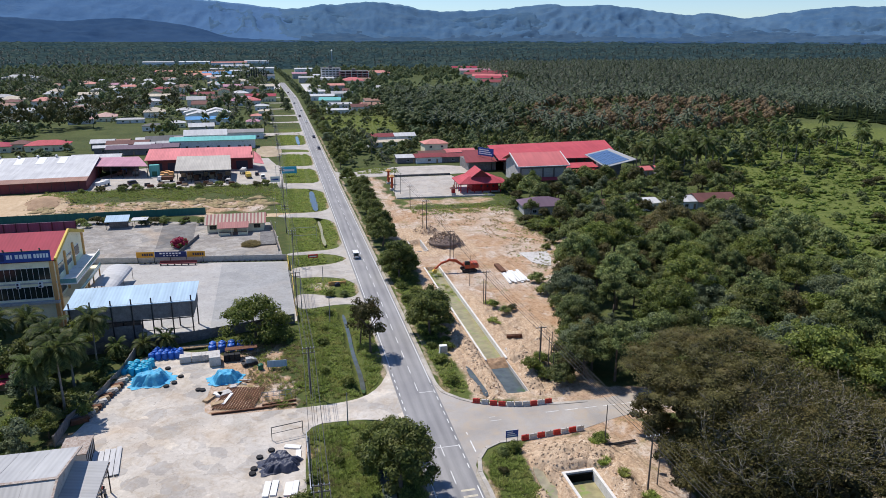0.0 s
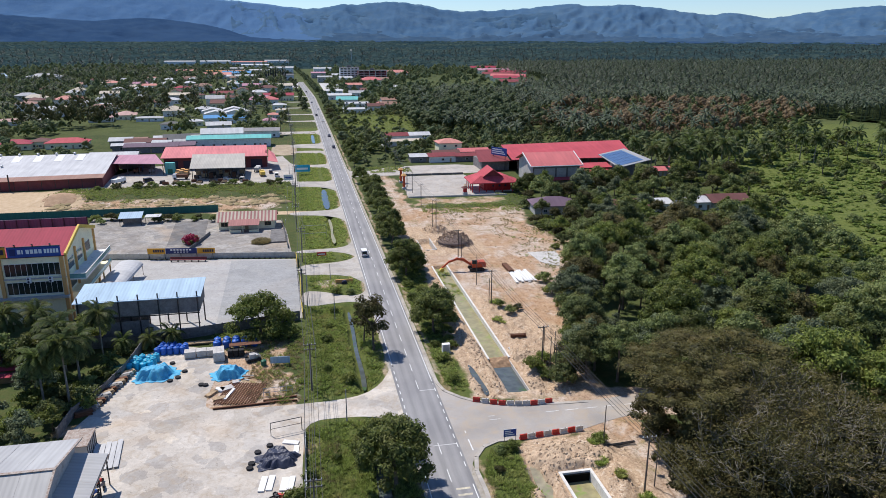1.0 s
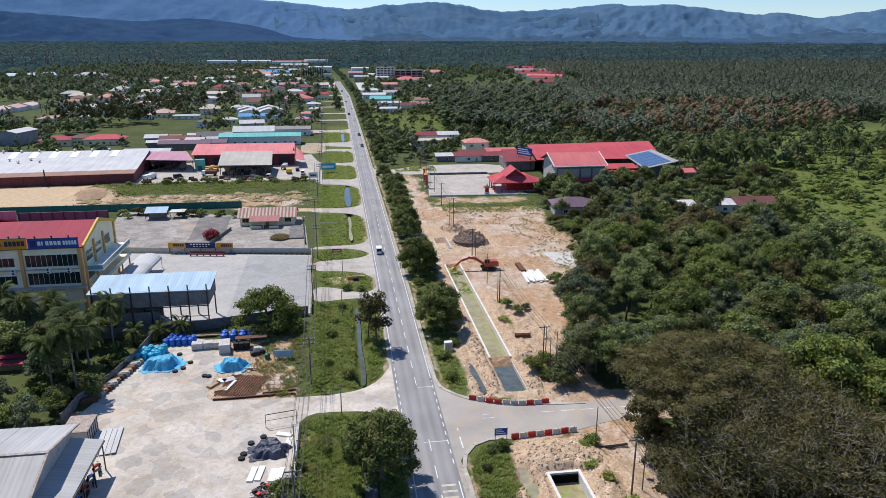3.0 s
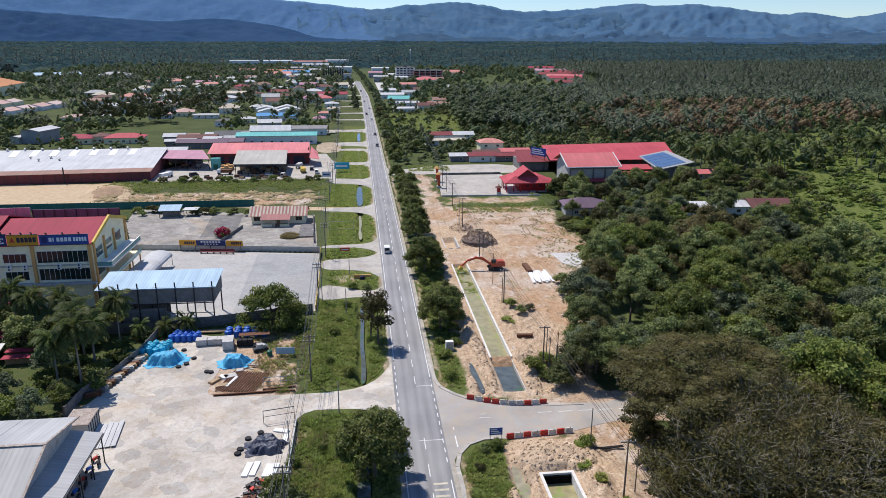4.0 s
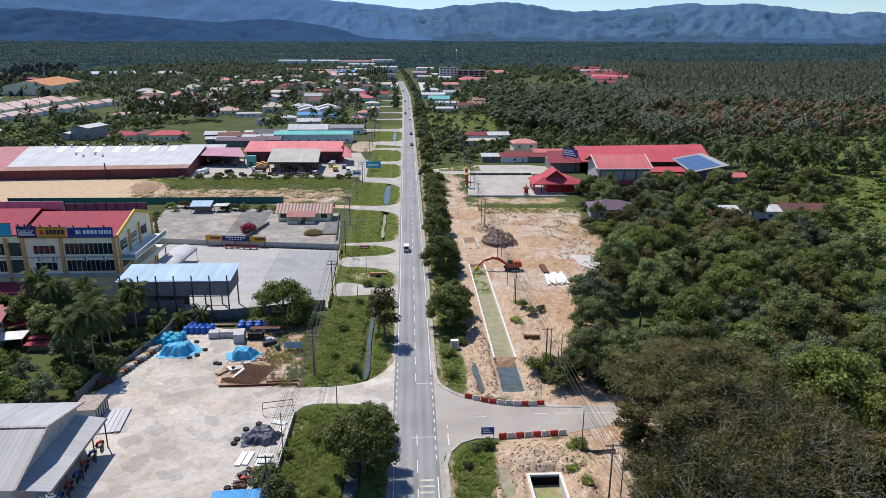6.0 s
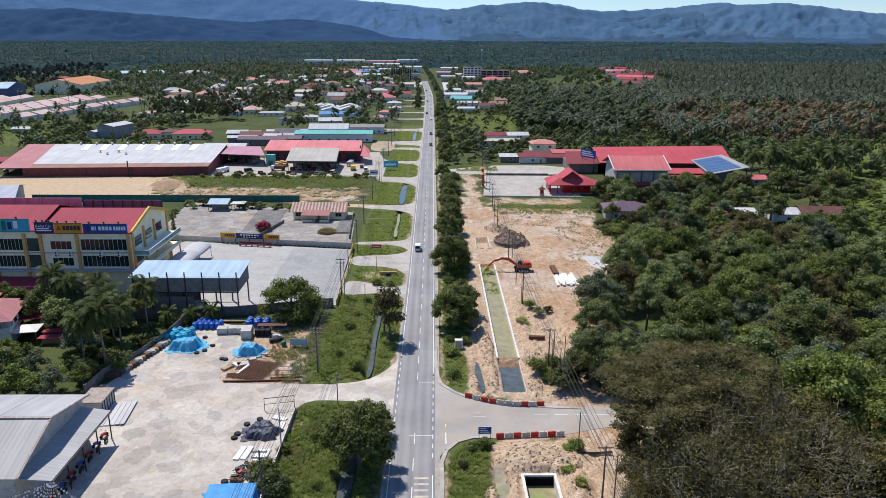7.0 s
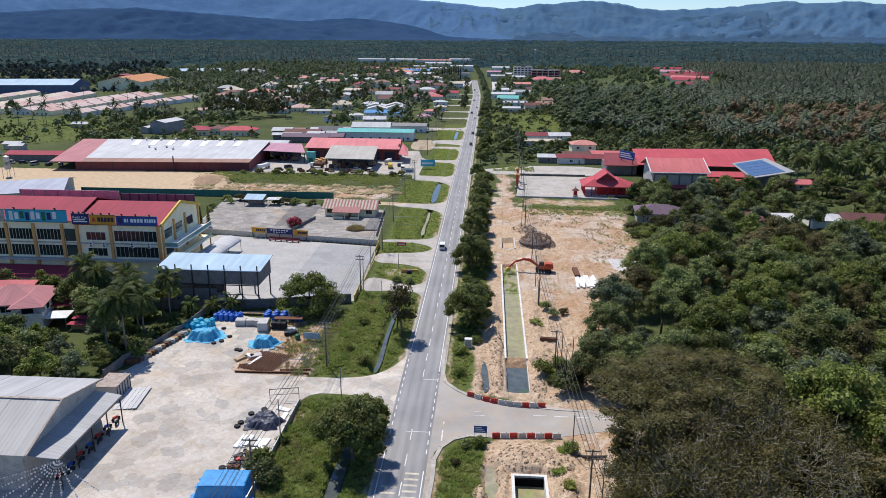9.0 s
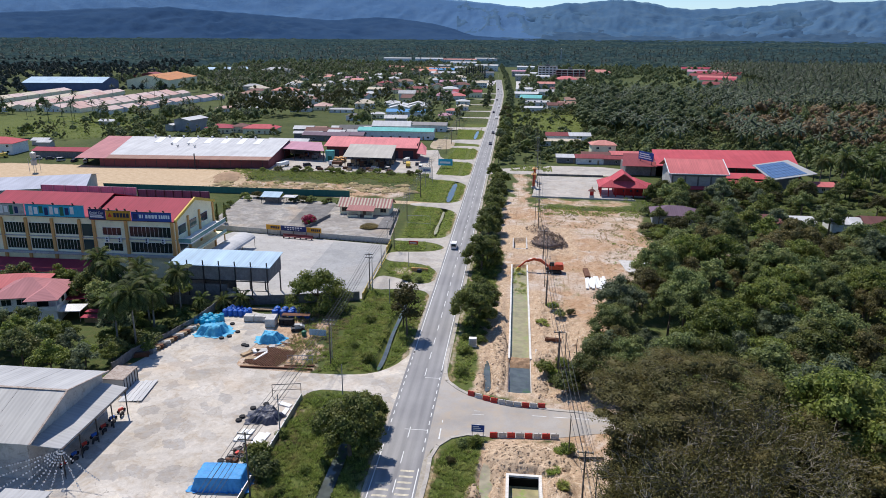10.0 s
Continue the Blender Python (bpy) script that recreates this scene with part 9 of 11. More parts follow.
def cheap_palm(fronds, segs, h, L, w):
    V, F = [(-0.18, 0, -0.5), (0.18, 0, -0.5), (0.12, 0, h), (-0.12, 0, h), (0, -0.18, -0.5), (0, 0.18, -0.5), (0, 0.12, h), (0, -0.12, h)], [(0, 1, 2, 3), (4, 5, 6, 7)]
    for i in range(fronds):
        a, el = 2.39996 * i, radians(65 - 95 * i / fronds)
        p, d = Vector((0, 0, h)), Vector((math.cos(a) * math.cos(el), math.sin(a) * math.cos(el), math.sin(el)))
        sd = Vector((-math.sin(a), math.cos(a), 0))
        ws = [0.25, 1.0, 0.85, 0.1] if segs == 3 else [0.4, 1.0, 0.1]
        line = [p.copy()]
        for k in range(segs):
            p = p + d * (L / segs)
            d = (d + Vector((0, 0, -0.5))).normalized()
            line.append(p.copy())
        for sg in (-1, 1):
            n = len(V)
            for k, q in enumerate(line):
                V += [tuple(q), tuple(q + sd * sg * w * ws[k] - Vector((0, 0, 0.45 * w * ws[k])))]
            F += [(n + 2 * k, n + 2 * k + 1, n + 2 * k + 3, n + 2 * k + 2) for k in range(segs)]
    return np.array(V, float), np.array(F)


pv, pf = cheap_palm(12, 3, 10.5, 4.6, 0.6)
qv, qf = cheap_palm(8, 2, 9.5, 4.8, 0.85)
PLANT = lambda x, y: (inside(x, y, [(180, 850), (305, 840), (385, 1200), (400, 1365), (290, 1365), (190, 1140)]) < 0) & (x > 0.24 * y + 40) & (y > 400 + 0.05 * x) & (inside(x, y, MEADOW) < -4) & (x < 0.95 * y + 60)
gx, gy = np.meshgrid(np.arange(110, 1150, 10.0), np.arange(400, 1080, 10.0))
p = np.stack([gx.ravel() + (gy.ravel() // 10.0 % 2) * 5.0, gy.ravel()], 1) + R.uniform(-3.0, 3.0, (gx.size, 2))
p = p[PLANT(p[:, 0], p[:, 1]) & (R.random(len(p)) < 0.88) & off_built(p[:, 0], p[:, 1], 12)]
dz = thin(spots(700, 130, 420, 410, 620, lambda x, y: dryz(np.stack([x, y], 1))), 8.0)
green = R.random(len(dz)) < 0.3
stuff("mixed_woodland", copies(tv, tf, dz[green], lie(dz[green]), R.uniform(0.8, 1.5, int(green.sum())), 47), L_WOODA, "green trees among the dry wood", "trees")
dz = dz[~green & (R.random(len(dz)) < 0.75)]
stuff("dry_woodland", copies(mv, mf, dz, lie(dz) + 1.5, R.uniform(1.05, 1.7, len(dz)), 49), L_DRY, "dry brown-leaved trees before the palm plantation", "trees")
p = p[~dryz(p) | (R.random(len(p)) < 0.16)]
near, farp = p[p[:, 1] < 640], p[p[:, 1] >= 640]
stuff("coconut_plantation", copies(pv, pf, near, lie(near), R.uniform(0.95, 1.5, len(near)), 50), L_PALM, "rows of coconut palms filling the plain", "palm plantation")
extra = thin(spots(800, 70, 420, 400, 760, lambda x, y: ~dryz(np.stack([x, y], 1)) & (x > 0.12 * y) & (inside(x, y, MEADOW) < 0) & off_built(x, y, 12)), 13)
stuff("wild_palms", copies(pv, pf, extra, lie(extra), R.uniform(0.9, 1.3, len(extra)), 51), L_PALM, "scattered coconut palms among the woods", "palms")
tall = np.concatenate([thin(spots(60, -214, -150, 540, 575, lambda x, y: off_built(x, y, 5)), 8), thin(spots(60, -200, -100, 600, 720, lambda x, y: off_built(x, y, 9)), 14)])
stuff("feathery_trees", copies(tv, tf, tall, lie(tall), R.uniform(1.1, 1.7, len(tall)), 55), L_WOODD, "tall feathery trees above the suburban roofs", "trees")
subp = thin(spots(700, -420, -30, 480, 1350, lambda x, y: off_built(x, y, 8) & ((inside(x, y, TERR) < 0) | (wobble(x, y, 9) > 0.5)) & (inside(x, y, LAWN_A) < 0) & (inside(x, y, LAWN_B) < 0)), 17)
stuff("suburb_palms", copies(pv, pf, subp, lie(subp), R.uniform(0.7, 1.15, len(subp)), 53), L_PALM, "tall palms scattered among the suburban houses", "palms")
gx, gy = np.meshgrid(np.arange(200, 1900, 12.0), np.arange(1080, 1500, 12.0))
p2 = np.stack([gx.ravel(), gy.ravel()], 1) + R.uniform(-4, 4, (gx.size, 2))
p2 = p2[(p2[:, 0] > 0.27 * p2[:, 1]) & (p2[:, 0] < 1.05 * p2[:, 1]) & off_built(p2[:, 0], p2[:, 1], 14)]
p2 = np.concatenate([farp, p2])
stuff("far_plantation", copies(qv, qf, p2, lie(p2), R.uniform(1.0, 1.55, len(p2)), 52), L_PALM, "distant coconut palms to the foot of the hills", "palm plantation")


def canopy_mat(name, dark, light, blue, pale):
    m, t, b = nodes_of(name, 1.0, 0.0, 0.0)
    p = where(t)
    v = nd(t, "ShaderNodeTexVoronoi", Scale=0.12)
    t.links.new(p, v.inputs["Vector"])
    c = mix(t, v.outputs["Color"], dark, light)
    # broad patches take the blue multiplier; on the far forest it paints haze
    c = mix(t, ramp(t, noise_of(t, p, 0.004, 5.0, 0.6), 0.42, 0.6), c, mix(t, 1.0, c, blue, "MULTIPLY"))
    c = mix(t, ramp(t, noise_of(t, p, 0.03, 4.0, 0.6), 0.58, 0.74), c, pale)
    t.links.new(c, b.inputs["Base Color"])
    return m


# bluish tones put aerial haze into the canopy colour
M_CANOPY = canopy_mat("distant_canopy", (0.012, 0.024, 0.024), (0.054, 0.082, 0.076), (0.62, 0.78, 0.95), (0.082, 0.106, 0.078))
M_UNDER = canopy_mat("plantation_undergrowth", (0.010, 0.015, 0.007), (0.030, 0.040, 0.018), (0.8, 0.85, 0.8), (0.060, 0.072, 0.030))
# undergrowth sheet coloured near black to put in the shade between palm trunks
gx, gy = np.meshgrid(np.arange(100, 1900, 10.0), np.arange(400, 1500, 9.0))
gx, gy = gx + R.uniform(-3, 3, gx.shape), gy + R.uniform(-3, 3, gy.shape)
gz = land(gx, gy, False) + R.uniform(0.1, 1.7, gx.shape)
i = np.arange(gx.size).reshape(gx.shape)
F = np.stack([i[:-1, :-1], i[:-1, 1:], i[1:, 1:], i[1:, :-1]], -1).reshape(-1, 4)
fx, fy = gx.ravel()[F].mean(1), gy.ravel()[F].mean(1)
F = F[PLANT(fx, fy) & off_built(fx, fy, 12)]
tagged(new("plantation_undergrowth", raw_mesh("plantation_undergrowth", np.stack([gx, gy, gz], -1).reshape(-1, 3), F, M_UNDER)), "low growth coloured near black for shade under plantation palms", "undergrowth", "", "stuff")


def canopy(name, k, r0, r1, a0, a1, low, high, seed, label):
    """A closed forest roof seen from afar: a fine uneven sheet whose cells widen with distance."""
    rs = np.random.default_rng(seed)
    r = r0 * np.exp(np.arange(0, math.log(r1 / r0), k))
    a = np.arange(radians(a0), radians(a1), k)
    A, Rr = np.meshgrid(a, r)
    A = A + rs.uniform(-0.45, 0.45, A.shape) * k
    Rr = Rr * (1 + rs.uniform(-0.45, 0.45, A.shape) * k)
    X, Y = Rr * np.sin(A), Rr * np.cos(A)
    edge = np.clip((Rr - r0) / 60, 0, 1)
    Z = land(X, Y, False) + (low + (high - low) * rs.random(A.shape) ** 1.5 * (1 + 0.3 * wobble(X, Y, 90))) * edge - 1.0
    i = np.arange(A.size).reshape(A.shape)
    F = np.stack([i[:-1, :-1], i[:-1, 1:], i[1:, 1:], i[1:, :-1]], -1).reshape(-1, 4)
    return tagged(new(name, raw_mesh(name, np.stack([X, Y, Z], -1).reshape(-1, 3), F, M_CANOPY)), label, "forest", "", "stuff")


canopy("far_forest", 0.0044, 1480, 4700, -46, 48, 3.0, 11.0, 60, "unbroken distant canopy of palms and forest, tinted with haze")
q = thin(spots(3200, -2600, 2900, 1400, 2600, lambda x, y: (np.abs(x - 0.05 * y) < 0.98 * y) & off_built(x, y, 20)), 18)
stuff("emergent_palms", copies(qv, qf, q, lie(q) + 3.0, R.uniform(0.9, 1.4, len(q)), 61), L_FAR, "taller haze-tinted palms standing out of the distant canopy", "palms")
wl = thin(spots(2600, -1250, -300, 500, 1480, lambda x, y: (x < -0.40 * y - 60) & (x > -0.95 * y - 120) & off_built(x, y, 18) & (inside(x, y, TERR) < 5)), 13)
stuff("west_woods", copies(nv, nf, wl, lie(wl) - 3.0, R.uniform(1.0, 1.9, len(wl)), 70), L_FAR, "haze-tinted dark woods beyond the suburb", "forest")

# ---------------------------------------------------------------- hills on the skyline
# forested slopes whose blue is distance haze painted into the base colour
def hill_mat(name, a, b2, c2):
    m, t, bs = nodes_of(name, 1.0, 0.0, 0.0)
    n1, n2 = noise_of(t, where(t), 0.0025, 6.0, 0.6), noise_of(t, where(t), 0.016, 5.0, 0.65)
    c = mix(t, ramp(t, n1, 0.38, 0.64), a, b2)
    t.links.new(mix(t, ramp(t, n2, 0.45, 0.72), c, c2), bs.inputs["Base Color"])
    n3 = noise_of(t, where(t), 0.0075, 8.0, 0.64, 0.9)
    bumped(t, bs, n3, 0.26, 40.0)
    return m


# every range carries haze blue in its colours
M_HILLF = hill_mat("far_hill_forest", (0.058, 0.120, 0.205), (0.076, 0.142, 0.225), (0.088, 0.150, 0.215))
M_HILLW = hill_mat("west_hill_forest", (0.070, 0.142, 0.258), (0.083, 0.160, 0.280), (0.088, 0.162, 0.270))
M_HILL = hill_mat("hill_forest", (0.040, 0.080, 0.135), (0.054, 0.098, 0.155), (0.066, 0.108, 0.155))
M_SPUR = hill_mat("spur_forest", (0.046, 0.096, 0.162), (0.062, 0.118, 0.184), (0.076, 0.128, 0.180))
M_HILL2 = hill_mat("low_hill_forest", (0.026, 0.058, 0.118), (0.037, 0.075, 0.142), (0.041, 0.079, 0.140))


def ridge(name, r, prof, mat, label, depth=420, seed=0, rough=10.0, base=30.0, relief=0.16):
    """A range of hills on an arc: its skyline by bearing (degrees right of the road) and height, with spurs and gullies."""
    b = np.radians(np.linspace(prof[0][0], prof[-1][0], 420))
    dgr = np.degrees(b)
    h = np.interp(dgr, [q[0] for q in prof], [q[1] for q in prof])
    kern = np.hanning(5) / np.hanning(5).sum()
    h = np.convolve(np.pad(h, 2, "edge"), kern, "valid")

    def fbm(u, v, octs=5):
        return np.array([noise.fractal(Vector((float(p) + seed * 7.1, float(q), seed)), 0.9, 2.1, octs) for p, q in zip(np.ravel(u), np.ravel(v))]).reshape(np.shape(u))

    h = h + rough * 0.5 * fbm(dgr * 0.9, dgr * 0)
    rows, levels = [], 22
    for k in range(levels):
        f = k / (levels - 1)
        n = fbm(dgr * 0.42 + 1.7 * f * np.sin(dgr * 0.21 + seed), np.full_like(dgr, 2.3 * f), 6)
        env = 4 * f * (1 - f)
        rr = r - depth * (1 - f)
        rows.append(np.stack([rr * np.sin(b), rr * np.cos(b), base + (h - base) * f ** 1.05 + env * (h - base) * relief * (0.5 - np.abs(n) * 1.6)], -1))
    rows.append(np.stack([(r + 60) * np.sin(b), (r + 60) * np.cos(b), np.full_like(b, -30)], -1))
    V = np.concatenate(rows)
    m = len(b)
    i = np.arange(len(V)).reshape(-1, m)
    F = np.stack([i[:-1, :-1], i[:-1, 1:], i[1:, 1:], i[1:, :-1]], -1).reshape(-1, 4)
    tagged(new(name, raw_mesh(name, V, F, mat, True)), label, "hills", "", "structure")


FARH = [(-4.6, 272), (-1.8, 255), (0.6, 232), (1.5, 233), (3.6, 256), (5.3, 266), (7.0, 280), (9.6, 262), (11.0, 230), (13.2, 220), (16.5, 230), (18.2, 248), (21.0, 266), (22.5, 252), (25.8, 256), (28.7, 224), (30.6, 194), (32.1, 206), (34.7, 184), (35.6, 175), (37.6, 208), (39.3, 222), (41.7, 240), (43.9, 230), (52, 250)]
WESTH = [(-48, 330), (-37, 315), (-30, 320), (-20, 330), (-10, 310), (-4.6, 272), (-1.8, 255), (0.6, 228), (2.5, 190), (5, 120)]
ridge("west_mountains", 4770, WESTH, M_HILLW, "mountain range beyond the plain, coloured in painted haze blue", 700, 0.3, 6.0, 40, 0.06)
ridge("far_hills", 4785, FARH, M_HILLF, "forested mountain range on the skyline, tinted with haze blue", 700, 0.3, 18.0, 40, 0.17)
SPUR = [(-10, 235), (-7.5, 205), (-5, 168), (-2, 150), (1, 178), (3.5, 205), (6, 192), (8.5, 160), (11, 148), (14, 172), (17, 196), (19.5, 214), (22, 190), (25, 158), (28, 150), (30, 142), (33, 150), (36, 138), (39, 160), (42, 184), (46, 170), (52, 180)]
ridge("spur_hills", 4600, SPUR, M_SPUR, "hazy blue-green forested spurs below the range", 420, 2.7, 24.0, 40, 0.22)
ridge("middle_hills", 4420, [(-4, 60), (2, 96), (5, 118), (8, 102), (12, 84), (16, 104), (20, 126), (24, 108), (28, 90), (33, 98), (38, 112), (45, 100), (52, 90)], M_HILL, "haze-tinted forested middle range of hills with gullies", 420, 1.9, 18.0, 40, 0.24)
ridge("near_hills", 4300, [(-48, 150), (-37, 150), (-30, 185), (-26, 196), (-22, 176), (-17, 150), (-14, 138), (-10.8, 158), (-8, 140), (-5.9, 118), (-3.2, 70), (0, 50), (4, 44), (20, 46), (30, 52), (40, 48), (52, 55)], M_HILL2, "dark low foothills under the mountains, tinted haze blue", 500, 4.2, 8.0, 36, 0.16)

# ---------------------------------------------------------------- building site: canal, culvert, water
M_NEWCONC = surface("new_concrete", (0.70, 0.68, 0.63), 0.85, big=0.6, fine=5.0, vary=0.1, stain=(0.46, 0.40, 0.31), amount=0.35)
canal = tagged(new("drain_canal"), "half-built concrete drainage canal with pale wall tops", "canal", "", "structure")
for x0, x1 in ((15.75, 16.15), (20.1, 20.5)):
    y = 127.8
    while y < 189.5:
        part("wall_segment", Build().box(x0, y + 0.02, -2.4, x1, min(y + 7.7, 189.5) - 0.02, 0.22), M_NEWCONC, canal)
        y += 7.7
for x0, x1 in ((15.85, 16.1), (20.15, 20.4)):
    part("wall_stub", Build().box(x0, 114.3, -2.4, x1, 127.7, -0.25 if x0 > 18 else -0.55), M_CONC, canal)
part("stub_beam", Build().box(21.3, 123.5, -0.1, 21.75, 132.0, 0.45), M_CONC, canal)
solo("canal_water", Build().box(16.15, 128, -2.3, 20.1, 189.5, -0.85), M_WATER_G, "murky green water with weed in the canal", "water", "", None, False, "structure")
solo("canal_basin_water", Build().box(16.1, 113.95, -2.3, 20.15, 127.99, -0.95), M_WATER_D, "still grey water in the open end of the canal", "water", "", None, False, "structure")
gx, gy = np.meshgrid(np.linspace(16.12, 20.12, 22), np.linspace(125.2, 131.0, 30))
gz = -1.15 + 1.0 * np.clip(1 - ((gy - 128.0) / 2.6) ** 2, 0, 1) * (0.75 + 0.5 * lattice(gx, gy, 1.3, 8)) + 0.45 * churn(gx * 1.5, gy * 1.5) * np.clip(1 - ((gy - 128.0) / 2.9) ** 2, 0, 1)
i = np.arange(gx.size).reshape(gx.shape)
solo("earth_plug", raw_mesh("earth_plug", np.stack([gx, gy, gz], -1).reshape(-1, 3), np.stack([i[:-1, :-1], i[:-1, 1:], i[1:, 1:], i[1:, :-1]], -1).reshape(-1, 4), surface("wet_earth", (0.36, 0.235, 0.14), 0.95, big=0.8, fine=6.0, vary=0.3, stain=(0.22, 0.14, 0.085), amount=0.6, bump=0.8)), None, "slumped earth damming the canal", "earth heap", "", None, True, "stuff")
pit = tagged(new("culvert_pit"), "square concrete culvert pit with pale rim", "culvert", "", "structure")
part("rim", Build().box(16.0, 70, -2.4, 16.45, 88.1, 0.25).box(20.85, 70, -2.4, 21.3, 88.1, 0.25), M_NEWCONC, pit)
part("end_wall", Build().box(16.46, 87.6, -2.4, 20.84, 88.1, 0.25), M_NEWCONC, pit)
# solid panel painted near black in place of the culvert's shaded inside
part("culvert_mouth", Build().box(16.5, 87.3, -2.0, 20.8, 87.585, -0.08), M_VOID, pit, "near-black panel for the shaded culvert opening")
solo("culvert_water", Build().box(16.46, 70, -2.35, 20.84, 87.28, -1.35), M_WATER_G, "green water standing in the culvert pit", "water", "", None, False, "structure")
pit2 = tagged(new("inlet_frame"), "shallow concrete inlet frame in the dirt", "culvert", "", "structure")
part("side_wall", Build().box(16.0, 205.5, -1.4, 16.35, 217.3, 0.15), M_CONC, pit2)
part("side_wall", Build().box(20.2, 205.5, -1.4, 20.6, 217.3, 0.35), M_CONC, pit2)
part("end_wall", Build().box(16.36, 205.5, -1.4, 20.19, 205.85, 0.1), M_CONC, pit2)
for nm, pts, z, mt, lb in (("ditch_water", [(-10.9, 62), (-11.0, 84), (-10.7, 107), (-8.9, 107), (-9.0, 84), (-8.9, 62)], -0.55, M_WATER_D, "dark water in the roadside ditch"), ("ditch_water", [(-10.3, 121), (-10.0, 128), (-10.4, 139), (-10.1, 150), (-10.3, 161), (-9.5, 161), (-9.3, 150), (-9.6, 139), (-9.1, 128), (-9.3, 121)], -0.72, M_WATER_D, "dark water in the roadside ditch"),
                           ("ditch_water", [(-10.2, 219), (-10.6, 228), (-10.1, 236), (-10.5, 252), (-9.5, 252), (-9.2, 240), (-9.7, 232), (-9.0, 222)], -0.5, M_WATER_G, "weedy green water in the ditch"), ("ditch_water", [(-11.4, 267), (-11.2, 303), (-8.5, 303), (-8.4, 267)], -0.28, M_WATER_D, "bright water in the wide ditch"), ("ditch_water", [(-11, 443), (-11, 482), (-8.7, 482), (-8.7, 443)], -0.3, M_WATER_D, "bright water in the wide ditch"),
                           ("puddle", [(11.3, 113.6), (11.0, 119), (11.2, 127.4), (12.1, 126.0), (12.5, 119), (12.8, 114.5)], -0.30, M_WATER_D, "dark puddle between kerb and spoil"), ("puddle", [(12.3, 81), (12.0, 88), (12.8, 92.5), (14.3, 90), (14.4, 83), (13.8, 79)], -0.35, M_WATER_S, "muddy pool beside the culvert"), ("puddle", [(27.8, 122.6), (29, 124.6), (33, 124.6), (34.5, 123), (32, 122.2)], -0.3, M_WATER_S, "grey creek water under the trees")):
    flat(nm, pts, z, mt, 0.05, lb, "structure", "water", 2)
ob = thing("culvert_pipe", pose(-9.5, 180.2, 0), "concrete culvert headwall with a dark pipe mouth in the grass island", "culvert")
part("headwall", Build().box(-2.3, 0.0, -0.2, 2.3, 0.35, 1.0), M_OCHRE, ob, "ochre stained headwall")
part("pipe_mouth", Build().tube([(0, -0.9, 0.15), (0, -0.02, 0.15)], 0.75, 12), M_SIGNDARK, ob)

# churned straw-covered heaps along the bank of the empty plot
hump = ball((0, 0, 0.05), (0.6, 0.42, 0.34), np.random.default_rng(19), 11, 6, 0.17)
q = spots(430, -112, -26, 272, 302, lambda x, y: np.abs(y - 284 - 0.06 * (x + 70) - 4 * wobble(x, 0 * y, 17)) < 8.5)
lump = ball((0, 0, 0.10), (0.5, 0.42, 0.30), np.random.default_rng(13), 7, 4, 0.38)
stuff("earth_heaps", copies(hump[0], hump[1], q, lie(q) - 0.15, 1.2 + 4.2 * R.random(len(q)) ** 2, 84, R.uniform(0.35, 0.6, len(q))), surface("straw_earth", (0.40, 0.29, 0.165), 0.95, big=0.25, fine=2.2, vary=0.3, stain=(0.24, 0.22, 0.09), amount=0.9, bump=0.8), "rough straw-brown earth heaps along the plot", "earth heap")
solo("sand_mound", Build().lathe([(11, -0.4), (9, 0.4), (6.5, 1.5), (4, 2.5), (1.6, 3.1), (0.05, 3.2)], 26), surface("brown_sand", (0.43, 0.29, 0.18), 0.95, big=0.3, fine=1.5, vary=0.2, stain=(0.33, 0.21, 0.12), amount=0.5, bump=0.9), "brown mound of tipped sand on the empty plot", "earth heap", "", pose(-112, 299, 0, 0, 0, 15), True)
# dark broken earth tipped by the inlet
solo("earth_mound", Build().lathe([(5.2, -0.4), (4.4, 0.1), (3.3, 0.7), (2.0, 1.2), (0.6, 1.5), (0.05, 1.55)], 18), surface("dark_tipped_earth", (0.29, 0.22, 0.18), 0.95, big=0.4, fine=3.0, vary=0.25, stain=(0.17, 0.135, 0.115), amount=0.5, bump=0.8), "dark mound of freshly tipped earth", "earth heap", "", pose(27, 211, float(land(27, 211)), 0, 0, 20), True)
q = np.concatenate([spots(170, 12.6, 15.6, 112, 136, lambda x, y: wobble(x, y, 4) > -0.25), spots(260, 21, 30, 111, 134, lambda x, y: wobble(x, y, 4) > -0.1), spots(2200, 20, 34, 205, 218, lambda x, y: np.hypot(x - 27, (y - 211) * 1.1) < 6.2), spots(600, 20, 29, 223, 231, lambda x, y: np.hypot(x - 24, y - 227) < 4)])
stuff("dark_earth", copies(lump[0], lump[1], q, lie(q) - 0.1 + 1.6 * np.clip(1 - np.hypot(q[:, 0] - 27, q[:, 1] - 211) / 5.8, 0, 1), 0.16 + 0.42 * R.random(len(q)) ** 2, 85, R.uniform(0.6, 1.1, len(q))), surface("tipped_clods", (0.33, 0.24, 0.18), 0.95, big=0.4, fine=3.0, vary=0.3, stain=(0.19, 0.14, 0.11), amount=0.5, bump=0.8), "dark heap of freshly tipped earth", "earth heap")
q = spots(150, 16.3, 20.0, 168, 189, lambda x, y: wobble(x, y, 3.0, 1.0) > -0.1)
stuff("canal_weed", copies(tuft_v, tuft_f, q, np.full(len(q), -0.86), R.uniform(0.7, 1.6, len(q)), 86, R.uniform(0.3, 0.7, len(q))), L_WEED, "green weed floating in the canal", "weeds")
M_SPOIL = surface("spoil_earth", (0.56, 0.42, 0.285), 0.95, big=0.35, fine=4.0, vary=0.28, stain=(0.38, 0.26, 0.165), amount=0.6, bump=0.9)

LUMPS = []


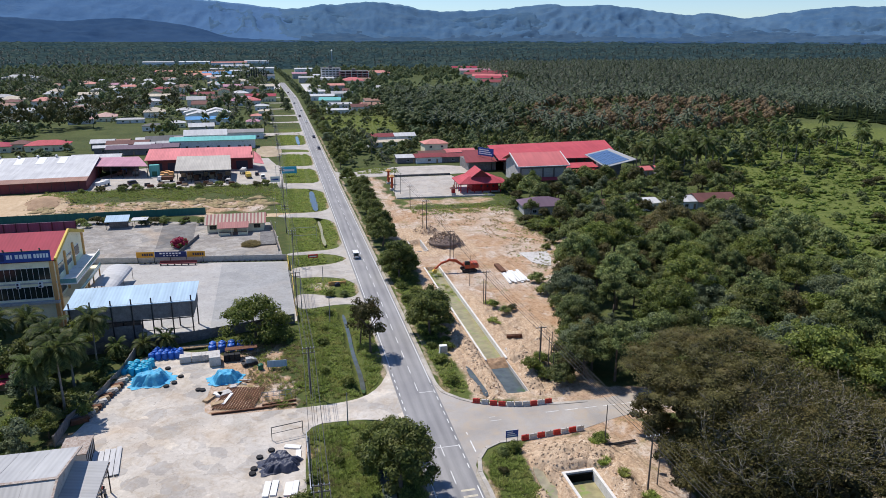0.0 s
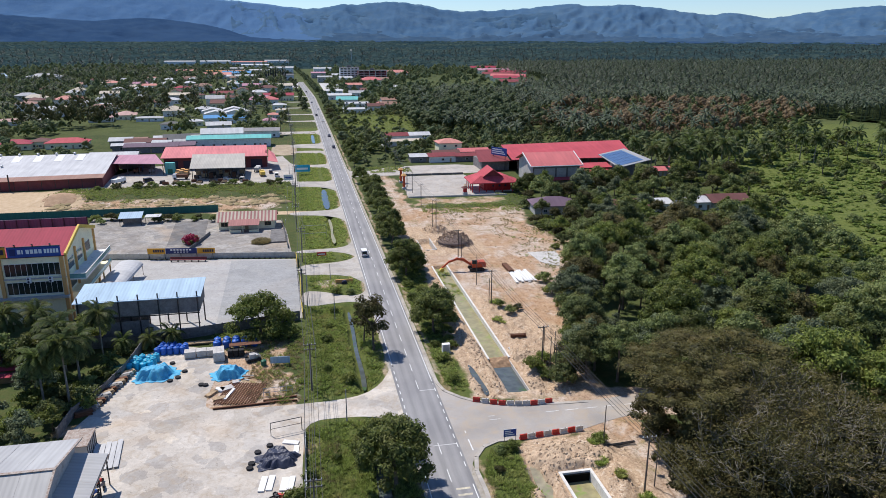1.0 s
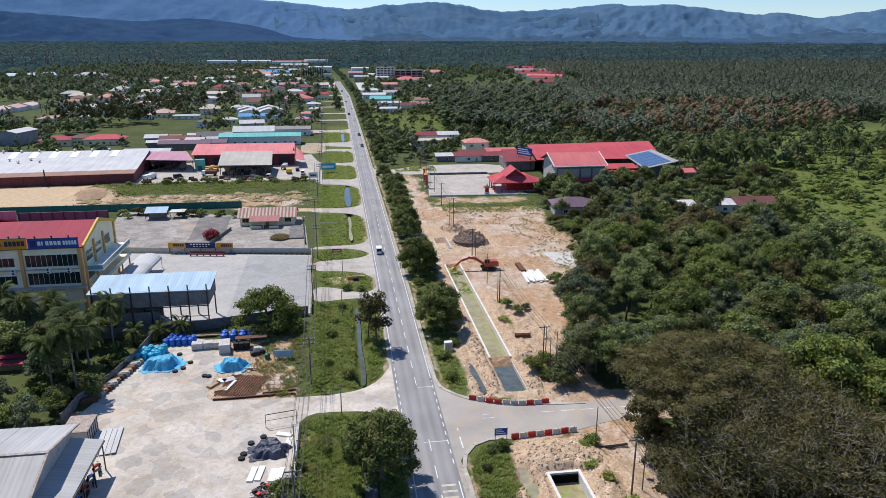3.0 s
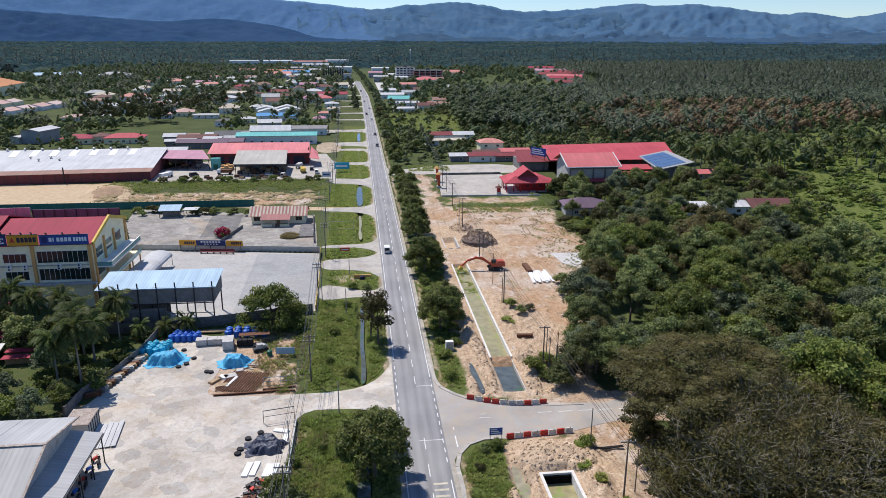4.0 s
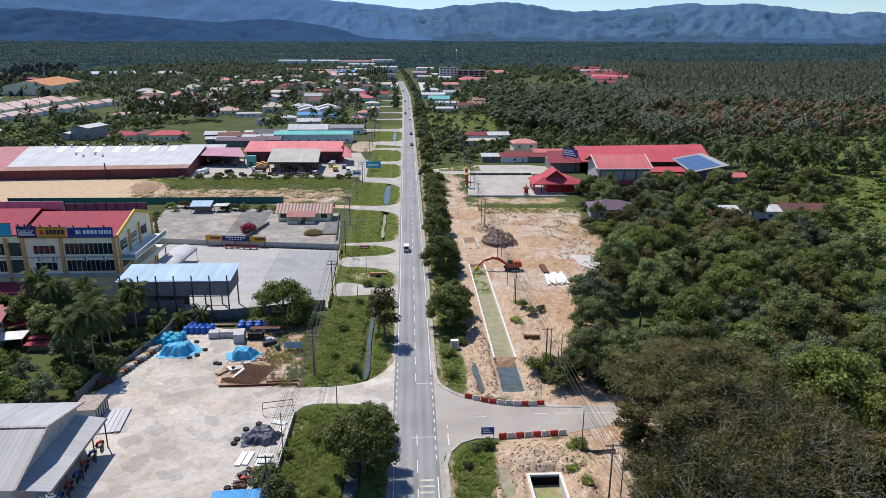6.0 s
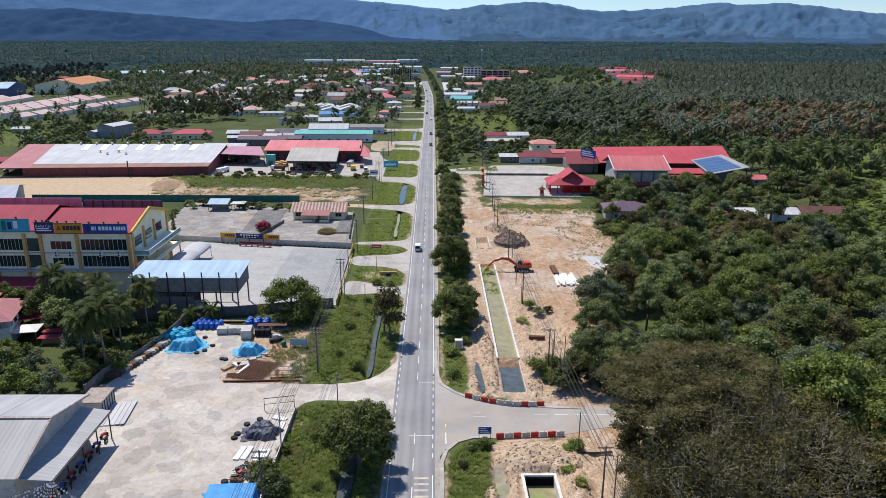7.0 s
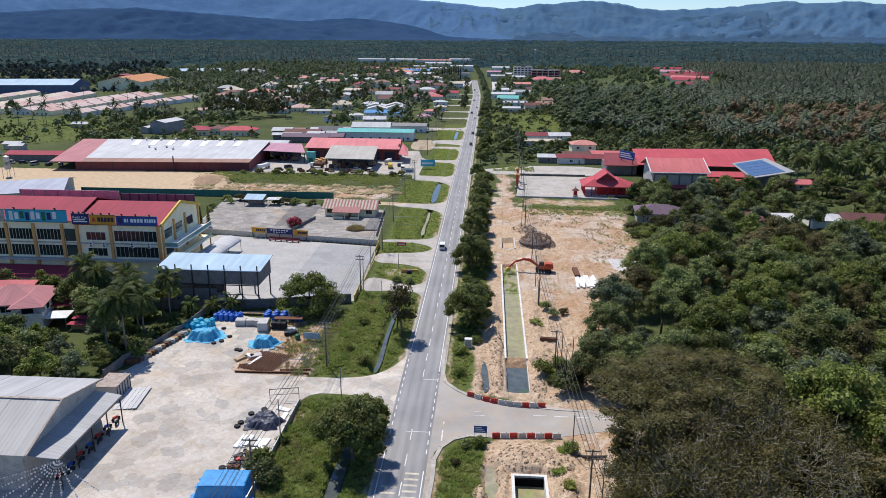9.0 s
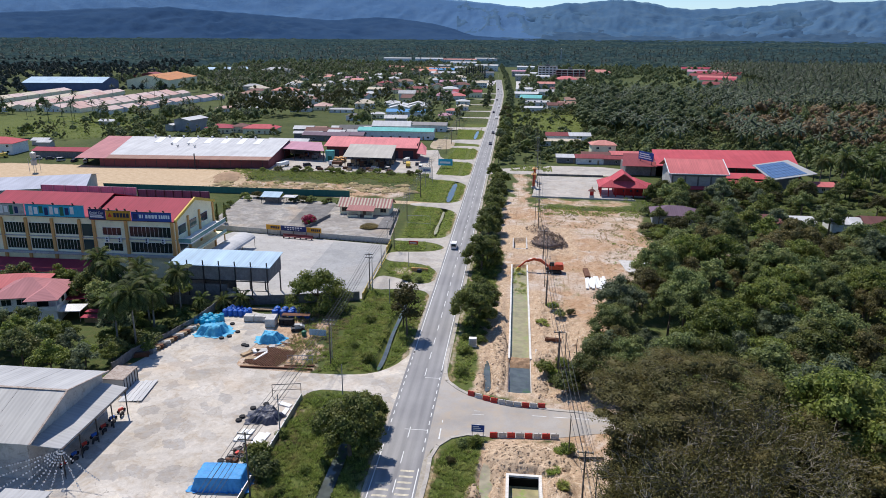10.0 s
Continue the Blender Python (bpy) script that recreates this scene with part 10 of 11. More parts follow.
def spoil_heap(x, y, rx, ry, h, seed, mat, label):
    """A tipped heap: broken lumps over a rounded mound that runs out into the ground."""
    n = int(max(rx, ry) * 9)
    gx, gy = np.meshgrid(np.linspace(-1.15, 1.15, int(n * rx / max(rx, ry)) + 6), np.linspace(-1.15, 1.15, int(n * ry / max(rx, ry)) + 6))
    X, Y = x + gx * rx, y + gy * ry
    d = np.hypot(gx, gy) + 0.16 * (lattice(X, Y, 2.1, seed) - 0.5)
    f = np.clip(1 - d, -0.1, 1)
    lie_of = land(X, Y)
    core = np.clip(f * 3, 0, 1)
    Z = lie_of * (1 - core) + float(np.median(lie_of)) * core - 0.05 + h * np.sign(f) * np.abs(f) ** 0.8 * (0.86 + 0.14 * lattice(X, Y, 1.3, seed + 1)) + core * (0.40 * churn(X * 1.25, Y * 1.25) + 0.22 * lattice(X, Y, 0.6, seed + 2))
    i = np.arange(gx.size).reshape(gx.shape)
    F = np.stack([i[:-1, :-1], i[:-1, 1:], i[1:, 1:], i[1:, :-1]], -1).reshape(-1, 4)
    keep = f.ravel()[F].max(1) > -0.05
    top = np.flatnonzero(f.ravel() > 0.06)
    top = R.choice(top, int(26 * rx * ry))
    q = np.stack([X.ravel()[top], Y.ravel()[top]], 1) + R.uniform(-0.12, 0.12, (len(top), 2))
    LUMPS.append(copies(lump[0], lump[1], q, Z.ravel()[top] - 0.06, 0.12 + 0.5 * R.random(len(top)) ** 2.5, seed, R.uniform(0.6, 1.1, len(top))))
    solo("earth_mound", raw_mesh("earth_mound", np.stack([X, Y, Z], -1).reshape(-1, 3), F[keep], mat), None, label, "earth heap", "spoil heaps")


for k, (x, y, rx, ry, h) in enumerate([(18.2, 91.8, 5.6, 3.6, 1.5), (22.8, 90.5, 3.0, 2.8, 0.8), (14.6, 88.5, 1.2, 3.2, 0.7), (11.3, 82.5, 1.2, 3.0, 0.6), (14.2, 120.0, 1.4, 6.0, 0.6), (14.0, 134.0, 1.6, 8.0, 0.7), (23.8, 126.5, 3.0, 2.6, 0.9), (22.0, 116.0, 1.4, 4.0, 0.5), (10.6, 117.0, 1.1, 3.6, 0.45)]):
    spoil_heap(x, y, rx, ry, h, 90 + 3 * k, M_SPOIL, ("broken pale brown spoil heap beside the pit", "low ridge of dug earth along the canal")[k > 3])
stuff("earth_lumps", LUMPS, M_SPOIL, "broken lumps of pale brown clay on the spoil", "earth clods")
# rubble and clods over the churned soil
clod = np.array(ball((0, 0, 0.12), (0.32, 0.26, 0.2), np.random.default_rng(3), 6, 4, 0.3)[0]), ball((0, 0, 0.12), (0.32, 0.26, 0.2), np.random.default_rng(3), 6, 4, 0.3)[1]
q = np.concatenate([spots(2600, 9.6, 36, 66, 168, lambda x, y: np.max([inside(x, y, d) for d in DUG], axis=0) > 0.2), spots(300, 9.8, 15.6, 113, 150, lambda x, y: x > 0), spots(420, 20.8, 27, 111, 150, lambda x, y: x > 0), spots(420, 12, 27.5, 89, 97, lambda x, y: x > 0), spots(160, 21.4, 26, 76, 92, lambda x, y: x > 0), spots(420, 20, 34, 205, 217, lambda x, y: np.hypot(x - 27, y - 211) < 6.5), spots(200, 20, 29, 222, 231, lambda x, y: x > 0), spots(220, 27, 36, 130, 144, lambda x, y: x > 0), spots(160, 12, 58, 112, 258, lambda x, y: (wobble(x, y, 7, 2) > 0.3) & ((x < 15.6) | (x > 21)))])
stuff("clods", copies(clod[0], clod[1], q, lie(q) - 0.05, 0.12 + 0.55 * R.random(len(q)) ** 3.5, 80, R.uniform(0.6, 1.0, len(q))), surface("churned_earth", (0.55, 0.41, 0.28), 0.95, big=0.3, fine=6.0, vary=0.3, stain=(0.36, 0.24, 0.15), amount=0.5), "lumps of churned earth round the diggings", "earth clods")

# plastic barriers
def barrier(x, y, rz, red):
    ob = thing("barrier", pose(x, y, 0.04, 0, 0, rz), "%s plastic water-filled road barrier" % ("red" if red else "white"), "barrier", "road barriers")
    b = Build().side([(-0.3, 0), (0.3, 0), (0.27, 0.22), (0.14, 0.34), (0.11, 0.86), (-0.11, 0.86), (-0.14, 0.34), (-0.27, 0.22)], -0.62, 0.62, Matrix.Rotation(radians(90), 4, "Z"))
    part("body", b, M_REDP if red else M_BARW, ob)
    part("cap", Build().tube([(0.25, 0, 0.86), (0.25, 0, 0.92)], 0.07, 8), M_BLACK, ob)
    part("coupling", Build().tube([(0.64, 0, 0.1), (0.64, 0, 0.8)], 0.05, 6), M_STEEL, ob)


for k, red in enumerate((1, 0, 1, 1, 0, 0, 0, 1, 0, 1)):
    f = k / 9
    barrier(9.3 + 12.6 * f, 111.6 - 5.2 * f + 2.2 * f * f - 0.6 * math.sin(f * 3.14), -20 + 19 * f, red)
for k, red in enumerate((1, 0, 1, 0, 1, 0, 1, 0)):
    barrier(13.8 + 1.42 * k, 98.15 + 0.09 * k, 4, red)
ob = thing("road_sign", pose(11.2, 97.4, 0), "blue direction board on two posts beside the junction", "road sign")
part("panel", Build().box(-1.0, -0.03, 1.3, 1.1, 0.03, 2.5), M_SIGNBLUE, ob)
part("border", Build().box(-1.08, -0.02, 1.22, 1.18, 0.02, 1.3), M_LETTER, ob)
part("border", Build().box(-1.08, -0.02, 2.5, 1.18, 0.02, 2.58), M_LETTER, ob)
for k in range(3):
    part("lettering", Build().box(-0.8, -0.045, 1.5 + k * 0.32, 0.8 - 0.3 * k, -0.031, 1.66 + k * 0.32), M_LETTER, ob)
for x in (-0.9, 0.95):
    part("post", Build().box(x, -0.02, 0, x + 0.08, 0.06, 2.5), M_GALV, ob)
ob = thing("electric_cabinet", pose(8.2, 133.0, 0), "small grey-white service cabinet under the roadside trees", "cabinet")
part("body", Build().box(-0.8, -0.5, 0.15, 0.8, 0.5, 1.9, None, 0.05), M_WHITE, ob)
part("plinth", Build().box(-0.9, -0.6, -0.2, 0.9, 0.6, 0.15), M_CONC, ob)
part("door", Build().box(-0.65, -0.53, 0.3, 0.65, -0.505, 1.75), M_GREYR, ob)


# excavator beside the canal
def excavator():
    ob = thing("excavator", pose(27.6, 184.2, 0.05, 0, 0, 178), "orange tracked excavator reaching over the canal", "excavator")
    for s in (-1, 1):
        t = part("track", Build().side([(-2.1, 0.25), (-1.8, 0.0), (1.8, 0.0), (2.1, 0.25), (2.1, 0.65), (1.8, 0.9), (-1.8, 0.9), (-2.1, 0.65)], s * 1.3 - 0.3, s * 1.3 + 0.3), M_BLACK, ob, "black crawler track")
        for k in range(5):
            part("roller", Build().tube([(-1.5 + k * 0.75, s * 1.3 - 0.33, 0.4), (-1.5 + k * 0.75, s * 1.3 + 0.33, 0.4)], 0.22, 8), M_STEEL, t)
    part("undercarriage", Build().box(-1.0, -1.0, 0.4, 1.0, 1.0, 1.1), M_STEEL, ob)
    part("house", Build().prism([(-2.6, -1.2), (-2.3, -1.35), (1.4, -1.35), (1.4, 1.35), (-2.3, 1.35), (-2.6, 1.2)], 1.1, 2.1), M_ORANGE, ob)
    part("engine_cover", Build().prism([(-2.5, -1.2), (-0.3, -1.2), (-0.3, 1.2), (-2.5, 1.2)], 2.1, 2.6, None, [(-2.3, -1.1), (-0.4, -1.1), (-0.4, 1.1), (-2.3, 1.1)]), M_ORANGE, ob)
    cab = part("cab", Build().prism([(-0.1, 0.2), (1.5, 0.2), (1.5, 1.3), (-0.1, 1.3)], 1.1, 3.0, None, [(0.0, 0.25), (1.2, 0.25), (1.2, 1.25), (0.0, 1.25)]), M_BLACK, ob, "dark glazed cab")
    part("window", Build().box(0.1, 1.28, 1.9, 1.25, 1.33, 2.8), M_GLASS, cab)
    part("boom", Build().side([(1.0, 1.6), (1.4, 1.3), (3.9, 2.9), (5.6, 3.2), (7.6, 2.5), (7.7, 2.9), (5.6, 3.85), (3.6, 3.6)], -0.3, 0.3), M_ORANGE, ob)
    part("stick", Build().side([(7.1, 3.2), (7.8, 3.0), (10.0, 1.0), (9.6, 0.8)], -0.22, 0.22), M_ORANGE, ob)
    part("cylinder", Build().tube([(1.8, 0, 1.5), (3.8, 0, 2.8)], 0.1, 8), M_GALV, ob)
    part("cylinder", Build().tube([(4.2, 0, 3.9), (7.2, 0, 3.3)], 0.1, 8), M_GALV, ob)
    part("bucket", Build().side([(9.3, 1.1), (9.9, 1.0), (10.4, 0.5), (10.2, 0.0), (9.5, -0.1), (9.1, 0.4)], -0.6, 0.6), M_YELLOW, ob, "worn yellow bucket")


excavator()
pile = thing("panel_pile", pose(38.3, 176.0, 0.05, 0, 0, -3), "loose pile of white precast planks on the dirt", "plank pile")
for k in range(9):
    part("plank", Build().box(-0.35, -5.0 + 0.5 * (k % 3), 0.1 + 0.12 * (k % 2), 0.35, 4.2 + 0.6 * (k % 2), 0.32 + 0.12 * (k % 2)), M_WHITEP, pile, at=pose(-2.4 + k * 0.62, 0.3 * math.sin(k * 2.1), 0.05 * (k % 3), 0, 0, 5 * math.sin(k * 1.7)))
part("brown_beam", Build().box(-0.7, -3.2, 0.2, 0.7, 3.6, 0.9), M_RUST, pile, at=pose(-2.2, 6.5, 0, 0, 0, 4))
logs = thing("beam_stack", pose(25.2, 137.2, 0.1, 0, 0, -6), "short stack of dark steel beams", "beams")
for k in range(4):
    part("beam", Build().box(-1.7, -0.14, 0, 1.7, 0.14, 0.3), M_RUST, logs, at=pose(0.1 * (k % 2), (k % 2) * 0.5, 0.32 * (k // 2)))


# ---------------------------------------------------------------- power lines
def pole(x, y, h, arms, mat, label, group, rz=0, thick=0.15):
    z = float(land(x, y))
    ob = thing("power_pole", pose(x, y, z, 0, 0, rz), label, "power pole", group)
    part("shaft", Build().tube([(0, 0, -0.4), (0, 0, h)], [thick, thick * 0.7], 8), mat, ob)
    for k in range(arms):
        zz = h - 0.35 - 0.9 * k
        a = part("crossarm", Build().box(-1.1, -0.07, zz, 1.1, 0.07, zz + 0.14), M_POLE, ob)
        for xx in (-1.0, -0.35, 0.35, 1.0):
            part("insulator", Build().lathe([(0.05, 0), (0.09, 0.08), (0.06, 0.16), (0.03, 0.24)], 6, (xx, 0, zz + 0.14)), M_WHITEP, a)
    return ob


left = [(-20.2, 40, 10.5), (-20.0, 78.5, 10.5), (-19.5, 121.5, 9.5), (-20.4, 164.9, 9.6), (-20.1, 200.5, 10.4), (-21.5, 236, 9.5), (-21.5, 272, 9.5), (-21.5, 308, 9.5), (-22, 345, 9.5), (-22, 382, 9.5), (-22.5, 420, 9.5), (-23, 460, 9.5), (-24, 500, 9.5), (-25, 545, 9.5), (-26, 590, 9.5)]
for x, y, h in left:
    pole(x, y, h, 2, M_POLE, "dark timber power pole with crossarms beside the road", "road power poles")
for x, y, h in ((-19.4, 163.6, 9.4), (-20.7, 182.6, 8.6), (-13.4, 154.9, 6.4), (-14.0, 109.0, 6.2), (-19.6, 123.2, 7.6), (-21.0, 94.7, 7.5), (-13, 183.4, 4.5), (-24, 322, 8), (-20, 300, 8), (-22, 292, 7.5)):
    pole(x, y, h, 0, M_POLEC, "slim grey service pole", "service poles", 0, 0.11)
right = [(27.5, 40, 9.5), (26.6, 81.3, 9.2), (25.4, 122.4, 8.4), (24.5, 157, 8.7), (25.0, 195.6, 8.8), (24.3, 226, 9.5), (25.5, 262, 9), (26, 300, 9), (27, 345, 9), (28, 390, 9), (29, 440, 9)]
for x, y, h in right:
    pole(x, y, h, 1, M_POLE, "dark timber power pole on the building site", "site power poles")
for x, y, h in ((25.6, 93.4, 6.8), (25.2, 117.4, 9.0), (27.2, 119.6, 6.2), (24.6, 172, 8.6), (24.4, 158.6, 6.5), (27.0, 126.0, 6.7), (23.2, 226.8, 9.0), (28.5, 82, 7.0), (29.1, 125.4, 6.0), (26.2, 196.5, 7.0), (23.6, 287, 9), (26.4, 288, 9), (24.8, 303, 9)):
    pole(x, y, h, 0, M_POLE, "slim dark pole standing in the diggings", "site service poles", 0, 0.1)


def wires(name, stops, offs, label, r=0.022):
    for dx, dz in offs:
        b, line = Build(), []
        for (x0, y0, h0), (x1, y1, h1) in zip(stops, stops[1:]):
            L = math.hypot(x1 - x0, y1 - y0)
            z0, z1 = h0 + float(land(x0, y0)) + dz, h1 + float(land(x1, y1)) + dz
            line += [(x0 + dx + (x1 - x0) * t, y0 + (y1 - y0) * t, z0 + (z1 - z0) * t - 4 * (0.011 * L) * t * (1 - t)) for t in np.linspace(0, 1, 11)[:-1]]
        b.tube(line, r, 3, cap=False)
        solo(name, b, M_WIRE, label, "overhead wire", "overhead wires")


wires("overhead_wire", left, [(-1.0, -0.15), (-0.35, -0.15), (0.35, -0.15), (1.0, -0.15), (-1.0, -1.05), (1.0, -1.05), (0.0, -1.7)], "long sagging black power cable beside the road", 0.034)
wires("overhead_wire", right, [(-1.0, -0.15), (-0.35, -0.15), (0.35, -0.15), (1.0, -0.15), (0.0, -1.2)], "long sagging black power cable over the site", 0.034)
ob = thing("pipe_bundle", pose(0, 0, 0), "dark pipes lying beside the pole", "pipes")
for k in range(2):
    part("pipe", Build().tube([(30.0 + 5 * t, 93.2 + 0.3 * k, 0.35 + 0.1 * math.sin(3 * t)) for t in np.linspace(-0.9, 0.2, 6)], 0.12, 6), M_STEEL, ob)


# ---------------------------------------------------------------- builder's yard
def cloth(name, x, y, w, d, h, mat, label, seed, rz=0, peaks=5):
    """A tarpaulin draped over a heap: a wrinkled sheet with folds that spread on the ground."""
    rs = np.random.default_rng(seed)
    n = 60
    u, v = np.meshgrid(np.linspace(-1, 1, n), np.linspace(-1, 1, n))
    X, Y = u * w / 2, v * d / 2
    Z = np.zeros_like(X)
    for _ in range(peaks):
        cx, cy, rx, ry, k = rs.uniform(-0.38, 0.38), rs.uniform(-0.3, 0.3), rs.uniform(0.25, 0.42), rs.uniform(0.25, 0.42), rs.uniform(0.55, 1.0)
        q = np.maximum(np.abs(u - cx) / rx, np.abs(v - cy) / ry)
        Z = np.maximum(Z, k * np.clip((1.75 - q) / 0.75, 0, 1) ** 0.8)
    ang = np.arctan2(v, u)
    rad = np.hypot(u, v)
    for _ in range(2):
        Z[1:-1, 1:-1] = (Z[1:-1, 1:-1] * 2 + Z[:-2, 1:-1] + Z[2:, 1:-1] + Z[1:-1, :-2] + Z[1:-1, 2:]) / 6
    fold = np.sin(ang * 17 + 4 * np.sin(ang * 3 + seed)) * np.clip(1 - np.abs(Z - 0.4) * 1.6, 0, 1)
    Z = Z * h + 0.06 * h * fold + 0.04 * h * np.sin(9 * u + 5 * v + seed) * np.sin(7 * v - 4 * u) + 0.03 * rs.uniform(size=Z.shape) + (0.05 + 0.10 * np.clip(Z, 0, 1)) * (0.6 - 2.2 * np.abs(wobble(X + 0.4 * np.sin(Y * 2.1), Y, 1.5, seed))) + 0.05 * (0.5 - 2 * np.abs(wobble(X, Y + 0.3 * np.sin(X * 3), 0.7, seed + 1)))
    edge = 1 + 0.10 * np.sin(ang * 5 + seed) + 0.06 * np.sin(ang * 13)
    sq = np.maximum(np.abs(u), np.abs(v))
    k = np.where(rad > 0.01, 1 - 0.18 * (rad - sq) / 0.42, 1) * edge
    P = np.stack([X * k, Y * k, np.maximum(Z, 0.04 + 0.03 * np.sin(ang * 9))], -1).reshape(-1, 3)
    i = np.arange(n * n).reshape(n, n)
    F = np.stack([i[:-1, :-1], i[:-1, 1:], i[1:, 1:], i[1:, :-1]], -1).reshape(-1, 4)
    me = raw_mesh(name, P, F, mat, False)
    ob = tagged(new(name, me), label, "tarpaulin")
    ob.matrix_basis = pose(x, y, 0.06, 0, 0, rz)
    mod = ob.modifiers.new("thickness", "SOLIDIFY")
    mod.thickness = 0.02
    return ob


cloth("tarpaulin", -48.7, 133.6, 8.2, 6.4, 2.3, M_TARP, "crumpled bright blue tarpaulin over a heap of goods", 2, 8)
cloth("tarpaulin", -35.2, 131.0, 6.6, 5.2, 1.9, M_TARP, "small crumpled blue tarpaulin over sacks", 5, -12)
cloth("tarpaulin", -25.4, 99.8, 6.4, 5.0, 1.4, M_GTARP, "dark grey tarpaulin sheet over stored goods", 7, 5)


def boxed_cloth(name, x, y, w, d, h, mat, label, seed, rz=0):
    """A tarpaulin pulled over a square stack: flat sagging top, hanging folded sides, hem on the ground."""
    n = 72
    u, v = np.meshgrid(np.linspace(-1, 1, n), np.linspace(-1, 1, n))
    ang = np.arctan2(v * d, u * w)
    sx, sy = np.abs(u), np.abs(v)
    out = np.maximum(sx, sy)
    fold = np.sin(ang * 19 + 3 * np.sin(ang * 4 + seed)) * 0.6 + np.sin(ang * 31 + seed) * 0.4
    drop = np.clip((out - 0.66) / 0.24, 0, 1)
    flare = 1 + 0.10 * np.clip((out - 0.66) / 0.34, 0, 1) * (1 + 0.8 * fold)
    k = np.where(out < 0.66, 1.30, np.where(out < 0.9, 0.858 / np.maximum(out, 1e-6) + 0.10 * drop / np.maximum(out, 1e-6), 0.958 / np.maximum(out, 1e-6) + (out - 0.9)))
    X, Y = u * k * flare * w / 2, v * k * flare * d / 2
    top = h * (1 - 0.05 * (sx ** 2 + sy ** 2)) + 0.10 * (lattice(X, Y, 1.6, seed) - 0.5) + 0.08 * (0.5 - np.abs(lattice(X + Y, Y - X, 0.9, seed + 1) - 0.5) * 2) * h / 2
    Z = top * (1 - drop) + 0.04 + 0.05 * (1 + fold) * np.clip((out - 0.86) / 0.14, 0, 1)
    i = np.arange(n * n).reshape(n, n)
    F = np.stack([i[:-1, :-1], i[:-1, 1:], i[1:, 1:], i[1:, :-1]], -1).reshape(-1, 4)
    ob = tagged(new(name, raw_mesh(name, np.stack([X, Y, Z], -1).reshape(-1, 3), F, mat, False)), label, "tarpaulin")
    ob.matrix_basis = pose(x, y, 0.05, 0, 0, rz)
    mod = ob.modifiers.new("thickness", "SOLIDIFY")
    mod.thickness = 0.02
    return ob


boxed_cloth("tarpaulin", -25.2, 81.3, 7.6, 4.4, 2.1, M_TARPD, "large blue tarpaulin over a long square stack", 9, 4)


def tank(x, y, r, h, mat, col, z=0.05):
    ob = thing("water_tank", pose(x, y, z), "%s plastic water storage tank with ribs" % col, "water tank", "water tanks")
    prof = [(r * 0.96, 0)]
    for k in range(5):
        prof += [(r, h * (0.1 + 0.16 * k)), (r * 0.95, h * (0.14 + 0.16 * k)), (r, h * (0.18 + 0.16 * k))]
    part("body", Build().lathe(prof + [(r * 0.9, h * 0.9), (r * 0.45, h)], 14), mat, ob)
    part("lid", Build().lathe([(r * 0.42, h), (r * 0.42, h * 1.05), (r * 0.1, h * 1.08)], 10), mat, ob)


rs = random.Random(4)
for k in range(13):
    tank(-50.2 + (k % 5) * 1.25 + 0.4 * (k // 5), 143.2 + (k // 5) * 1.35, 0.6, 1.5, M_BLUEP, "blue")
for k in range(12):
    tank(-54.3 + (k % 4) * 1.3 + 0.3 * (k // 4), 136.9 + (k // 4) * 1.6, 0.65, 1.4 + 0.3 * (k % 2), M_TEALP, "turquoise")
for k in range(9):
    tank(-38.5 + (k % 5) * 1.9, 144.0 + (k // 5) * 1.8, 0.75, 1.7, M_BLUEP, "blue")
for k in range(7):
    ob = thing("tank_mould", pose(-56.2 + 0.5 * (k % 2), 133.5 + 0.75 * k, 0.05), "dark green plastic trough standing in a row", "trough", "plastic troughs")
    part("shell", Build().tube([(-1.2, 0, 0.45), (1.2, 0, 0.45)], 0.4, 10), M_GREENP, ob)
    part("rim", Build().box(-1.2, -0.42, 0.4, 1.2, 0.42, 0.48), M_GREENP, ob)
for k, (x, y, w, d, h, rz) in enumerate(((-43.4, 140.8, 2.2, 1.8, 1.3, 4), (-41.2, 141.0, 1.9, 1.8, 1.3, 4), (-39.2, 141.0, 2.0, 1.8, 1.3, 4), (-37.6, 138.9, 2.2, 3.4, 1.9, 6))):
    ob = thing("block_stack", pose(x, y, 0.05, 0, 0, rz), "square stack of pale concrete blocks on a pallet", "block stack", "block stacks")
    part("pallet", Build().box(-w / 2, -d / 2, 0, w / 2, d / 2, 0.14), M_WOOD, ob)
    bl = Build().box(0.01, 0.01, 0.0, w / 3 - 0.01, d / 3 - 0.01, 0.3).mesh("block", M_CONC)
    for i in range(3):
        for j in range(3):
            for l in range(int(h / 0.31)):
                if i == 2 or j == 0 or l == int(h / 0.31) - 1:
                    part("block", bl, None, ob, at=pose(-w / 2 + i * w / 3, -d / 2 + j * d / 3, 0.14 + l * 0.31))
ob = thing("black_tank_stack", pose(-34.3, 139.6, 0.05), "stack of black plastic crates", "crates")
for k in range(6):
    part("crate", Build().box(-1.6 + 1.1 * (k % 3), -0.8, 0.75 * (k // 3), -0.6 + 1.1 * (k % 3), 0.8, 0.7 + 0.75 * (k // 3), None, 0.08), M_BLACK, ob)
ob = thing("timber_beams", pose(-42, 146.6, 0.3), "long pale timber beams laid along the wall", "timber")
for k in range(3):
    part("beam", Build().box(-6, -0.15, 0, 5.5, 0.15, 0.25), M_WOOD, ob, at=pose(0.4 * k, 0.4 * k, 0.05 * k, 0, 0, 1.5 * k))
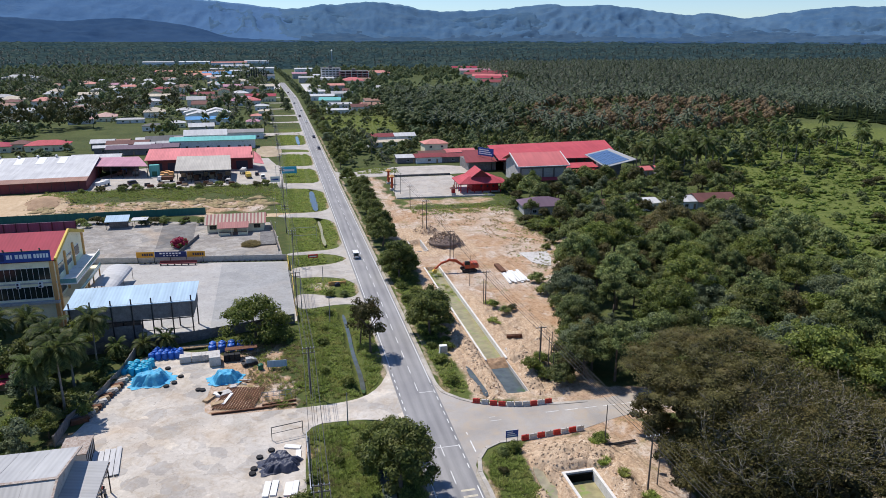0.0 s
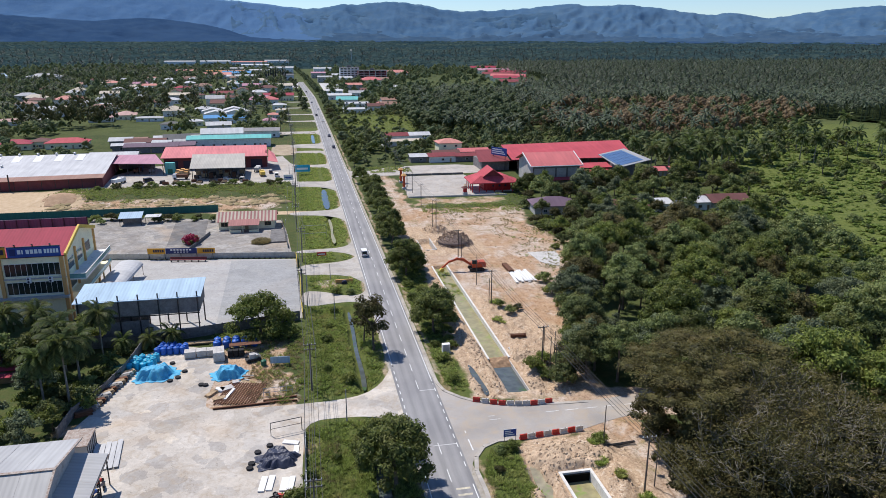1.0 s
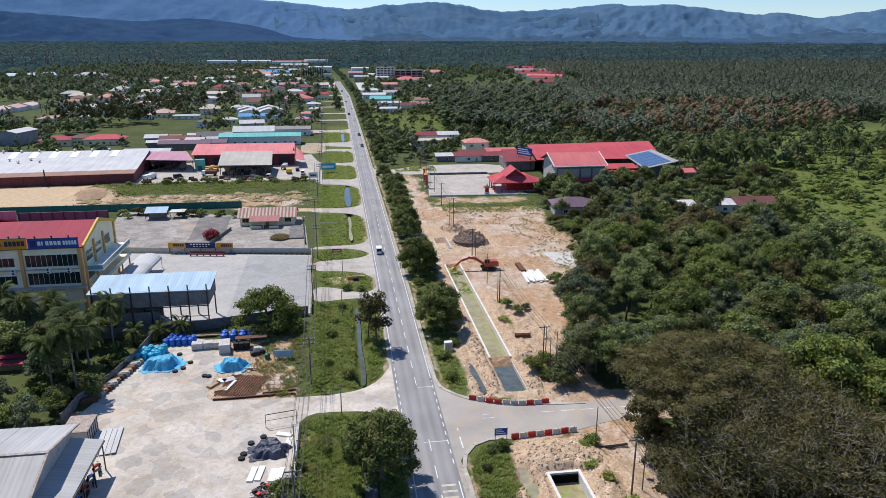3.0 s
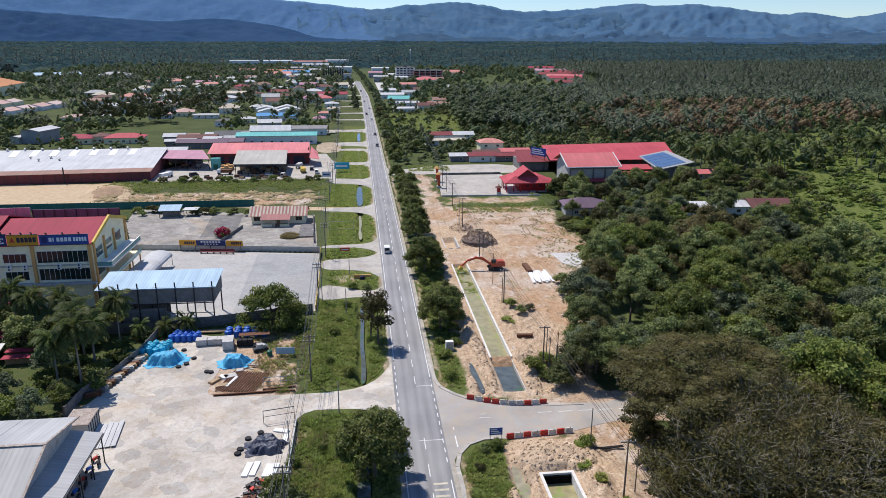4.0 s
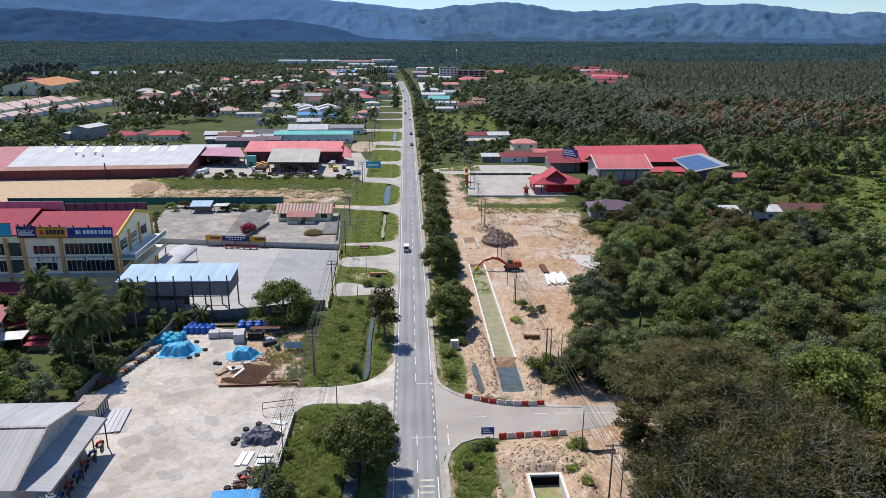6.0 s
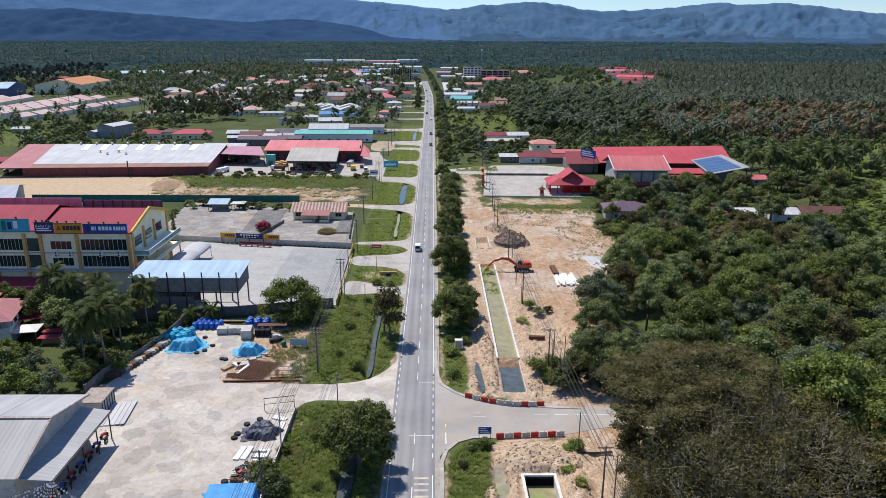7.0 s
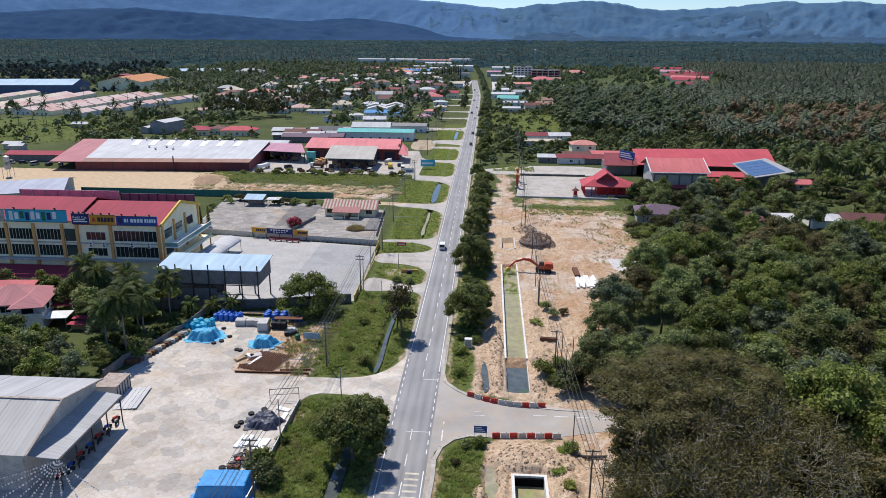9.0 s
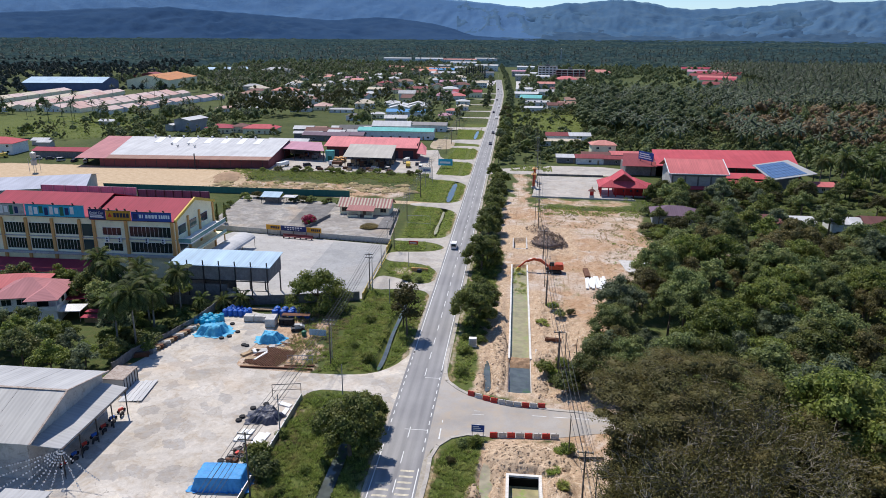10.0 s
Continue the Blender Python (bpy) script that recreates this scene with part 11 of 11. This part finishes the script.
# rusty pipe racks, planks and slabs
rack = thing("pipe_rack", pose(-32.2, 122.6, 0.02, 0, 0, -14), "long bundle of rusty steel pipes on the ground", "pipes")
for k in range(30):
    part("pipe", Build().tube([(-3.6 + 0.24 * k, -4.2 + 0.25 * (k % 3), 0.15 + 0.1 * (k % 2)), (-3.6 + 0.24 * k + 0.2, 4.0, 0.15 + 0.1 * (k % 2))], 0.1, 6), M_RUST, rack)
for nm, x, y, L, rz in (("steel_beam", -31.5, 117.9, 10.5, 2), ("steel_beam", -25.0, 118.2, 5.5, -4), ("steel_beam", -25.2, 119.3, 6.0, 6)):
    ob = thing(nm, pose(x, y, 0.05, 0, 0, rz), "long grey steel section lying at the yard edge", "beam", "steel sections")
    part("flange", Build().box(-L / 2, -0.15, 0, L / 2, 0.15, 0.05).box(-L / 2, -0.15, 0.27, L / 2, 0.15, 0.32), M_RUST, ob)
    part("web", Build().box(-L / 2, -0.02, 0.05, L / 2, 0.02, 0.27), M_RUST, ob)
for k, (x, y, w, d, rz, col) in enumerate(((-37.5, 123.5, 2.6, 1.0, 50, M_WOOD), (-36.0, 121.3, 2.2, 1.1, 10, M_WOOD), (-34.4, 122.6, 0.5, 4.0, -25, M_WHITEP), (-35.0, 125.0, 2.2, 1.6, 20, M_CONC), (-36.3, 124.8, 1.6, 1.4, -20, M_WHITEP), (-33.6, 127.3, 1.2, 1.2, 10, M_CONC))):
    ob = thing("slab_stack", pose(x, y, 0.05, 0, 0, rz), "low stack of pale boards and slabs", "slabs", "slab stacks")
    for j in range(3):
        part("slab", Build().box(-w / 2, -d / 2, 0.12 * j, w / 2, d / 2, 0.11 + 0.12 * j), col, ob, at=pose(0.05 * j, 0.04 * j, 0, 0, 0, 3 * j))
for k in range(16):
    x, y = -57.6 + 0.42 * (k % 8) + 0.08 * k, 120.5 + 0.95 * k
    ob = thing("timber_stack", pose(-58.3 + 0.27 * k, 120.0 + 0.98 * k, 0.05, 0, 0, 20 + 9 * math.sin(k)), ("low stack of grey roof tiles and battens" if k % 3 else "stack of red-brown tiles beside the wall"), "material stack", "stacks along the wall")
    mt = (M_RUST, M_DARKCONC, M_GREYR, M_WOOD)[k % 4]
    for j in range(4):
        part("layer", Build().box(-1.5 - 0.4 * (k % 3), -0.45, 0.22 * j, 1.4 - 0.2 * (j % 2), 0.45, 0.2 + 0.22 * j), mt, ob, at=pose(0.08 * j, 0.04 * (j % 2), 0, 0, 0, 4 * (j % 2)))
for x, y in ((-39.8, 127.6), (-39.0, 127.3), (-29.4, 98.2), (-29.2, 99.4), (-28.4, 102.4), (-26.6, 104.0), (-27.6, 86.4), (-23.5, 85.8), (-22.9, 88.8), (-22.7, 90.6), (-43.6, 134.0), (-44.5, 131.5), (-45.8, 130.4), (-46.5, 138.2)):
    ob = tagged(new("tyre", Build().lathe([(0.28, 0.02), (0.5, 0.0), (0.55, 0.15), (0.5, 0.3), (0.28, 0.28)], 14).mesh("tyre", M_BLACK)), "old black tyre lying on the yard", "tyre", "tyres")
    ob.matrix_basis = pose(x, y, 0.06)
for k, (x, y, w, d, rz) in enumerate(((-27.3, 93.8, 0.9, 3.6, -8), (-26.2, 93.9, 0.9, 3.6, -8), (-24.2, 93.2, 1.1, 3.2, -8), (-23.2, 93.3, 0.8, 3.2, -8), (-22.5, 101.6, 0.8, 3.0, -4), (-23.3, 104.3, 1.0, 2.6, 70))):
    ob = thing("counter_slab", pose(x, y, 0.05, 0, 0, rz), "white board lying on the yard", "board", "white boards")
    part("board", Build().box(-w / 2, -d / 2, 0, w / 2, d / 2, 0.22, None, 0.04), M_WHITEP, ob)
    part("skid", Build().box(-w / 2 + 0.1, -d / 2 + 0.3, -0.02, w / 2 - 0.1, -d / 2 + 0.45, 0.0), M_WOOD, ob)
for k in range(14):
    x, y = -26.4 + 0.55 * (k % 5), 86.6 + 0.95 * (k // 3)
    ob = thing("engine_part", pose(x, y, 0.05, 0, 0, 40 * k), "rusty machine part with dark rods", "machine part", "scrap machines")
    part("block", Build().box(-0.45, -0.25, 0, 0.4, 0.25, 0.5, None, 0.05), (M_RUST, M_STEEL, M_REDP)[k % 7 // 3], ob)
    part("shaft", Build().tube([(-0.9, 0, 0.3), (0.9, 0.05, 0.3)], 0.07, 6), M_STEEL, ob)
    part("flywheel", Build().tube([(0.45, 0, 0.35), (0.55, 0, 0.35)], 0.32, 10), M_STEEL, ob)
ob = thing("portal_frame", pose(-24.0, 107.6, 0, 0, 0, 12), "tall open steel frame at the yard corner", "frame")
for x in (-2.6, 2.5):
    part("post", Build().box(x, 0, 0, x + 0.1, 0.1, 2.3), M_STEEL, ob)
part("top_rail", Build().box(-2.6, 0, 2.3, 2.6, 0.1, 2.4), M_STEEL, ob)
part("mid_rail", Build().box(-2.5, 0.02, 1.2, 2.5, 0.08, 1.27), M_STEEL, ob)
panel_wall("yard_fence", [(-21.2, 66), (-21.0, 107.0)], 1.1, M_GALV, "low grey mesh fence between yard and verge", 3.2)
panel_wall("garden_fence", [(-60.4, 113), (-59.9, 119.5), (-56.6, 128.3), (-54.6, 137), (-53.5, 148)], 1.9, M_DARKCONC, "dark stained boundary wall between garden and yard", 3.0)
# scrap, a leaning gate and boards in the rough corner behind the pipes
ob = thing("metal_gate", pose(-25.6, 120.6, 0.1, -28, 0, 3), "old grey steel gate leaning in the rough grass", "gate")
for z in (0.0, 0.75, 1.5):
    part("rail", Build().box(-2.6, -0.04, z, 2.6, 0.04, z + 0.08), M_GALV, ob)
for k in range(6):
    part("upright", Build().box(-2.6 + k * 1.03, -0.03, 0.081, -2.54 + k * 1.03, 0.03, 1.499), M_GALV, ob)
ob = thing("scrap_machine", pose(-30.8, 136.6, 0.05, 0, 0, 18), "derelict grey machine with a dark engine block", "machine")
part("frame", Build().box(-1.5, -0.8, 0.25, 1.5, 0.8, 0.55, None, 0.1), M_STEEL, ob)
part("engine", Build().box(-0.7, -0.55, 0.56, 0.5, 0.55, 1.5, None, 0.15), M_GREYR, ob)
part("hood", Build().side([(0.5, 0.56), (1.5, 0.56), (1.5, 0.9), (0.9, 1.3), (0.51, 1.3)], -0.6, 0.6), M_GALV, ob)
for sx in (-1.0, 1.0):
    for sy in (-0.95, 0.8):
        part("wheel", Build().tube([(sx, sy, 0.4), (sx, sy + 0.18, 0.4)], 0.42, 12), M_BLACK, ob)
ob = thing("sheet_screen", pose(-25.4, 133.4, 0, 0, 0, -4), "pale blue corrugated sheet screen on steel posts", "screen")
part("sheet", Build().box(-1.9, -0.04, 0.5, 1.9, 0.04, 1.9), ROOF["paleblue", "X"], ob)
for x in (-1.8, 1.75):
    part("post", Build().box(x, 0.041, -0.2, x + 0.1, 0.13, 2.0), M_STEEL, ob)
ob = thing("roofed_rack", pose(-32.5, 141.0, 0, 0, 0, 3), "low dark rack under a rusty sheet", "rack")
part("roof", Build().box(-3.2, -0.8, 1.9, 3.2, 0.8, 1.98), M_RUST, ob)
for x in (-3.0, 0.0, 2.9):
    part("post", Build().box(x, -0.05, -0.1, x + 0.1, 0.05, 1.895), M_STEEL, ob)
part("shelf", Build().box(-3.0, -0.6, 0.9, 3.0, -0.06, 0.98), M_WOOD, ob)
tank(-28.6, 133.9, 0.55, 1.2, M_GREENP, "green")
for k in range(9):
    ob = thing("timber_board", pose(-33.8 + 0.9 * (k % 5), 128.6 + 1.1 * (k // 5) + 0.3 * math.sin(k * 5), 0.05, 0, 0, 30 * math.sin(k * 2.3)), "weathered board lying in rough earth", "board", "loose boards")
    part("board", Build().box(-1.0 - 0.2 * (k % 3), -0.14, 0, 1.0, 0.14, 0.07), (M_WOOD, M_RUST, M_GREYR)[k % 3], ob)
# motorbikes and small machines under the lean-to
for k in range(13):
    ob = thing("motor_machine", pose(-50.6 + 0.9 * (k % 2), 82.5 + 1.35 * k, 0.05, 0, 0, 80 + 17 * math.sin(k * 3)), "small parked machine with red and dark parts", "machine", "machines under the lean-to")
    for s in (-0.55, 0.55):
        part("wheel", Build().tube([(s, -0.05, 0.3), (s, 0.05, 0.3)], 0.3, 10), M_BLACK, ob)
    part("body", Build().box(-0.55, -0.14, 0.35, 0.4, 0.14, 0.8, None, 0.06), (M_REDP, M_STEEL, M_BLUEP, M_BLACK)[k % 4], ob)
    part("handlebar", Build().tube([(0.42, -0.3, 0.95), (0.42, 0.3, 0.95)], 0.03, 5), M_STEEL, ob)
# strings of pennants from a mast near the store
ob = thing("pennant_mast", pose(-48.4, 79.6, 0), "mast with strings of small white pennants fanning out", "bunting")
part("mast", Build().tube([(0, 0, 0), (0, 0, 5.2)], 0.06, 6), M_STEEL, ob)
flag = Build().prism([(-0.12, 0), (0.12, 0), (0.12, 0.01), (-0.12, 0.01)], -0.26, 0.0, None, [(-0.14, 0.0), (0.14, 0.0), (0.14, 0.01), (-0.14, 0.01)]).mesh("pennant", M_LETTER)
for k, (ex, ey) in enumerate(((-11.5, -1.8), (-10.0, -5.0), (-7.0, -7.6), (-4.0, -8.2), (-1.6, -8.0), (0.2, -7.6), (1.9, -6.6), (3.2, -5.2), (5.4, -4.6), (6.8, -2.2))):
    e = Vector((ex, ey, -3.2))
    ln = [Vector((0, 0, 5.1)) + e * t + Vector((0, 0, -1.2 * t * (1 - t))) for t in np.linspace(0, 1, 9)]
    s = part("string", Build().tube(ln, 0.015, 3, cap=False), M_WIRE, ob)
    n = int(e.length / 0.42)
    for j in range(n):
        t = (j + 0.5) / n
        p = Vector((0, 0, 5.1)) + e * t + Vector((0, 0, -1.2 * t * (1 - t)))
        part("pennant", flag, None, s, at=Matrix.Translation(p) @ Matrix.Rotation(0.9 * j, 4, "Z"))
ob = thing("white_hut", pose(-49.5, 70.5, 0), "low white-roofed hut beside the pennants", "hut")
part("wall", Build().box(-3, -2.5, 0, 3, 2.5, 2.4), M_GREYR, ob)
part("roof", Build().box(-3.4, -2.9, 2.4, 3.4, 2.9, 2.55), ROOF["grey", "X"], ob)


# ---------------------------------------------------------------- vehicles
def car(x, y, rz, paint_mat, label, van=False, group=""):
    ob = thing("van" if van else "car", pose(x, y, 0.05, 0, 0, rz), label, "van" if van else "car", group)
    h = 1.9 if van else 1.45
    prof = [(-2.1, 0.3), (2.1, 0.3), (2.15, 0.75), (1.3 if not van else 1.7, 0.95), (0.6 if not van else 1.1, h), (-1.3 if not van else -2.0, h), (-1.9 if not van else -2.1, 0.95), (-2.1, 0.85)]
    body = part("body", Build().side(prof, -0.82, 0.82), paint_mat, ob)
    gl = [(1.22, 0.98), (0.58, h - 0.08), (-1.25, h - 0.08), (-1.8, 0.98)] if not van else [(1.62, 0.98), (1.08, h - 0.1), (-1.9, h - 0.1), (-1.98, 0.98)]
    for s in (-0.84, 0.80):
        part("side_window", Build().side(gl, s, s + 0.04), M_GLASS, body)
    part("rear_window", Build().box(-1.95 if not van else -2.13, -0.65, 1.0, -1.6 if not van else -2.05, 0.65, h - 0.15), M_GLASS, body)
    part("windscreen", Build().add([(1.32, -0.7, 0.96), (1.32, 0.7, 0.96), (0.68, 0.65, h - 0.06), (0.68, -0.65, h - 0.06)] if not van else [(1.72, -0.7, 0.96), (1.72, 0.7, 0.96), (1.16, 0.65, h - 0.06), (1.16, -0.65, h - 0.06)], [(0, 1, 2, 3)]), M_GLASS, body)
    for wx in (-1.35, 1.35):
        for wy in (-0.78, 0.62):
            w = part("wheel", Build().tube([(wx, wy, 0.3), (wx, wy + 0.18, 0.3)], 0.32, 12), M_BLACK, ob)
            part("rim", Build().tube([(wx, wy - 0.01, 0.3), (wx, wy + 0.19, 0.3)], 0.18, 10), M_GALV, w)
    for s in (-0.7, 0.5):
        part("tail_light", Build().box(-2.14, s, 0.75, -2.08, s + 0.2, 0.95), M_REDP, ob)
        part("headlight", Build().box(2.1, s, 0.6, 2.17, s + 0.2, 0.75), M_WHITEP, ob)


car(float(road_x(204)) - 1.7, 204, 90, M_WHITEP, "small white van driving along the asphalt road", True)
for k, (y, lane, m, nm) in enumerate(((470, 1.7, M_SIGNDARK, "dark"), (420, 1.7, M_SIGNDARK, "dark"), (560, 1.7, M_WHITEP, "white"), (600, -1.7, M_SIGNDARK, "dark"), (650, 1.7, M_WHITEP, "white"), (720, -1.7, M_GREYR, "grey"), (790, 1.7, M_WHITEP, "white"), (860, -1.7, M_SIGNDARK, "dark"))):
    car(float(road_x(y)) + lane, y, 90 if lane < 0 else -90, m, "distant %s car on the asphalt road" % nm, False, "distant cars")


def truck(x, y, rz, cabm, bedm, label, L=5.0):
    ob = thing("truck", pose(x, y, 0.05, 0, 0, rz), label, "truck", "trucks at the sheds")
    cab = part("cab", Build().side([(L / 2, 0.5), (L / 2 + 1.7, 0.5), (L / 2 + 1.75, 1.4), (L / 2 + 1.5, 2.5), (L / 2, 2.5)], -1.0, 1.0), cabm, ob)
    part("windscreen", Build().box(L / 2 + 1.55, -0.85, 1.45, L / 2 + 1.74, 0.85, 2.3), M_GLASS, cab)
    part("bed", Build().box(-L / 2, -1.1, 0.9, L / 2 - 0.05, 1.1, 2.3), bedm, ob)
    for wx in (-L / 2 + 0.8, L / 2 + 0.8):
        for wy in (-1.1, 0.85):
            part("wheel", Build().tube([(wx, wy, 0.5), (wx, wy + 0.28, 0.5)], 0.5, 12), M_BLACK, ob)


truck(-98.5, 331, 60, M_WHITEP, M_WHITEP, "white lorry parked beside the warehouse")
truck(-95, 357, 80, M_SIGNBLUE, M_RUST, "dusty lorry in the open bay")
truck(-88.5, 356, 95, M_GREYR, M_SOOT, "grey lorry in the open bay")
truck(-36.5, 338, 100, M_YELLOW, M_YELLOW, "yellow lorry beside the factory canopy", 3.5)
truck(-72, 337, 175, M_WHITEP, M_RUST, "lorry with a rusty bed before the canopy")
truck(-39.5, 350, 80, M_WHITEP, M_GREYR, "pale lorry outside the factory", 4.0)
truck(-252, 336, 10, M_YELLOW, M_YELLOW, "yellow machine lorry outside the red house", 6)
for k, (x, y) in enumerate(((-228, 333), (-222, 334), (-214, 331), (-206, 330), (-199, 328.5))):
    car(x, y, 10 + 25 * k, M_SIGNDARK if k % 2 else M_GREYR, "dark car parked by the long shed", k % 2 == 0, "parked cars")
for k in range(9):
    ob = thing("timber_crate", pose(-75.6 + 1.9 * (k % 3), 347 + 2.2 * (k // 3), 0.05), "orange-brown stacked timber crate", "crate", "timber crates")
    part("crate_side", Build().box(-0.85, -0.95, 0, 0.85, 0.95, 1.5 + 0.8 * (k % 2)), M_WOOD, ob)
    part("lid", Build().box(-0.9, -1.0, 1.5 + 0.8 * (k % 2), 0.9, 1.0, 1.6 + 0.8 * (k % 2)), M_OCHRE, ob)
for k in range(12):
    ob = thing("goods_stack", pose(-84 + 3.6 * k + 1.1 * math.sin(k * 1.9), 327.5 + 2.6 * math.sin(k * 2.7), 0.05, 0, 0, 25 * math.sin(k * 1.7)), ("pile of planks on the factory forecourt", "dark steel frames on the factory forecourt", "rusty drums and scrap on the factory forecourt")[k % 3], ("timber", "steel", "scrap")[k % 3], "goods on the forecourt")
    part("base", Build().box(-1.4, -0.8, 0, 1.4, 0.8, 0.2), M_STEEL, ob)
    for j in range(3):
        part("load", Build().box(-1.3 + 0.2 * j, -0.7 + 0.5 * j, 0.204, 1.1 + 0.1 * j, -0.26 + 0.5 * j, 0.6 + 0.35 * ((k + j) % 3), None, 0.05), (M_WOOD, M_STEEL, M_RUST)[(k + j // 2) % 3], ob)
for k, (x, y, rz) in enumerate(((-86, 333, 40), (-52, 331, 15), (-45, 328.5, 80), (-33, 345, 95), (-30, 336, 90))):
    car(x, y, rz, (M_SIGNDARK, M_WHITEP, M_GREYR)[k % 3], "pick-up or van parked on the factory forecourt", k % 2 == 0, "parked cars")
for k in range(16):
    plant("bush", k % 4, -104 + 5.0 * k + 2 * math.sin(k * 2.3), 319.0 + 1.6 * math.sin(k * 1.3), 0.8 + 0.5 * (k * 5 % 4) / 4, "leafy shrub along the factory forecourt", "forecourt shrubs", "bush")
ob = thing("green_container", pose(-79.4, 352, 0), "green shipping container beside the factory", "container")
part("body", Build().box(-2.2, -1.2, 0.1, 2.2, 1.2, 5.4), ROOF["teal", "X"], ob)
part("door", Build().box(-1.1, -1.24, 0.3, 1.1, -1.205, 2.5), M_GREENP, ob)
for k in range(14):
    ob = thing("goods_stack", pose(-66.0 + 3.3 * (k % 7), 338.0 + 6.5 * (k // 7) + 1.2 * math.sin(k * 2.1), 0.05, 0, 0, 12 * math.sin(k * 1.3)), ("dark machine under the loading canopy", "stack of timber under the loading canopy", "rusty bundle under the loading canopy")[k % 3], ("machine", "timber", "bundle")[k % 3], "goods under the canopy")
    part("base", Build().box(-1.2, -0.9, 0, 1.2, 0.9, 0.3), M_STEEL, ob)
    part("load", Build().box(-1.1, -0.8, 0.3, 0.9 + 0.2 * (k % 2), 0.8, 1.5 + 0.5 * (k % 3), None, 0.1), (M_STEEL, M_WOOD, M_RUST)[k % 3], ob)
# long low bench by the lot wall
ob = thing("bench", pose(-52.5, 207.4, 0.06, 0, 0, -9), "long dark red bench standing against the lot wall", "bench")
part("seat", Build().box(-5.2, -0.4, 0.55, 5.2, 0.4, 0.7, None, 0.05), M_OXIDE, ob)
part("backrest", Build().box(-5.2, 0.32, 0.71, 5.2, 0.4, 1.35), M_OXIDE, ob)
for k in range(6):
    part("leg", Build().box(-5.0 + k * 1.95, -0.35, 0, -4.85 + k * 1.95, 0.35, 0.545), M_STEEL, ob)
# roadside boards on the islands
for x, y, w, h, z, m, lb in ((-18, 338, 7.0, 3.2, 1.5, M_TEALP, "turquoise and white roadside billboard"), (-24.5, 316, 4.0, 2.4, 2.0, M_WHITEP, "white roadside sign board on posts"), (-14.5, 203.2, 2.8, 1.1, 0.9, M_REDP, "low red and white name board in the grass")):
    ob = thing("roadside_board", pose(x, y, 0), lb, "sign board")
    part("panel", Build().box(-w / 2, -0.08, z, w / 2, 0.08, z + h), m, ob)
    part("printed_bar", Build().box(-w * 0.4, -0.12, z + h * 0.3, w * 0.35, -0.082, z + h * 0.6), M_LETTER if m is not M_WHITEP else M_SIGNBLUE, ob)
    for s in (-0.42, 0.4):
        part("post", Build().box(w * s, 0.09, 0, w * s + 0.1, 0.2, z + h), M_GALV, ob)
ob = thing("empty_frame", pose(-16.0, 226, 0), "empty rectangular steel sign frame in the grass", "frame")
for x in (-4, 3.9):
    part("post", Build().box(x, 0, 0, x + 0.1, 0.1, 4.2), M_GALV, ob)
part("top_rail", Build().box(-4, 0, 4.2, 4, 0.1, 4.3), M_GALV, ob)
part("foot_rail", Build().box(-3.9, 0, 1.6, 3.9, 0.08, 1.7), M_GALV, ob)
for k in range(6):
    ob = thing("street_lamp", pose(float(road_x(150 + 60 * k)) - 24.0 - 0.6 * (k % 2), 212 + 18 * k, 0), "slim grey lamp post in the old lots", "lamp post", "lamp posts")
    part("post", Build().tube([(0, 0, 0), (0, 0, 5.5)], 0.05, 6), M_GALV, ob)
    part("lamp", Build().box(-0.1, -0.5, 5.45, 0.1, 0.1, 5.6), M_WHITEP, ob)
ob = thing("water_tower", pose(-207, 301, 0), "small steel lattice tower with pale tanks", "tower")
for x in (-1.8, 1.6):
    for y in (-1.5, 1.5):
        part("leg", Build().box(x, y, 0, x + 0.15, y + 0.15, 7), M_GALV, ob)
for k in range(2):
    part("tank", Build().lathe([(1.3, 3.5 + 3.4 * k), (1.3, 5.8 + 3.4 * k), (0.4, 6.3 + 3.4 * k)], 12), M_GALV, ob)
# ornamental white shed roofs behind the showroom
house(-170, 256, 32, 26, 5.6, 2.4, 22, "lavender", M_GREYR, "gable", "X", 0, "pale metal shed behind the showroom", 1, "shed")
house(-190, 244, 20, 18, 5.0, 2.0, 22, "lavender", M_GREYR, "gable", "X", 0, "grey metal shed behind the showroom", 1, "shed")
